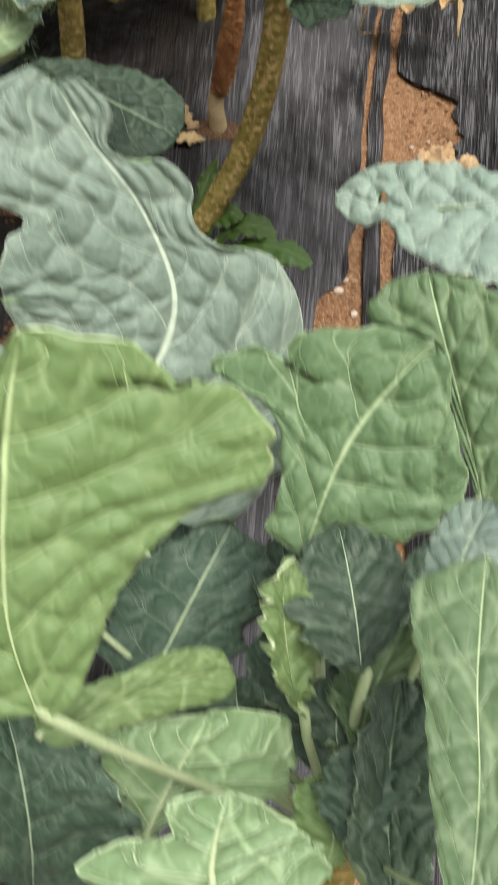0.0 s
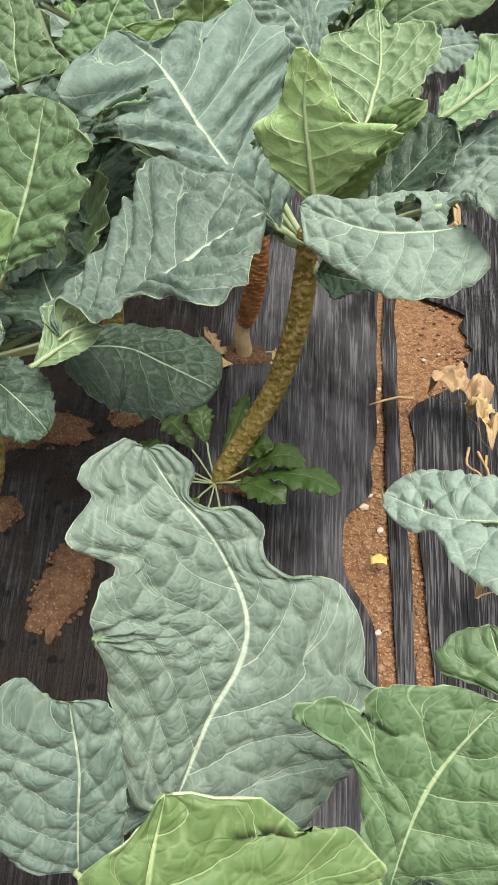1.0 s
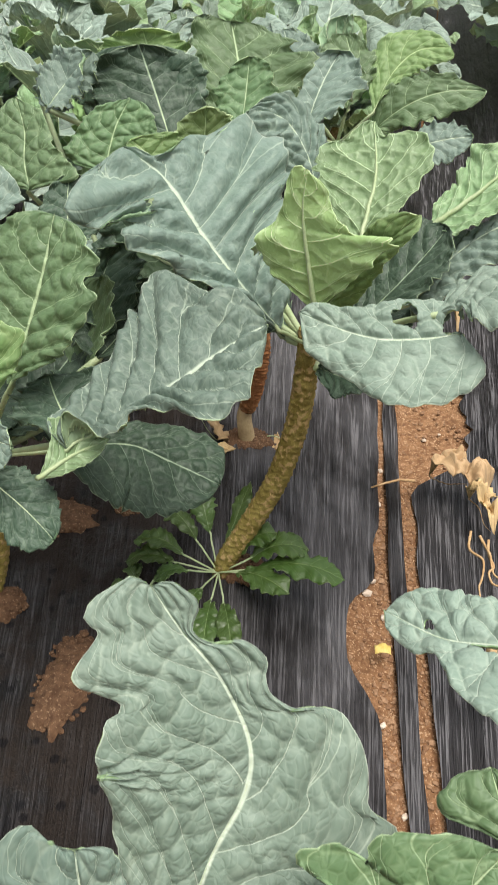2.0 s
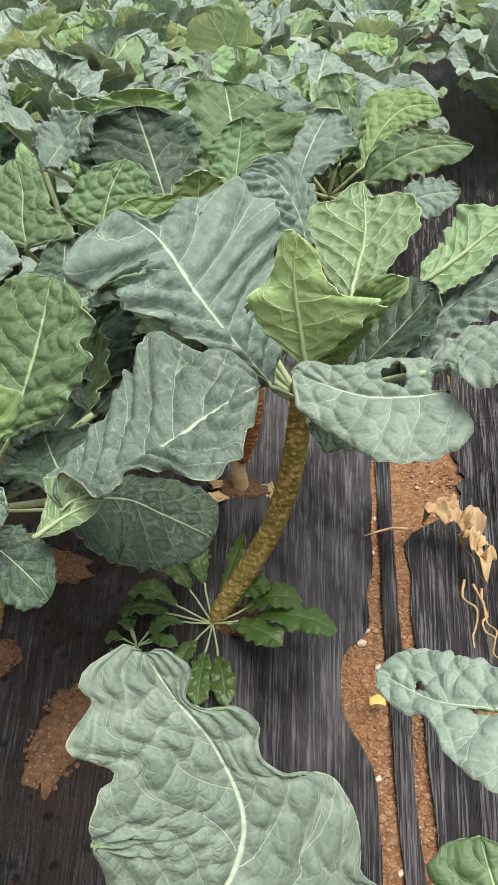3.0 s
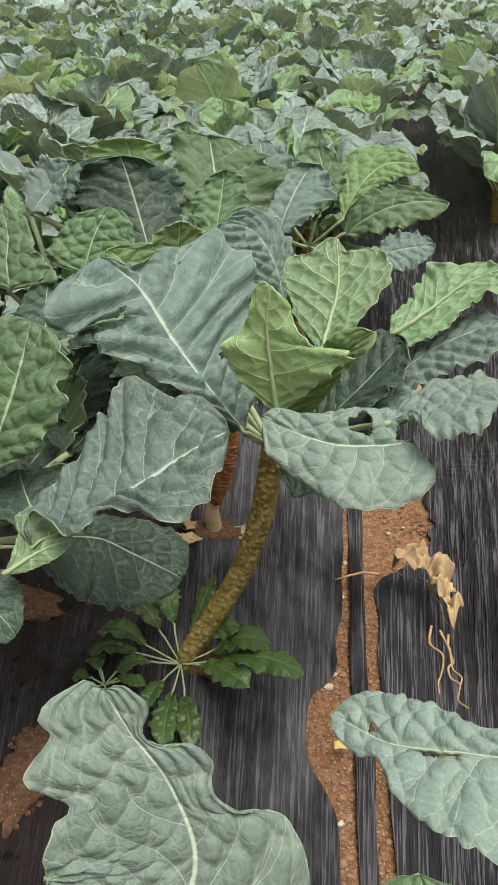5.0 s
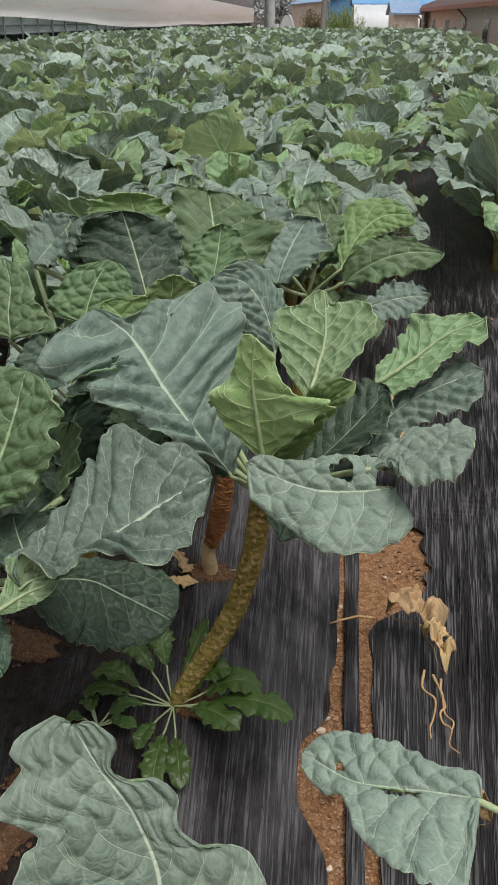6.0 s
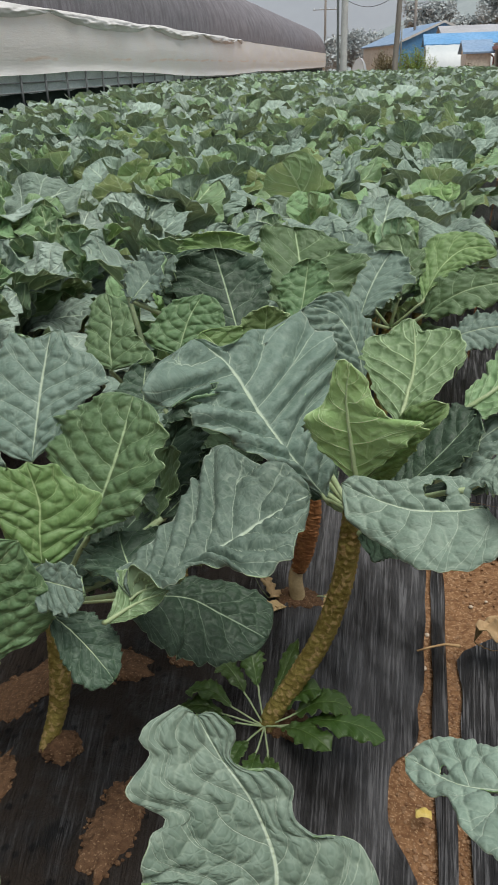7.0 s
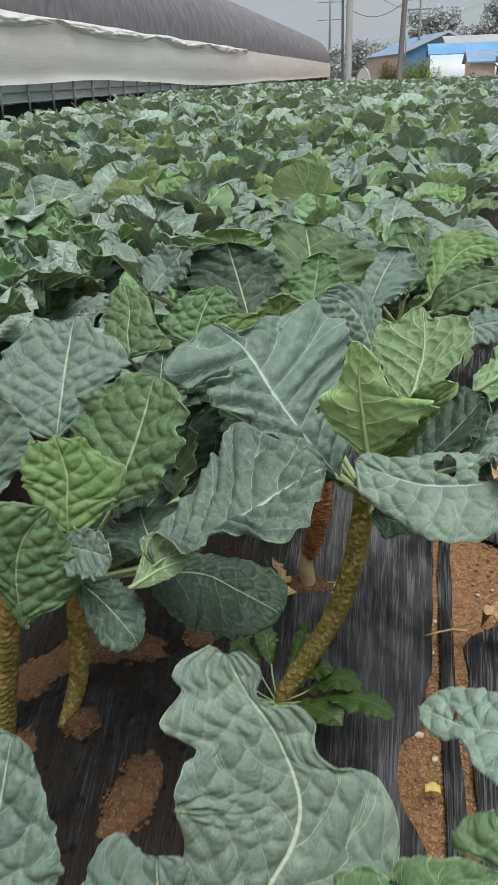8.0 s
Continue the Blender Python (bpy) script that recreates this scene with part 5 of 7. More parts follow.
blade(front_plant, "green", [(-0.013, 0.150, 0.442), (-0.005, 0.167, 0.451), (0.003, 0.181, 0.458), (0.011, 0.196, 0.465)],
      [(0.004, 0.162, 0.439), (0.043, 0.179, 0.421), (0.047, 0.194, 0.431), (0.045, 0.204, 0.443), (0.026, 0.202, 0.457)],
      [(-0.020, 0.156, 0.454), (-0.027, 0.165, 0.468), (-0.034, 0.173, 0.483), (-0.015, 0.185, 0.477)], front_plant_top, 0.002, seed=56, wave=0.02, relief=0.002, veins=5, camber=-0.1)
blade(front_plant, "young", [(-0.047, 0.167, 0.505), (-0.030, 0.177, 0.500), (-0.006, 0.194, 0.493), (0.020, 0.207, 0.484)],
      [(-0.049, 0.175, 0.511), (-0.040, 0.181, 0.510), (-0.018, 0.195, 0.503), (-0.004, 0.205, 0.500), (0.013, 0.212, 0.492)],
      [(-0.039, 0.164, 0.501), (-0.021, 0.174, 0.495), (-0.000, 0.186, 0.487), (0.016, 0.195, 0.480), (0.022, 0.202, 0.480)], None, 0.002, seed=156, wave=0.02, relief=0.0012, veins=7, camber=0.5)
blade(front_plant, "green", [(0.023, 0.115, 0.499), (0.020, 0.125, 0.510), (0.021, 0.134, 0.517), (0.024, 0.145, 0.525)],
      [(0.048, 0.122, 0.490), (0.061, 0.132, 0.491), (0.055, 0.138, 0.500), (0.046, 0.142, 0.508), (0.035, 0.145, 0.519)],
      [(-0.002, 0.113, 0.512), (-0.019, 0.118, 0.527), (-0.009, 0.127, 0.530), (0.007, 0.131, 0.523), (0.005, 0.138, 0.530), (0.015, 0.143, 0.529)], front_plant_top, 0.0022, seed=57, wave=0.03, relief=0.002, veins=5, camber=0.08)
blade(front_plant, "green", [(0.092, 0.110, 0.553), (0.097, 0.141, 0.557), (0.099, 0.173, 0.561), (0.105, 0.214, 0.566)],
      [(0.086, 0.112, 0.553), (0.083, 0.140, 0.556), (0.082, 0.173, 0.559), (0.079, 0.199, 0.562), (0.088, 0.209, 0.564)],
      [(0.102, 0.117, 0.555), (0.117, 0.157, 0.561), (0.117, 0.201, 0.565)], front_plant_top, 0.0014, seed=58, wave=0.02, relief=0.0015, veins=5, sweep=0.3)
blade(front_plant, "blue", [(0.098, 0.214, 0.547), (0.104, 0.230, 0.550), (0.113, 0.247, 0.554)],
      [(0.088, 0.219, 0.544), (0.092, 0.235, 0.547), (0.102, 0.247, 0.551)],
      [(0.117, 0.216, 0.552), (0.124, 0.230, 0.556)], front_plant_top, 0.0022, seed=59, wave=0.03, relief=0.002)
# inner leaves, the plant's shaded heart given by their dark colour
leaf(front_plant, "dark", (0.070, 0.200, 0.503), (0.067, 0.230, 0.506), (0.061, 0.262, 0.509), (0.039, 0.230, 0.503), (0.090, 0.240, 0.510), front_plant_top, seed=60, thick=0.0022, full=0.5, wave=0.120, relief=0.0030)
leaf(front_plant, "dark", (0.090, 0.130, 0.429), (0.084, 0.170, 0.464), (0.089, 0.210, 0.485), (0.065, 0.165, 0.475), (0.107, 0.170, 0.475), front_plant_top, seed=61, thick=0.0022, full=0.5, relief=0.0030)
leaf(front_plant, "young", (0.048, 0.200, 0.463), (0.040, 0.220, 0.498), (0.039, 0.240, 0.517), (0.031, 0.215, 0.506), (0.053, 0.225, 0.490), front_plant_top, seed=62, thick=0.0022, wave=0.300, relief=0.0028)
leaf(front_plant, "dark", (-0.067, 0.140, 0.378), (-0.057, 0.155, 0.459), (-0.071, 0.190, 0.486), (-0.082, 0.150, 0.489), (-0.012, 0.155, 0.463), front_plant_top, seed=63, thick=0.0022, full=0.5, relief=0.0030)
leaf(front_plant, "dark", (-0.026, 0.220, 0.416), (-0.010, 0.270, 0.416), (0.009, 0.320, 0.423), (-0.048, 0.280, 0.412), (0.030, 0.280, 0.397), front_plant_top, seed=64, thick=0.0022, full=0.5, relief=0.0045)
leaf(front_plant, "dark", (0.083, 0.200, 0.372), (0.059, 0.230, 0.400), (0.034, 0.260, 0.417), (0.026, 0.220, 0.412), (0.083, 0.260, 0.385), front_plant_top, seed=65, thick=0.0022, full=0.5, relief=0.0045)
leaf(front_plant, "young", (0.059, 0.150, 0.413), (0.065, 0.160, 0.435), (0.057, 0.180, 0.442), (0.046, 0.165, 0.436), (0.071, 0.160, 0.429), front_plant_top, seed=66, thick=0.0022, wave=0.300, relief=0.0028)

side_plant = kale_plant((0.40, 0.40, 0.06), "kale plant across the furrow with one long drooping leaf")
side_plant_top = (0.36, 0.40, 0.47)
sv, sf = stem_mesh([(0, 0, -0.03), (0.0, 0, 0.12), (-0.02, 0, 0.26), (-0.04, 0.0, 0.4)], [0.019, 0.02, 0.02, 0.014], seed=14)
part_mesh("stem", raw_mesh("stem", sv, sf, [STEM]), side_plant)

blade(side_plant, "pale", [(0.172, 0.446, 0.553), (0.145, 0.461, 0.540), (0.120, 0.473, 0.528), (0.092, 0.490, 0.514), (0.060, 0.525, 0.501)],
      [(0.154, 0.386, 0.534), (0.132, 0.399, 0.534), (0.109, 0.416, 0.528), (0.094, 0.440, 0.522), (0.087, 0.471, 0.518), (0.075, 0.484, 0.504), (0.061, 0.507, 0.499)],
      [(0.172, 0.463, 0.556), (0.147, 0.481, 0.545), (0.129, 0.502, 0.537), (0.103, 0.522, 0.525), (0.076, 0.534, 0.512)], side_plant_top, 0.003, seed=71, wave=0.015, relief=0.0045, veins=6, nu=72, nv=52, holes=((0.38, -0.07, 0.0035, 6.0), (0.74, 0.12, 0.0035, 1.3)), sweep=0.2)
leaf(front_plant, "dark", (0.066, 0.190, 0.449), (0.066, 0.210, 0.448), (0.076, 0.235, 0.453), (0.049, 0.210, 0.445), (0.090, 0.215, 0.453), front_plant_top, seed=67, thick=0.0022, wave=0.300, lobes=0.2)
leaf(front_plant, "green", (0.074, 0.185, 0.464), (0.079, 0.210, 0.462), (0.093, 0.235, 0.477), (0.063, 0.225, 0.455), (0.100, 0.210, 0.482), front_plant_top, seed=68, thick=0.0022, wave=0.330, lobes=0.2)
leaf(front_plant, "dark", (0.038, 0.190, 0.393), (0.024, 0.210, 0.409), (0.019, 0.230, 0.426), (-0.001, 0.210, 0.411), (0.047, 0.210, 0.420), front_plant_top, seed=69, thick=0.0022, wave=0.225)
leaf(front_plant, "dark", (0.070, 0.150, 0.458), (0.073, 0.165, 0.464), (0.073, 0.185, 0.470), (0.056, 0.170, 0.458), (0.091, 0.170, 0.466), front_plant_top, seed=70, thick=0.0022, wave=0.225)
leaf(front_plant, "dark", (-0.040, 0.300, 0.403), (-0.019, 0.330, 0.388), (0.002, 0.360, 0.383), (-0.034, 0.360, 0.379), (0.006, 0.310, 0.398), front_plant_top, seed=76, thick=0.0022)
leaf(front_plant, "dark", (0.095, 0.250, 0.426), (0.107, 0.280, 0.430), (0.115, 0.310, 0.432), (0.090, 0.280, 0.428), (0.127, 0.280, 0.444), front_plant_top, seed=77, thick=0.0022)
leaf(front_plant, "dark", (0.057, 0.250, 0.421), (0.045, 0.290, 0.406), (0.037, 0.330, 0.394), (0.021, 0.290, 0.409), (0.069, 0.300, 0.410), front_plant_top, seed=78, thick=0.0022)
leaf(front_plant, "blue", (-0.110, 0.300, 0.427), (-0.100, 0.330, 0.430), (-0.091, 0.350, 0.456), (-0.125, 0.330, 0.434), (-0.069, 0.340, 0.427), front_plant_top, seed=79, thick=0.0022)
leaf(left_plant, "dark", (-0.236, 0.980, 0.471), (-0.246, 1.020, 0.511), (-0.226, 1.050, 0.558), (-0.273, 1.000, 0.536), (-0.189, 1.020, 0.527), left_plant_top, seed=96, thick=0.002)
leaf(back_plant, "dark", (-0.262, 1.200, 0.423), (-0.247, 1.220, 0.485), (-0.233, 1.240, 0.546), (-0.301, 1.220, 0.485), (-0.186, 1.220, 0.486), back_plant_top, seed=97, thick=0.002)

def weed_leaf(plant, root, base, tip, rise, wide, seed, teeth=0.25):
    """A spoon-shaped weed leaf on a pale stalk from the root, lying outwards with an arch."""
    rng = np.random.default_rng(seed)
    B, T = np.array(base, float), np.array(tip, float)
    way = T - B
    side = np.cross(way, (0, 0, 1))
    side /= np.linalg.norm(side)
    spine = [B + way * w + np.array((0, 0, rise * 4 * w * (1 - w))) for w in (0, 0.35, 0.7, 1)]
    rims = []
    for sign in (-1, 1):
        line = []
        for k in range(1, 10):
            w = k / 10
            full = wide * (0.28 + 0.72 * math.sin(math.pi * min(w * 0.78, 1.0)) ** 1.6) * (1 - max(w - 0.8, 0) * 2.2)
            full *= 1 + teeth * (0.5 if k % 2 else -0.6) * rng.uniform(0.6, 1.3)
            line.append(B + way * w + np.array((0, 0, rise * 4 * w * (1 - w) + rng.uniform(-0.25, 0.3) * wide)) + sign * side * full)
        rims.append(line)
    blade(plant, "weed", spine, rims[0], rims[1], root, 0.0017, seed=seed, wave=0.10, waves=3, relief=0.0012, cell=0.012, nu=34, nv=18, veins=7, sweep=0.2, camber=0.25, scallop=0.03)


def dandelion():
    root = (-0.115, 0.955, 0.118)
    plant = thing("weed", root, "green dandelion-like weed rosette beside the kale stem", "weed", "weeds on the film")
    for k, (a, reach, start, wide, lift, rise) in enumerate((
            (-8, 0.175, 0.05, 0.026, 0.012, 0.020), (6, 0.125, 0.045, 0.026, 0.03, 0.018), (-30, 0.115, 0.03, 0.024, 0.016, 0.012),
            (-78, 0.155, 0.075, 0.016, 0.006, 0.010), (-92, 0.150, 0.07, 0.019, 0.004, 0.010), (-110, 0.10, 0.05, 0.013, 0.01, 0.008),
            (165, 0.125, 0.05, 0.022, 0.02, 0.018), (178, 0.13, 0.06, 0.018, 0.008, 0.014), (140, 0.10, 0.04, 0.019, 0.06, 0.01),
            (112, 0.085, 0.035, 0.019, 0.075, 0.008), (60, 0.085, 0.02, 0.012, 0.10, 0.0), (20, 0.085, 0.03, 0.022, 0.045, 0.014), (200, 0.09, 0.04, 0.013, 0.006, 0.012))):
        d = Vector((math.cos(radians(a)), math.sin(radians(a)), 0))
        base = Vector(root) + d * start + Vector((0, 0, 0.012 + lift * start / reach))
        tip = Vector(root) + d * reach + Vector((0, 0, 0.004 + lift))
        weed_leaf(plant, root, tuple(base), tuple(tip), rise, wide, 700 + k, 0.3 if wide > 0.017 else 0.12)


dandelion()

# ---- the field ----
def rosette(rng, height, spread=1.0, count=20):
    """Leaves of one plant about the origin: kind, curves of midrib and margins, foot."""
    out = []
    up = np.array((0.0, 0.0, 1.0))
    for k in range(count):
        age = (k / (count - 1)) ** 0.8                       # 0: inner, young; 1: outer, old
        turn = k * 2.4 + rng.uniform(-0.3, 0.3)
        inner = age < 0.3
        d, side = np.array((math.cos(turn), math.sin(turn), 0)), np.array((math.sin(turn), -math.cos(turn), 0))
        stalk = radians(rng.uniform(72, 86) if inner else 72 - 26 * age + rng.uniform(-8, 8))
        start = radians(rng.uniform(68, 92) if inner else 84 - 30 * age + rng.uniform(-12, 12))
        bend = radians(rng.uniform(-8, 35) if inner else rng.uniform(10, 45) + 45 * age)
        size = (0.13 + 0.085 * math.sin(math.pi * min(age + 0.25, 1) * 0.8)) * rng.uniform(0.8, 1.15) * spread * (0.72 if inner else 1.0)
        wide = size * rng.uniform(0.36, 0.50)
        foot = up * (height - 0.03 - 0.19 * age) + d * 0.012
        at = foot + (d * math.cos(stalk) + up * math.sin(stalk)) * (0.05 + 0.08 * age)
        yaw = rng.uniform(-0.4, 0.4)
        mid, left, right = [at], [], []
        cupped, sway = rng.uniform(0.0, 0.55) - 0.35 * age, rng.uniform(-0.35, 0.35)
        for w, f in ((0.12, 0.42), (0.28, 0.72), (0.45, 0.96), (0.62, 1.0), (0.77, 0.95), (0.90, 0.74), (1.0, 0.36)):
            pitch = start - bend * w ** 1.4
            ahead = d * math.cos(pitch) + up * math.sin(pitch) + side * yaw * w
            at = at + ahead * size * 0.16
            face = up * math.cos(pitch) - d * math.sin(pitch)
            for line, sign in ((left, -1), (right, 1)):
                reach = wide * f * rng.uniform(0.84, 1.14)
                line.append(at + sign * side * reach + face * (reach * (cupped + sign * sway) + wide * rng.uniform(-0.30, 0.30)) - ahead * size * 0.05)
            mid.append(at)
        mid = mid[::2] + ([] if len(mid) % 2 else [mid[-1]])
        kind = rng.choice(("young", "green", "green", "blue")) if age < 0.2 else rng.choice(("blue", "blue", "blue", "green")) if age > 0.75 else rng.choice(("blue", "blue", "blue", "pale", "green", "green"))
        out.append((kind, dict(mid=mid, left=left, right=right, wave=rng.uniform(0.09, 0.17), waves=rng.uniform(2.2, 3.2), camber=rng.uniform(-0.1, 0.25),
                               sweep=rng.uniform(0.2, 0.35), seed=rng.randrange(10 ** 6)), foot))
    return out


def build_plant(seed, nu, nv, count=17, shell=True):
    """A whole kale plant at the origin, its parts under an Empty."""
    rng = random.Random(seed)
    high = rng.uniform(0.30, 0.37)
    plant = thing("kale_plant", (0, 0, 0), "kale plant with broad crinkled blue-green leaves on a scarred stem", "kale plant", "kale plants")
    lean = (rng.uniform(-0.03, 0.03), rng.uniform(-0.03, 0.03))
    sv, sf = stem_mesh([(-lean[0], -lean[1], -0.04), (-lean[0] * 0.5, -lean[1] * 0.5, high * 0.4), (0, 0, high * 0.75), (0, 0, high)],
                       [0.018, 0.019, 0.018, 0.013], sides=10, steps=2, seed=seed)
    part_mesh("stem", raw_mesh("stem", sv, sf, [STEM]), plant)
    for kind, shape, foot in rosette(rng, high, rng.uniform(1.18, 1.4), count):
        me, mid, under = leaf_mesh("leaf", FIELD_LEAF[kind], nu=nu, nv=nv, relief=0.007, veins=6, cell=0.026, corrugate=0.003, shell=shell, **shape)
        blade = part_mesh("leaf", me, plant)
        part_mesh("midrib", rib_mesh("midrib", mid, under, foot, 0.0036, 4), blade)
    return plant


ROWS_OF_BEDS = [round(r - 0.95 * k, 2) for k in range(13, -1, -1) for r in (-0.45, -0.08)] + [0.54, 0.9]
rng = random.Random(5)
near, far = [], []
for s in ROWS_OF_BEDS:
    start = {-0.45: 1.75, -0.08: 2.35, 0.54: 3.35, 0.9: 3.0}.get(s, 1.0)
    y = start + rng.uniform(0, 0.1)
    while y < 46:
        x = s + row_shift(y) + rng.uniform(-0.05, 0.05)
        spot = (x, y, ground_height(x, y) + 0.01, rng.uniform(0, 360), rng.uniform(0.86, 1.12))
        if x > max(-3.3 - 0.165 * y, -7.9) and abs(x) < 0.42 * y + 1.2:
            (near if y < 7.2 else far).append(spot)
        y += 0.37 * rng.uniform(0.85, 1.15)

fine_kinds = [build_plant(100 + k, 22, 14) for k in range(4)]
rough_kinds = [build_plant(200 + k, 16, 12, 15, shell=False) for k in range(6)]
spare = fine_kinds + rough_kinds
near.sort(key=lambda p: p[1])
for n, (x, y, z, turn, size) in enumerate(near[:300]):
    model = fine_kinds[n % 4] if y < 2.7 else rough_kinds[n % 6]
    m = pose(x, y, z, rng.uniform(-6, 6), rng.uniform(-6, 6), turn)
    if model in spare:
        spare.remove(model)
        model.matrix_basis = m
        model.scale = (size, size, size)
    else:
        got = copy_thing(model, m)
        got.scale = (size, size, size)
far += near[300:]


def far_crop():
    """The rest of the field, one body of leaves a colour."""
    models = {}
    for level, (nu, nv) in enumerate(((8, 6), (5, 4))):
        for k in range(5):
            r = random.Random(300 + k)
            high = r.uniform(0.30, 0.37)
            got = []
            for kind, shape, foot in rosette(r, high, 1.28, 13 - 5 * level):
                P, N, keep, Q, A, X, Y, mid, cells = blade_shape(nu=nu, nv=nv, relief=0.0, veins=6, **shape)
                w = nv + 1
                f = np.array([(i * w + j, i * w + j + 1, (i + 1) * w + j + 1, (i + 1) * w + j) for i in range(nu) for j in range(nv)])
                got.append(("blue" if kind == "pale" else kind, P.reshape(-1, 3), f, np.stack([Q.ravel(), A.ravel()], 1), np.stack([X.ravel(), Y.ravel()], 1), np.stack([cells.ravel(), A.ravel()], 1)))
            models[level, k] = got
    bins = {k: ([], [], [], [], []) for k in FAR_LEAF}
    base = {k: 0 for k in FAR_LEAF}
    for n, (x, y, z, turn, size) in enumerate(far):
        a = radians(turn)
        turned = np.array([[math.cos(a), -math.sin(a), 0], [math.sin(a), math.cos(a), 0], [0, 0, 1]]) * size
        for kind, P, f, q, xy, ce in models[0 if y < 12 else 1, n % 5]:
            v, fs, u1, u2, u3 = bins[kind]
            v.append(P @ turned.T + (x, y, z))
            fs.append(f + base[kind])
            u1.append(q[f.ravel()])
            u2.append(xy[f.ravel()])
            u3.append(ce[f.ravel()])
            base[kind] += len(P)
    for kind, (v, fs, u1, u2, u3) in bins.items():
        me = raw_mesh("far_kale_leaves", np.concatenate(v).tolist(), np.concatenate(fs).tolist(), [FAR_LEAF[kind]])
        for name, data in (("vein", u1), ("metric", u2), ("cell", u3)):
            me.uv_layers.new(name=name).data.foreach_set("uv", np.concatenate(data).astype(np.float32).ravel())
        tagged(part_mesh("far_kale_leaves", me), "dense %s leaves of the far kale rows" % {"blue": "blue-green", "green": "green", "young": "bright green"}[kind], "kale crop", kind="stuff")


far_crop()

# ---- weeds, dead plants and litter ----
def small_weed():
    root = (-0.215, 0.915, 0.112)
    plant = thing("weed", root, "small weed with rounded dark green leaves on the film", "weed", "weeds on the film")
    rng = random.Random(4)
    for k in range(9):
        a = k * 2.4 + rng.uniform(-0.25, 0.25)
        d = Vector((math.cos(a), math.sin(a), 0))
        n = 0.058 * rng.uniform(0.7, 1.2)
        lift = rng.uniform(0.006, 0.03)
        weed_leaf(plant, root, tuple(Vector(root) + d * n * 0.4 + Vector((0, 0, 0.008 + lift * 0.4))), tuple(Vector(root) + d * n + Vector((0, 0, lift))), 0.006, 0.0105, 740 + k, 0.06)


small_weed()


def dead_stump():
    o = (-0.098, 1.287, 0.10)
    t = thing("dead_stump", o, "dead brown kale stem with a dried leaf hanging from it", "dead plant")
    sv, sf = stem_mesh([(0.0, 0, -0.03), (0.0, 0, 0.02), (-0.003, 0, 0.06), (0.006, 0, 0.095)], [0.016, 0.014, 0.0125, 0.011], scars=False, seed=4, sides=16)
    part_mesh("stem", raw_mesh("stem", sv, sf, [STEM_BASE]), t, "bare tan stem")
    sv, sf = stem_mesh([(0.002, 0, 0.075), (0.012, -0.004, 0.11), (0.02, -0.004, 0.15), (0.028, 0.0, 0.195), (0.032, 0.0, 0.26)],
                       [0.012, 0.015, 0.016, 0.014, 0.008], scars=False, seed=6, sides=14)
    rng = random.Random(3)
    sv = [(x + rng.uniform(-0.003, 0.003), y + rng.uniform(-0.003, 0.003), z) for x, y, z in sv]
    part_mesh("dry_bark", raw_mesh("dry_bark", sv, sf, [DEAD]), t, "rust brown shrivelled bark")
    w = Vector(o)
    for k, (a, b, c) in enumerate((((-0.035, 0.0, 0.0), (-0.06, -0.01, 0.03), (-0.075, -0.02, 0.075)), ((0.02, 0.02, -0.002), (0.05, 0.01, 0.012), (0.07, -0.01, 0.004)),
                                   ((-0.02, -0.03, -0.002), (-0.05, -0.045, 0.008), (-0.075, -0.04, 0.002)))):
        A, B2, C2 = w + Vector(a), w + Vector(b), w + Vector(c)
        leaf(t, "dry", A, B2, C2, B2 + Vector((0, -0.02, 0.005)), B2 + Vector((0, 0.022, 0.004)), None, 0.0015, seed=400 + k, wave=0.3, crumple=0.5, nu=16, nv=12, relief=0.002)


dead_stump()


def dry_leaf(at, turn, long, wide, label, seed, crumple=0.05):
    """A crumpled dead leaf lying on the ground, its tip towards turn."""
    rng = np.random.default_rng(seed)
    t = thing("dead_leaf", at, label, "dead leaf", "dead leaves on the ground")
    o = np.array(at)
    d = np.array((math.cos(radians(turn)), math.sin(radians(turn)), 0))
    n = np.array((-d[1], d[0], 0))
    z = lambda: np.array((0, 0, rng.uniform(0.001, 0.12 * wide + 0.006)))
    mid = [o + d * long * (w - 0.5) + n * wide * rng.uniform(-0.12, 0.12) + z() for w in (0, 0.3, 0.65, 1)]
    rims = [[o + d * long * (w - 0.5) + sign * n * wide * 0.5 * f * rng.uniform(0.6, 1.25) + z() for w, f in ((0.08, 0.5), (0.25, 0.95), (0.45, 1.0), (0.62, 0.8), (0.8, 0.75), (0.95, 0.35))] for sign in (1, -1)]
    blade(t, "dry", mid, rims[0], rims[1], None, 0.0016, seed=seed, wave=0.05, waves=3, crumple=crumple, relief=0.003, nu=40, nv=30, scallop=0.10, camber=0.25)
    return t


scrap = dry_leaf((0.262, 1.255, 0.038), -22, 0.105, 0.062, "large crumpled tan dead leaf lying across the furrow", 501)
part_mesh("stalk", raw_mesh("stalk", *tube([(-0.07, 0.012, 0.008), (-0.095, 0.02, 0.004), (-0.12, 0.012, 0.002), (-0.145, 0.006, -0.004)], [0.003, 0.0024, 0.002, 0.0016], 7), [STRAW]), scrap, "thin pale stalk")
dry_leaf((0.290, 1.175, 0.040), -80, 0.10, 0.05, "torn tan scrap of dead leaf in the furrow", 502)
rng = random.Random(8)
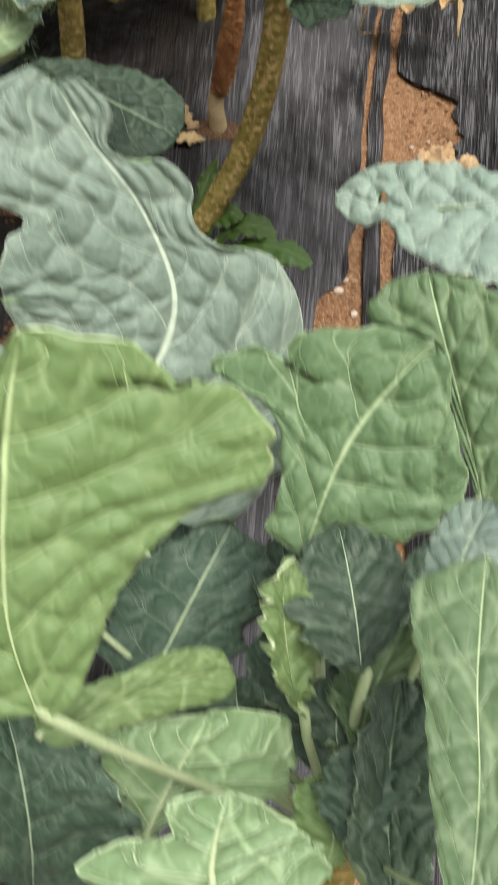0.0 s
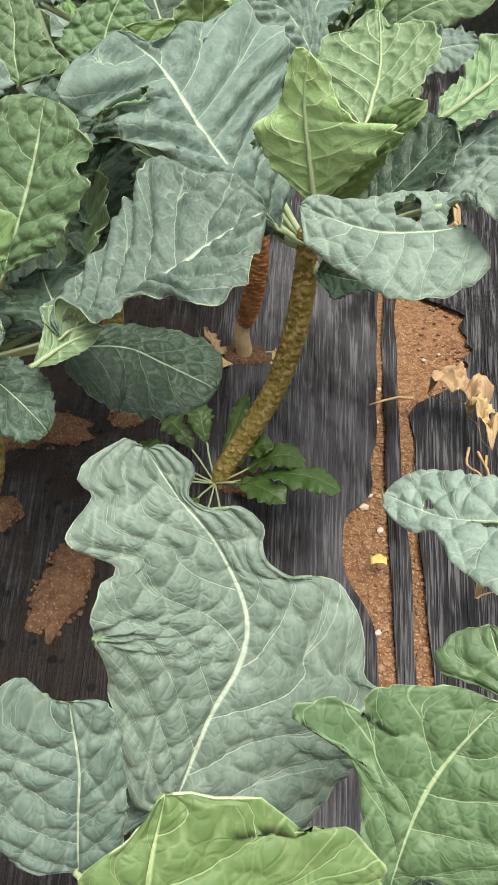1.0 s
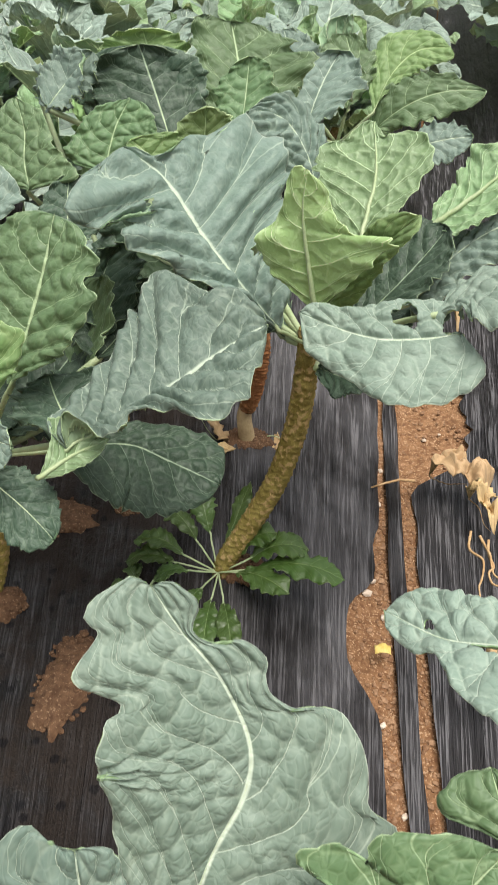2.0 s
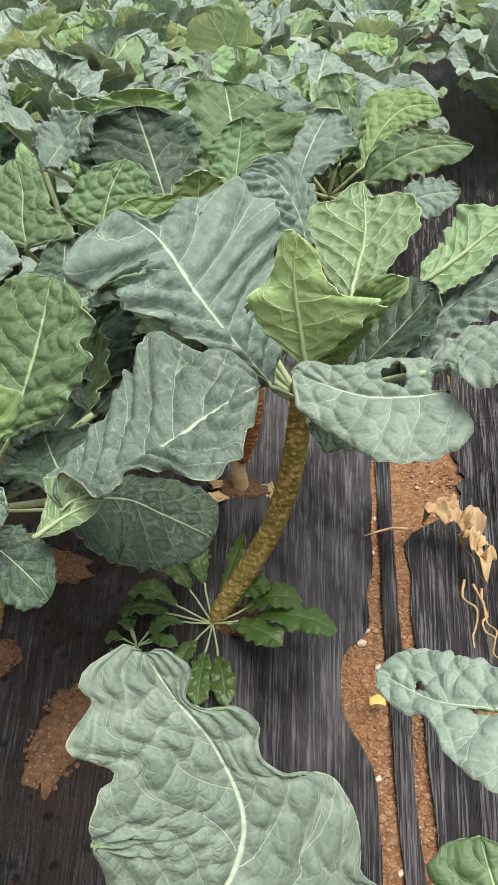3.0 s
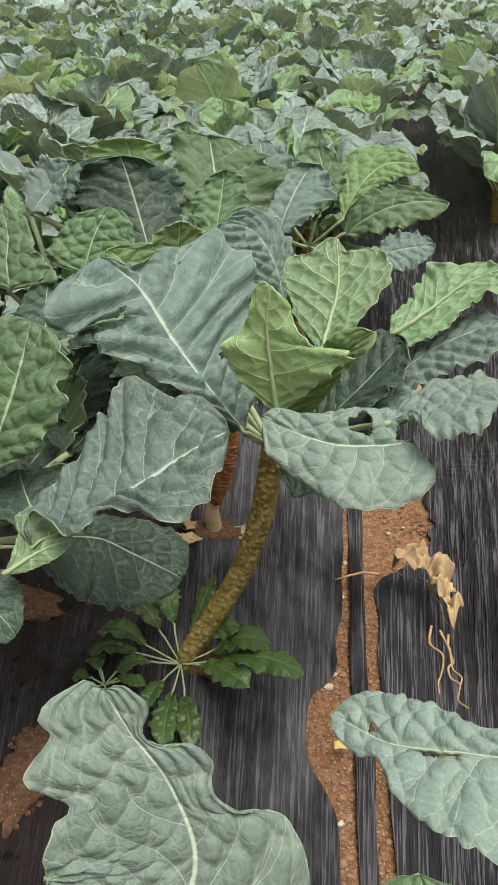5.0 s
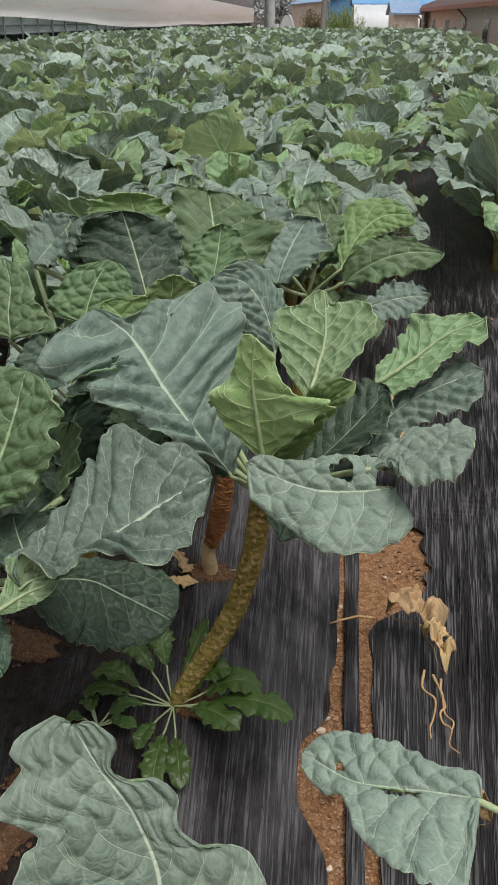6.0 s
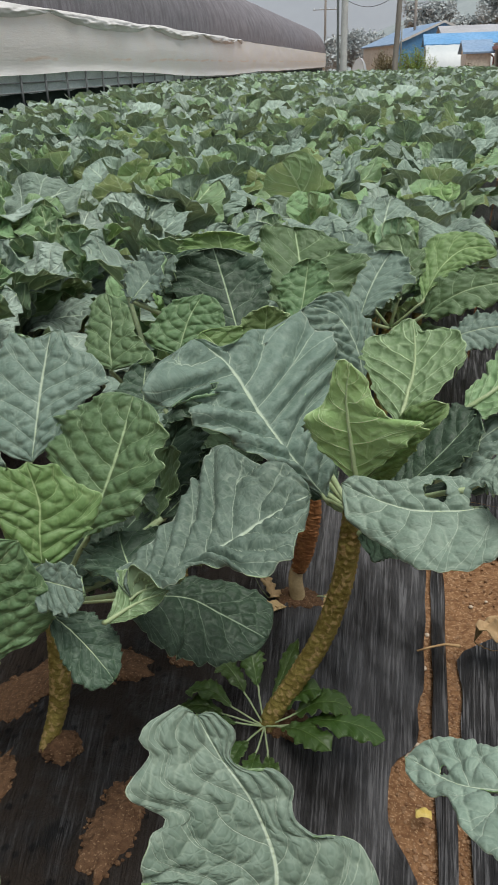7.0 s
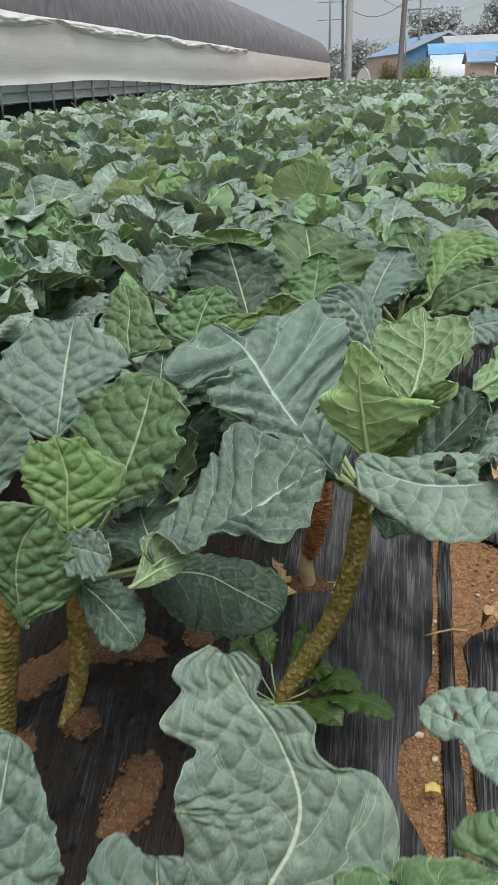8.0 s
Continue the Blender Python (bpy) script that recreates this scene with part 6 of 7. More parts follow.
for k in range(3):
    pts = [(0.268 + 0.012 * k, 1.14 - 0.01 * k, 0.045)]
    for i in range(7):
        x, y, z = pts[-1]
        pts.append((x + rng.uniform(-0.010, 0.012) - 0.001, y - rng.uniform(0.014, 0.026), 0.034 + rng.uniform(0, 0.008)))
    pts = through_points(pts, 26).tolist()
    ob = part_mesh("dry_root", raw_mesh("dry_root", *tube(pts, [0.0022 - 0.00005 * i + 0.0005 * rng.random() for i in range(len(pts))], 7), [STRAW]))
    tagged(ob, "dry tan root strand lying on black film", "root", "dry roots")
dry_leaf((0.265, 0.80, 0.085), 10, 0.09, 0.06, "crumpled brown dead leaf under a drooping kale leaf", 503)
dry_leaf((0.235, 1.80, 0.035), -20, 0.20, 0.10, "large curled orange-brown dead leaf on black film", 504, 0.09)
dry_leaf((0.30, 2.12, 0.035), 15, 0.10, 0.06, "curled orange-brown dead leaf in the furrow", 505)

bm = bmesh.new()
bmesh.ops.create_grid(bm, x_segments=6, y_segments=5, size=0.011)
for v in bm.verts:
    v.co.y *= 0.7
    v.co.z = 0.004 * noise.noise(v.co * 160) + 0.0015 * math.cos(v.co.x * 300)
bmesh.ops.solidify(bm, geom=bm.faces[:], thickness=0.0008)
ob = part("yellow_scrap", bm, YELLOW)
ob.location = (0.113, 0.892, 0.045)
tagged(ob, "small yellow leaf scrap on the soil", "leaf scrap")

# ---- beyond the field ----
def curtain_material():
    """Dusty greenhouse film: rubbed grey-white, fine level creases, a rusty tide line along the fold."""
    m, n, l, out = material("white_plastic")
    here = n.new("ShaderNodeSeparateXYZ")
    l.new(coords(n, l), here.inputs[0])
    crease = noise_node(n, l, 9, 4, coords(n, l, (1, 0.16, 2.2)), 0.6)
    rub = noise_node(n, l, 1.1, 5, coords(n, l, (1, 0.4, 1)), 0.6)
    colour = mix_node(n, l, ramp_node(n, l, rub, 0.3, 0.7), (0.66, 0.645, 0.62), (0.74, 0.73, 0.71))
    level = math_node(n, l, "MULTIPLY_ADD", noise_node(n, l, 0.35, 3, coords(n, l, (0, 1, 0))), 0.3, 0.98)
    off = math_node(n, l, "ABSOLUTE", math_node(n, l, "SUBTRACT", here.outputs[2], level))
    rust = math_node(n, l, "MULTIPLY", ramp_node(n, l, off, 0.0, 0.07, 1.0, 0.0), ramp_node(n, l, noise_node(n, l, 0.5, 3, coords(n, l, (1, 1, 6))), 0.42, 0.62))
    colour = mix_node(n, l, math_node(n, l, "MULTIPLY", rust, 0.7), colour, (0.60, 0.44, 0.31))
    colour = mix_node(n, l, math_node(n, l, "MULTIPLY", ramp_node(n, l, crease, 0.56, 0.68), 0.25), colour, (0.80, 0.79, 0.77))
    bsdf = n.new("ShaderNodeBsdfPrincipled")
    l.new(colour, bsdf.inputs["Base Color"])
    bsdf.inputs["Roughness"].default_value = 0.42
    bp = n.new("ShaderNodeBump")
    bp.inputs["Strength"].default_value = 0.7
    bp.inputs["Distance"].default_value = 0.012
    l.new(math_node(n, l, "MULTIPLY_ADD", rub, 2.5, crease), bp.inputs["Height"])
    l.new(bp.outputs[0], bsdf.inputs["Normal"])
    trans = n.new("ShaderNodeBsdfTranslucent")
    trans.inputs["Color"].default_value = (0.27, 0.262, 0.245, 1)
    both = n.new("ShaderNodeAddShader")
    l.new(bsdf.outputs[0], both.inputs[0])
    l.new(trans.outputs[0], both.inputs[1])
    l.new(both.outputs[0], out.inputs[0])
    return m


CURTAIN = curtain_material()
GATHERED = plain("gathered_film", (0.74, 0.73, 0.72), (0.84, 0.83, 0.82), 3, 0.35, 0.01, (1, 0.3, 1), mottle=0.1)
NET = plain("shade_net", (0.16, 0.152, 0.170), (0.26, 0.25, 0.275), 1.2, 0.8, 0.06, (1, 3, 1))
STEEL = plain("galvanised_steel", (0.20, 0.22, 0.22), (0.30, 0.32, 0.32), 8, 0.5, 0.001, metal=0.5)
INSIDE = plain("dark_net", (0.022, 0.045, 0.040), (0.05, 0.08, 0.07), 1.5, 0.9, 0.01)
INNER = plain("inner_film", (0.50, 0.61, 0.60), (0.64, 0.73, 0.72), 2.5, 0.5, 0.03, (1, 0.5, 1.5))
CONCRETE = plain("concrete", (0.50, 0.50, 0.50), (0.60, 0.60, 0.59), 3, 0.85, 0.004)
WOODPOLE = plain("weathered_wood", (0.22, 0.20, 0.18), (0.32, 0.29, 0.26), 4, 0.85, 0.01, (1, 1, 0.1))
BLUE = plain("blue_sheet", (0.12, 0.33, 0.62), (0.20, 0.40, 0.66), 0.6, 0.5, 0.01)
PALEBLUE = plain("pale_blue_sheet", (0.20, 0.32, 0.50), (0.28, 0.39, 0.54), 0.6, 0.5, 0.01)
GREYROOF = plain("grey_roof", (0.36, 0.37, 0.40), (0.46, 0.47, 0.50), 0.8, 0.7, 0.02)
BROWNROOF = plain("brown_shingle", (0.085, 0.056, 0.052), (0.13, 0.09, 0.083), 1.5, 0.85, 0.03)
PINK = plain("pink_render", (0.78, 0.64, 0.56), (0.84, 0.72, 0.64), 0.8, 0.85, 0.01)
CREAM = plain("cream_render", (0.74, 0.70, 0.61), (0.82, 0.78, 0.70), 0.8, 0.85, 0.01)
RED = plain("red_trim", (0.42, 0.17, 0.12), (0.50, 0.22, 0.16), 3, 0.6, 0.004)
GLASS = plain("dim_glass", (0.05, 0.055, 0.06), (0.09, 0.095, 0.10), 2, 0.15, 0.001, spec=0.6)
FRAME = plain("white_frame", (0.6, 0.6, 0.58), (0.7, 0.7, 0.68), 5, 0.5, 0.001)
BUSH = plain("shrub_leaf", (0.18, 0.27, 0.05), (0.32, 0.40, 0.10), 9, 0.6, 0.01)
DRYBUSH = plain("dry_shrub_leaf", (0.16, 0.14, 0.07), (0.27, 0.22, 0.12), 9, 0.7, 0.01)
TWIG = plain("twig", (0.14, 0.10, 0.06), (0.20, 0.15, 0.10), 12, 0.8, 0.004)
# no mist in the air: haze is mixed into these pale greys
HAZETREE = plain("haze_tinted_tree", (0.46, 0.51, 0.52), (0.53, 0.57, 0.585), 0.8, 0.9, 0.05)
HILL_NEAR = plain("haze_tinted_wood", (0.24, 0.28, 0.29), (0.30, 0.34, 0.35), 0.05, 0.95, 0.1, mottle=0.1)
HILL_FAR = plain("haze_tinted_hill", (0.29, 0.32, 0.36), (0.31, 0.34, 0.38), 0.01, 0.95, 0.02, mottle=0.04)
WIRE = plain("wire", (0.10, 0.10, 0.11), (0.14, 0.14, 0.15), 5, 0.6, 0.001)


def box_mesh(name, x0, x1, y0, y1, z0, z1, mat, bevel=0.0):
    bm = bmesh.new()
    bmesh.ops.create_cube(bm, size=1, matrix=Matrix.Translation(((x0 + x1) / 2, (y0 + y1) / 2, (z0 + z1) / 2)) @ Matrix.Diagonal((x1 - x0, y1 - y0, z1 - z0, 1)))
    if bevel:
        bmesh.ops.bevel(bm, geom=bm.edges[:], offset=bevel, segments=1, affect="EDGES")
    me = bpy.data.meshes.new(name)
    bm.to_mesh(me)
    bm.free()
    me.materials.append(mat)
    return me


def greenhouse():
    """A long tunnel greenhouse: roll-up curtain on posts, dark shade net over the arch."""
    X, eave, hem, r = -8.5, 2.43, 0.92, 3.5
    y0, y1 = 9.0, 136.0
    g = thing("greenhouse", (X, y0, 0.2), "long arched greenhouse with dark shade net and white side curtain", "greenhouse")
    ys = [y0 + (y1 - y0) * i / 180 for i in range(181)]
    verts, faces = [], []
    rows = 12
    for y in ys:
        low = hem + 0.10 * math.exp(-((y - 24) / 7) ** 2) - 0.28 * smooth_box(y, 38, 400, 14) + 0.05 * noise.noise((y * 0.21, 0, 0)) + 0.10 * noise.noise((y * 0.07, 5, 0))
        high = eave + 0.05 * noise.noise((y * 0.3, 9, 0))
        for k in range(rows + 1):
            f = k / rows
            verts.append((0.05 * math.sin(math.pi * f) + 0.03 * noise.noise((y * 0.5, f * 3, 2)) + (0.05 if k == 0 else 0), y - y0, low + (high - low) * f - 0.2))
    w = rows + 1
    faces = [(j * w + k, j * w + k + 1, (j + 1) * w + k + 1, (j + 1) * w + k) for j in range(180) for k in range(rows)]
    part_mesh("side_curtain", raw_mesh("side_curtain", verts, faces, [CURTAIN]), g, "white translucent plastic side curtain, sagging")
    verts, folds, fine = [], 10, [y0 + 46 * (i / 420) ** 1.2 for i in range(421)]
    for y in fine:
        swag = 0.07 + 0.30 * abs(math.sin((y - 12.9) * 0.31)) ** 0.7 + 0.05 * noise.noise((y * 0.9, 3, 0))
        high = eave + 0.07 + 0.05 * noise.noise((y * 0.3, 9, 0))
        for k in range(folds + 1):
            f = k / folds
            crest = abs(noise.noise((y * 0.55 + f * 1.3, f * 4.5, 4))) + 0.6 * abs(noise.noise((y * 1.2 + f * 3, f * 5, 8)))
            verts.append((0.05 + 0.10 * math.sin(math.pi * f) * (0.3 + 1.7 * crest), y - y0, high - swag * f - 0.2))
    w = folds + 1
    faces = [(j * w + k, (j + 1) * w + k, (j + 1) * w + k + 1, j * w + k + 1) for j in range(420) for k in range(folds)]
    part_mesh("gathered_film", raw_mesh("gathered_film", verts, faces, [GATHERED]), g, "spare white film gathered in folds under the eave")
    verts, faces, arc = [], [], 22
    for j, y in enumerate(ys):
        sag = 0.09 * (1 if j % 2 else 0)
        for k in range(arc + 1):
            a = math.pi * k / arc
            rr = r - sag + 0.03 * noise.noise((y * 0.8, a * 4, 7))
            verts.append((-r + r * 0 + rr * math.cos(a) + 0.02, y - y0, eave - 0.2 + rr * math.sin(a) + 0.02))
    w = arc + 1
    faces = [(j * w + k, j * w + k + 1, (j + 1) * w + k + 1, (j + 1) * w + k) for j in range(180) for k in range(arc)]
    part_mesh("shade_net", raw_mesh("shade_net", verts, faces, [NET]), g, "dark grey shade net, ribbed over the hoops")
    part_mesh("far_wall", box_mesh("far_wall", -2 * r, -0.05, y1 - y0 - 0.1, y1 - y0, -0.2, eave, CURTAIN), g)
    part_mesh("inner_net", box_mesh("inner_net", -0.50, -0.45, 0, y1 - y0, -0.2, 0.62, INSIDE), g, "dark green net inside")
    verts = []
    for y in ys:
        foot = 0.36 + 0.05 * noise.noise((y * 0.8, 1, 0)) + 0.04 * noise.noise((y * 2.7, 4, 0))
        for k in range(7):
            f = k / 6
            verts.append((-0.12 - 0.05 * noise.noise((y * 1.3, f * 3, 5)) * (1 - f), y - y0, foot + (1.1 - foot) * f))
    faces = [(j * 7 + k, (j + 1) * 7 + k, (j + 1) * 7 + k + 1, j * 7 + k + 1) for j in range(180) for k in range(6)]
    part_mesh("inner_film", raw_mesh("inner_film", verts, faces, [INNER]), g, "pale green film inside, torn along its foot")
    for z in (0.60, 0.38):
        part_mesh("rail", raw_mesh("rail", *tube([(-0.055, 0, z), (-0.055, y1 - y0, z)], [0.018, 0.018], 6), [STEEL]), g)
    post = raw_mesh("post", *tube([(0, 0, -0.3), (0, 0, 1.0)], [0.03, 0.03], 8), [STEEL])
    for k in range(75):
        ob = part_mesh("post", post, g)
        ob.location = (-0.03, 0.5 + 1.62 * k, 0)


greenhouse()


def pole(name, foot, top, r0, r1, mat, label, arms=()):
    """A utility pole; arms: (height, half length) of its crossarms."""
    t = thing(name, foot, label, "utility pole", "utility poles")
    d = Vector(top) - Vector(foot)
    part_mesh("shaft", raw_mesh("shaft", *tube([(0, 0, -2.5), (0, 0, 0), tuple(d * 0.5), tuple(d)], [r0, r0, (r0 + r1) / 2, r1], 14), [mat]), t)
    for z, half in arms:
        arm = part_mesh("crossarm", box_mesh("crossarm", -half, half, -0.05, 0.05, z - 0.05, z + 0.05, mat, 0.01), t)
        for x in (-half * 0.9, -half * 0.35, half * 0.35, half * 0.9):
            part_mesh("insulator", raw_mesh("insulator", *tube([(x, 0, z + 0.05), (x, 0, z + 0.1), (x, 0, z + 0.24)], [0.05, 0.07, 0.03], 8), [FRAME]), arm)
    return t


pole("utility_pole", (-1.72, 40, 0.3), (-1.60, 40, 8.5), 0.15, 0.13, CONCRETE, "pale grey concrete utility pole beyond the field", ((8.0, 0.9),))
pole("utility_pole", (-1.97, 40.5, 0.3), (-2.02, 40.5, 7.5), 0.055, 0.05, STEEL, "thin grey steel pole beside a concrete pole")
pole("utility_pole", (0.47, 40, 0.3), (0.80, 40, 8.0), 0.125, 0.10, WOODPOLE, "weathered leaning utility pole in front of a shrub", ((7.4, 0.8),))
pole("utility_pole", (2.75, 90, 0), (2.85, 90, 7.3), 0.14, 0.12, WOODPOLE, "distant utility pole with two crossarms", ((6.3, 1.1), (5.4, 0.6)))
pole("utility_pole", (-9.5, 150, 0), (-9.4, 150, 12.5), 0.2, 0.16, WOODPOLE, "distant misty utility pole with crossarms", ((11.4, 1.9), (8.9, 1.9)))
pole("utility_pole", (1.05, 60, 0), (1.07, 60, 3.1), 0.05, 0.05, STEEL, "short thin pole by the sheds")
for a, b in (((-1.6, 40, 5.2), (2.85, 90, 7.0)), ((-1.6, 40, 4.6), (2.85, 90, 6.4)), ((-1.6, 40, 5.0), (-9.4, 150, 11.5)), ((-1.9, 40.5, 3.6), (0.7, 40, 3.7)), ((0.78, 40, 7.4), (2.85, 90, 6.6))):
    pts = [tuple(Vector(a).lerp(Vector(b), k / 12) - Vector((0, 0, 0.5 * math.sin(math.pi * k / 12)))) for k in range(13)]
    tagged(part_mesh("power_line", raw_mesh("power_line", *tube(pts, [0.014] * 13, 5), [WIRE])), "thin dark power line strung between utility poles", "power line", "power lines")


def gable_house(name, x0, x1, y0, y1, z0, eave, ridge, wall, roof, label, category, windows=(), trim=None, over=0.4, along="y", turn=0.0, front=None):
    """A small building with a pitched roof, turned about its middle; front: cladding of its near gable, with white verges; windows: (x, z0, z1, width) on its near wall, or ("side", y, ...) on its left wall."""
    t = thing(name, ((x0 + x1) / 2, (y0 + y1) / 2, z0), label, category)
    o = Vector(t.location)
    rel = lambda *p: tuple(Vector(p) - o)
    if along == "y":
        xm = (x0 + x1) / 2
        base = [(x0, z0), (x1, z0), (x1, eave), (xm, ridge), (x0, eave)]
        verts = [rel(x, y, z) for y in (y0, y1) for x, z in base]
        tops = [[(x0 - over, y0 - over, eave - over * 0.4), (xm, y0 - over, ridge + 0.04), (xm, y1 + over, ridge + 0.04), (x0 - over, y1 + over, eave - over * 0.4)],
                [(xm, y0 - over, ridge + 0.04), (x1 + over, y0 - over, eave - over * 0.4), (x1 + over, y1 + over, eave - over * 0.4), (xm, y1 + over, ridge + 0.04)]]
    else:
        ym = (y0 + y1) / 2
        base = [(y0, z0), (y1, z0), (y1, eave), (ym, ridge), (y0, eave)]
        verts = [rel(x, y, z) for x in (x0, x1) for y, z in base]
        tops = [[(x0 - over, y0 - over, eave - over * 0.4), (x1 + over, y0 - over, eave - over * 0.4), (x1 + over, ym, ridge + 0.04), (x0 - over, ym, ridge + 0.04)],
                [(x0 - over, ym, ridge + 0.04), (x1 + over, ym, ridge + 0.04), (x1 + over, y1 + over, eave - over * 0.4), (x0 - over, y1 + over, eave - over * 0.4)]]
    faces = [(0, 1, 2, 3, 4), (9, 8, 7, 6, 5)] + [(k, (k + 1) % 5, (k + 1) % 5 + 5, k + 5) for k in range(5)]
    part_mesh("wall", raw_mesh("wall", verts, faces, [wall], smooth=False), t)
    for top in tops:
        q = [Vector(p) - o for p in top]
        vs = [tuple(p) for p in q] + [tuple(p + Vector((0, 0, 0.1))) for p in q]
        part_mesh("roof", raw_mesh("roof", vs, [(3, 2, 1, 0), (4, 5, 6, 7)] + [(k, (k + 1) % 4, (k + 1) % 4 + 4, k + 4) for k in range(4)], [roof], smooth=False), t)
    if trim:
        part_mesh("gutter", box_mesh("gutter", x0 - over - 0.06 - o.x, x0 - over + 0.06 - o.x, y0 - over - o.y, y1 + over - o.y, eave - over * 0.4 - 0.08 - o.z, eave - over * 0.4 + 0.1 - o.z, trim), t, "red-brown gutter")
        for y in (y0 + 0.1, (y0 + y1) / 2, y1 - 0.2):
            part_mesh("downpipe", raw_mesh("downpipe", *tube([(x0 - over - o.x, y - o.y, eave - over * 0.4 - o.z), (x0 - 0.06 - o.x, y - o.y, eave - 0.7 - o.z), (x0 - 0.06 - o.x, y - o.y, 0)], [0.05] * 3, 7), [trim]), t, "red-brown downpipe")
    if front:
        face = [rel(x, y, z) for y in (y0 - 0.06, y0 - 0.01) for x, z in base]
        part_mesh("gable_cladding", raw_mesh("gable_cladding", face, [(0, 1, 2, 3, 4), (9, 8, 7, 6, 5)] + [(k, (k + 1) % 5, (k + 1) % 5 + 5, k + 5) for k in range(5)], [front], smooth=False), t, "bright blue sheet cladding")
        for xa in (x0 - over, x1 + over):
            ends = [(xa, eave - over * 0.4), (xm, ridge + 0.04)]
            strip = [rel(x, y, z + dz) for y in (y0 - over - 0.05, y0 - over - 0.01) for x, z in ends for dz in (-0.06, 0.14)]
            part_mesh("verge", raw_mesh("verge", strip, [(0, 1, 3, 2), (4, 6, 7, 5), (0, 2, 6, 4), (1, 5, 7, 3), (0, 4, 5, 1), (2, 3, 7, 6)], [FRAME], smooth=False), t, "white verge board")
    t.rotation_euler.z = turn
    for side, c, wz0, wz1, wd in windows:
        if side == "left":
            win = part_mesh("window", box_mesh("window", x0 - 0.05 - o.x, x0 + 0.02 - o.x, c - wd / 2 - o.y, c + wd / 2 - o.y, wz0 - o.z, wz1 - o.z, FRAME, 0.01), t)
            for k in (-1, 1):
                part_mesh("pane", box_mesh("pane", x0 - 0.065 - o.x, x0 - 0.045 - o.x, c + k * wd / 4 - wd * 0.2 - o.y, c + k * wd / 4 + wd * 0.2 - o.y, wz0 + 0.06 - o.z, wz1 - 0.06 - o.z, GLASS), win)
        else:
            win = part_mesh("window", box_mesh("window", c - wd / 2 - o.x, c + wd / 2 - o.x, y0 - 0.05 - o.y, y0 + 0.02 - o.y, wz0 - o.z, wz1 - o.z, FRAME, 0.01), t)
            for k in (-1, 1):
                part_mesh("pane", box_mesh("pane", c + k * wd / 4 - wd * 0.2 - o.x, c + k * wd / 4 + wd * 0.2 - o.x, y0 - 0.065 - o.y, y0 - 0.045 - o.y, wz0 + 0.06 - o.z, wz1 - 0.06 - o.z, GLASS), win)
    return t


gable_house("farmhouse", 7.0, 15.5, 25.0, 61, -1.4, 1.78, 3.3, PINK, BROWNROOF, "low pink rendered farmhouse with a brown pitched roof", "house",
            [("left", y, -0.15, 1.1, 1.2) for y in (29, 33.5, 38, 43.5, 49, 54.5)], RED, 0.55)
gable_house("blue_roof_shed", -0.6, 7.44, 84.6, 102.6, -1.4, 2.50, 4.05, CREAM, PALEBLUE, "farm shed with a pale blue roof and bright blue gable", "shed", (), None, 0.3, "y", 0.19, BLUE)
gable_house("long_shed", 4.4, 15.5, 70.6, 81.5, -1.4, 2.62, 3.35, CREAM, GREYROOF, "long farm shed with a faded grey roof", "shed", (), None, 0.2, "x")
gable_house("lean_shed", 2.95, 15.5, 66.2, 70.2, -1.4, 2.02, 2.62, CREAM, BLUE, "low shed roofed with bright blue sheets behind a plastic tunnel", "shed", (), None, 0.2, "x")
gable_house("cream_shed", 4.85, 6.3, 56.5, 60.2, -1.4, 1.38, 1.95, CREAM, PALEBLUE, "small cream shed with a pale blue roof", "shed", [("near", 5.6, -0.3, 0.6, 0.7)], None, 0.2, "x")
gable_house("far_house", 17.5, 24.5, 120, 128, -1.4, 5.3, 6.6, CREAM, BLUE, "distant house with a blue roof on the slope", "house", [("near", 19.5, 3.3, 4.6, 1.6), ("near", 22, 3.3, 4.6, 1.6)], None, 0.5, "x")


def tunnel(name, x, y0, y1, r, tall, z, label, mat, turn=0.0):
    t = thing(name, (x, y0, z), label, "greenhouse")
    t.rotation_euler.z = turn
    verts, faces = [], []
    n, arc = 12, 16
    for j in range(n + 1):
        for k in range(arc + 1):
            a = math.pi * k / arc
            verts.append((r * math.cos(a), (y1 - y0) * j / n, tall * math.sin(a) - 0.02 * (j % 2)))
    w = arc + 1
    faces = [(j * w + k, j * w + k + 1, (j + 1) * w + k + 1, (j + 1) * w + k) for j in range(n) for k in range(arc)]
    part_mesh("cover", raw_mesh("cover", verts, faces, [mat]), t)
    part_mesh("end_wall", raw_mesh("end_wall", [(r * 0.98 * math.cos(math.pi * k / arc), 0.02, tall * 0.98 * math.sin(math.pi * k / arc)) for k in range(arc + 1)] , [tuple(range(arc + 1))], [mat], smooth=False), t)


TUNNEL = plain("tunnel_film", (0.52, 0.57, 0.59), (0.60, 0.645, 0.66), 0.6, 0.4, 0.02, mottle=0.08)
tunnel("plastic_tunnel", 2.75, 63.6, 69.0, 1.9, 3.35, -1.4, "white plastic tunnel greenhouse by the sheds", TUNNEL, -math.pi / 2)
tunnel("plastic_tunnel", -1.62, 60, 66, 0.62, 2.75, -1.4, "small round-topped white tunnel with a tan end", TUNNEL)


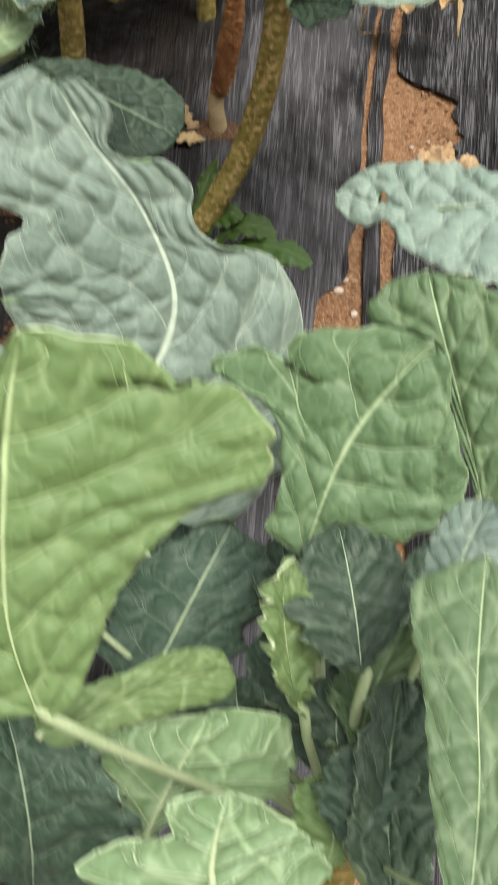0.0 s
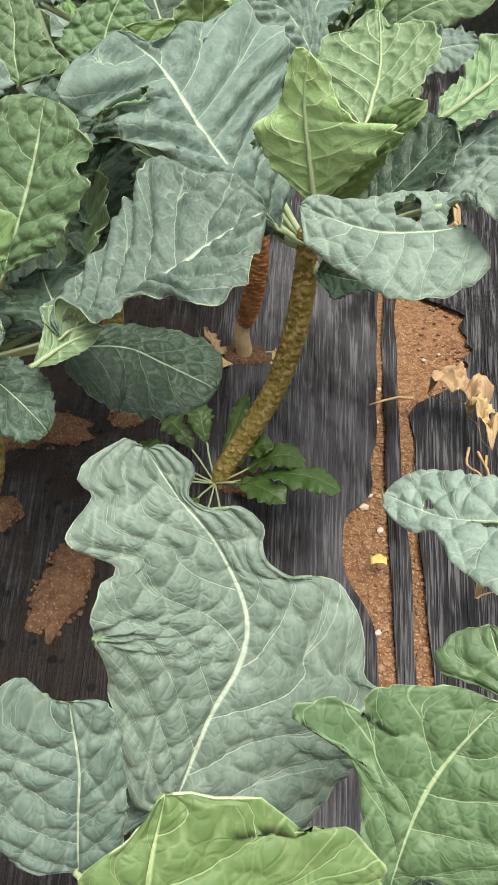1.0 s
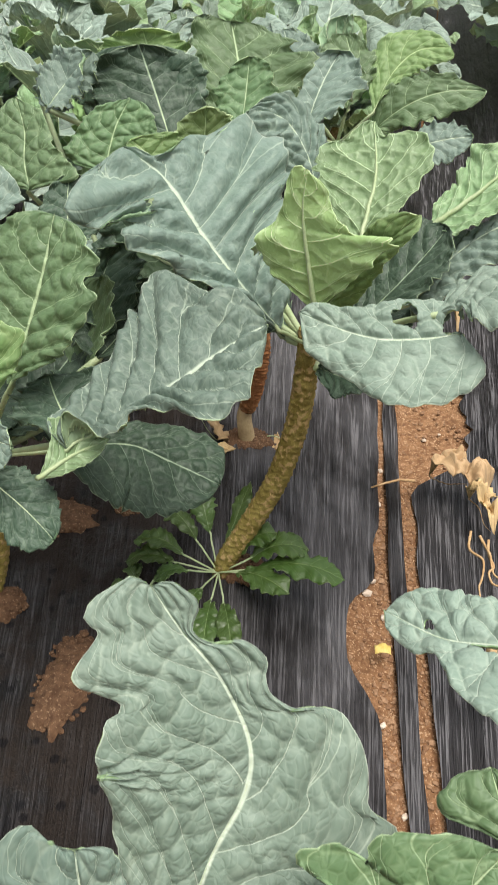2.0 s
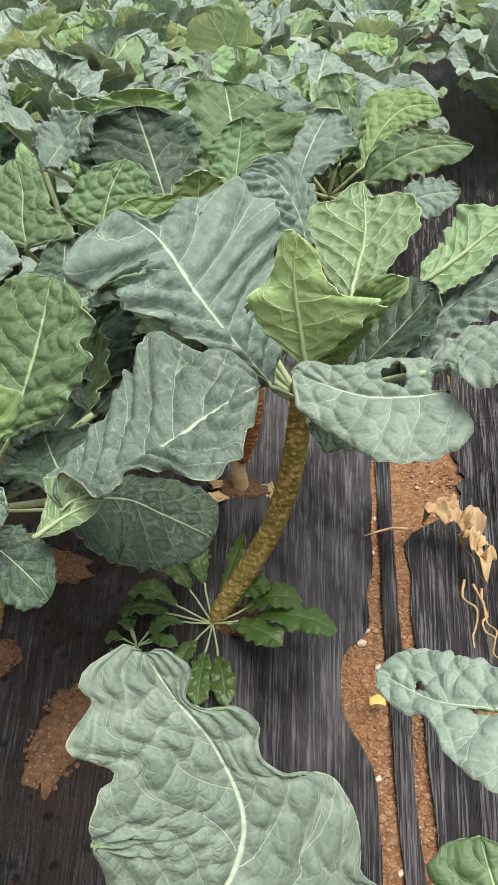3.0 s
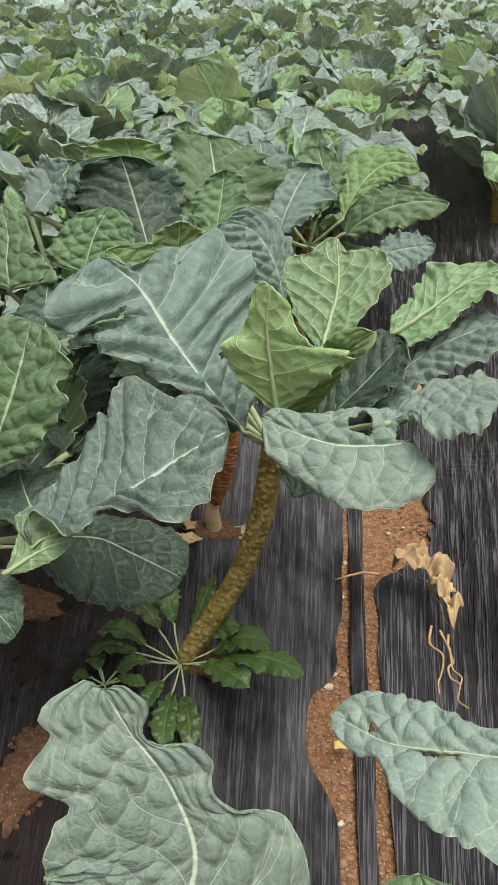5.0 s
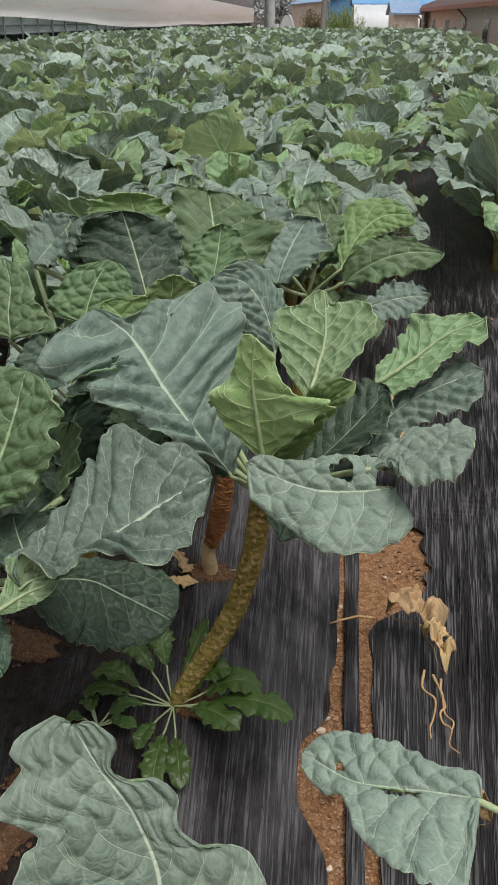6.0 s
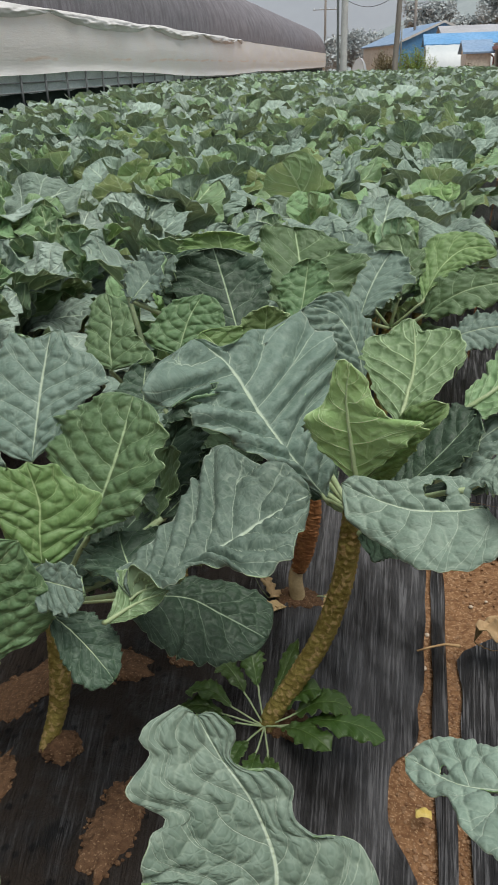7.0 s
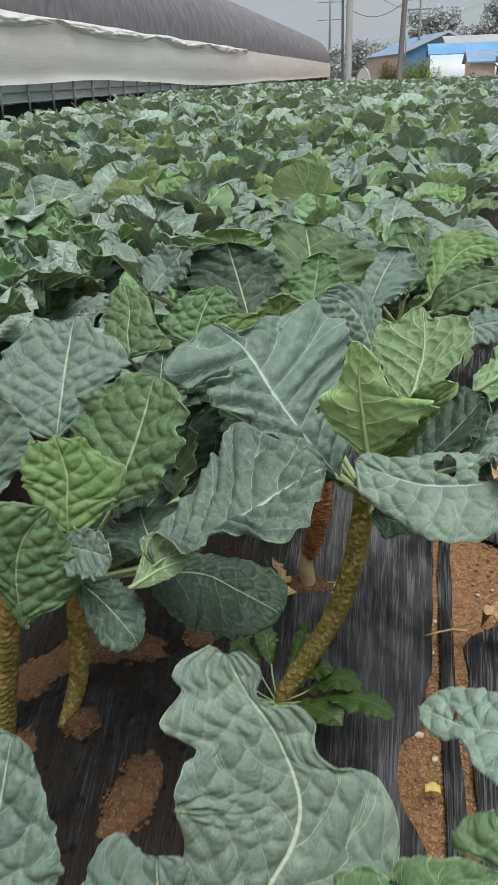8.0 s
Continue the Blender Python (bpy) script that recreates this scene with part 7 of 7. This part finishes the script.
def shrub(at, rx, ry, high, count, mat, label, seed):
    """A bushy shrub: twigs from the foot and many small leaves in upright sprays."""
    rng = random.Random(seed)
    t = thing("shrub", at, label, "shrub", "shrubs at the field's end")
    verts, faces, lv, lf = [], [], [], []
    for k in range(46):
        a, f = rng.uniform(0, 6.283), math.sqrt(rng.random())
        tip = Vector((rx * f * math.cos(a), ry * f * math.sin(a), high * (1 - 0.5 * f * f) * rng.uniform(0.7, 1.12)))
        foot = Vector((tip.x * 0.15, tip.y * 0.15, -0.3))
        vs, fs = tube([foot, foot.lerp(tip, 0.5) + Vector((0, 0, 0.08)), tip], [0.02, 0.013, 0.004], 5)
        n = len(verts)
        verts += vs
        faces += [tuple(n + i for i in q) for q in fs]
        for _ in range(count):
            w = rng.uniform(0.25, 1.03)
            p = foot.lerp(tip, w) + Vector((rng.gauss(0, 0.07), rng.gauss(0, 0.07), rng.gauss(0, 0.07)))
            d = Vector((rng.gauss(0, 1), rng.gauss(0, 1), rng.uniform(0.2, 1.6))).normalized()
            s = d.cross(Vector((rng.gauss(0, 1), rng.gauss(0, 1), rng.gauss(0, 1)))).normalized()
            ln, wd = rng.uniform(0.05, 0.1), rng.uniform(0.012, 0.022)
            n2 = len(lv)
            lv += [tuple(p), tuple(p + d * ln * 0.5 + s * wd), tuple(p + d * ln), tuple(p + d * ln * 0.5 - s * wd)]
            lf.append((n2, n2 + 1, n2 + 2, n2 + 3))
    part_mesh("branching", raw_mesh("branching", verts, faces, [TWIG]), t)
    part_mesh("foliage", raw_mesh("foliage", lv, lf, [mat], smooth=False), t)


shrub((1.42, 42, 0.35), 0.95, 0.8, 1.25, 90, BUSH, "rounded yellow-green shrub at the end of the field", 1)
shrub((0.05, 43, 0.35), 0.55, 0.6, 1.15, 60, DRYBUSH, "brownish half-dry shrub behind a pole", 2)
shrub((4.6, 50, -0.3), 0.7, 0.6, 1.1, 50, DRYBUSH, "low brownish shrub beside the sheds", 3)


def tree(at, high, rad, seed, mat, label):
    rng = random.Random(seed)
    t = thing("tree", at, label, "tree", "distant trees")
    verts, faces = tube([(0, 0, -1), (0.05 * rad, 0, high * 0.4), (0, 0.05 * rad, high * 0.9)], [rad * 0.09, rad * 0.06, rad * 0.015], 8)
    lv, lf = [], []
    for k in range(26):
        z = high * rng.uniform(0.3, 1.0)
        reach = rad * (1.15 - 0.9 * abs(z / high - 0.5)) * rng.uniform(0.5, 1)
        a = rng.uniform(0, 6.283)
        tip = Vector((reach * math.cos(a), reach * math.sin(a), z + reach * 0.3))
        vs, fs = tube([(0, 0, z * 0.8), tuple(tip * 0.5 + Vector((0, 0, z * 0.4))), tuple(tip)], [rad * 0.03, rad * 0.02, rad * 0.006], 5)
        n = len(verts)
        verts += vs
        faces += [tuple(n + i for i in q) for q in fs]
        for _ in range(150):
            p = tip + Vector((rng.gauss(0, rad * 0.2), rng.gauss(0, rad * 0.2), rng.gauss(0, rad * 0.17)))
            d = Vector((rng.gauss(0, 1), rng.gauss(0, 1), rng.gauss(0, 1))).normalized()
            s = d.cross(Vector((rng.gauss(0, 1), rng.gauss(0, 1), rng.gauss(0, 1)))).normalized()
            ln = rad * rng.uniform(0.12, 0.21)
            n2 = len(lv)
            lv += [tuple(p), tuple(p + d * ln * 0.5 + s * ln * 0.4), tuple(p + d * ln), tuple(p + d * ln * 0.5 - s * ln * 0.4)]
            lf.append((n2, n2 + 1, n2 + 2, n2 + 3))
    part_mesh("trunk", raw_mesh("trunk", verts, faces, [HAZETREE]), t)
    part_mesh("crown", raw_mesh("crown", lv, lf, [mat], smooth=False), t)


# distant trees, bark and leaves both tinted with haze
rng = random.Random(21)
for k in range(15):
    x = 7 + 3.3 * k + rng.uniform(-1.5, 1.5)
    tree((x, 165 + rng.uniform(-8, 8), -1.4), rng.uniform(8, 12.5), rng.uniform(2.2, 3.4), 30 + k, HAZETREE, "tree on the slope behind the sheds, mist tinted into its grey-green")
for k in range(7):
    tree((-9 + 1.9 * k, 150 + rng.uniform(-5, 5), -1.4), rng.uniform(5, 7), rng.uniform(1.6, 2.4), 60 + k, HAZETREE, "tree behind the greenhouse, mist tinted into its grey-green")


def hill(name, y, base, peaks, mat, label, rough):
    """A wooded ridge, its crest a sum of broad swells."""
    verts, faces, n = [], [], 160
    for j, (dy, f) in enumerate(((0, 0.0), (40, 0.45), (90, 0.8), (150, 1.0), (300, 0.7))):
        for i in range(n + 1):
            x = (i / n - 0.5) * y * 3.2
            z = base + sum(h * math.exp(-((x - c) / w) ** 2) for c, w, h in peaks) + rough * noise.noise((x * 0.02, 3, y)) + 0.35 * rough * noise.noise((x * 0.11, 6, y))
            verts.append((x, y + dy * y / 500, -2 + z * f + 0.2 * rough * noise.noise((x * 0.2, j * 2.0, y)) * f))
    w = n + 1
    faces = [(j * w + i, j * w + i + 1, (j + 1) * w + i + 1, (j + 1) * w + i) for j in range(4) for i in range(n)]
    tagged(part_mesh(name, raw_mesh(name, verts, faces, [mat])), label, "hill", kind="structure")


# ridges that get their mist from their colour alone
hill("backdrop_near", 320, 8, ((75, 60, 30), (-60, 80, 4)), HILL_NEAR, "wooded slope behind the farm, mist put into its grey", 4)
hill("backdrop_far", 900, 120, ((-250, 300, 60), (300, 350, 90)), HILL_FAR, "far hill, mist put into its pale colour", 14)
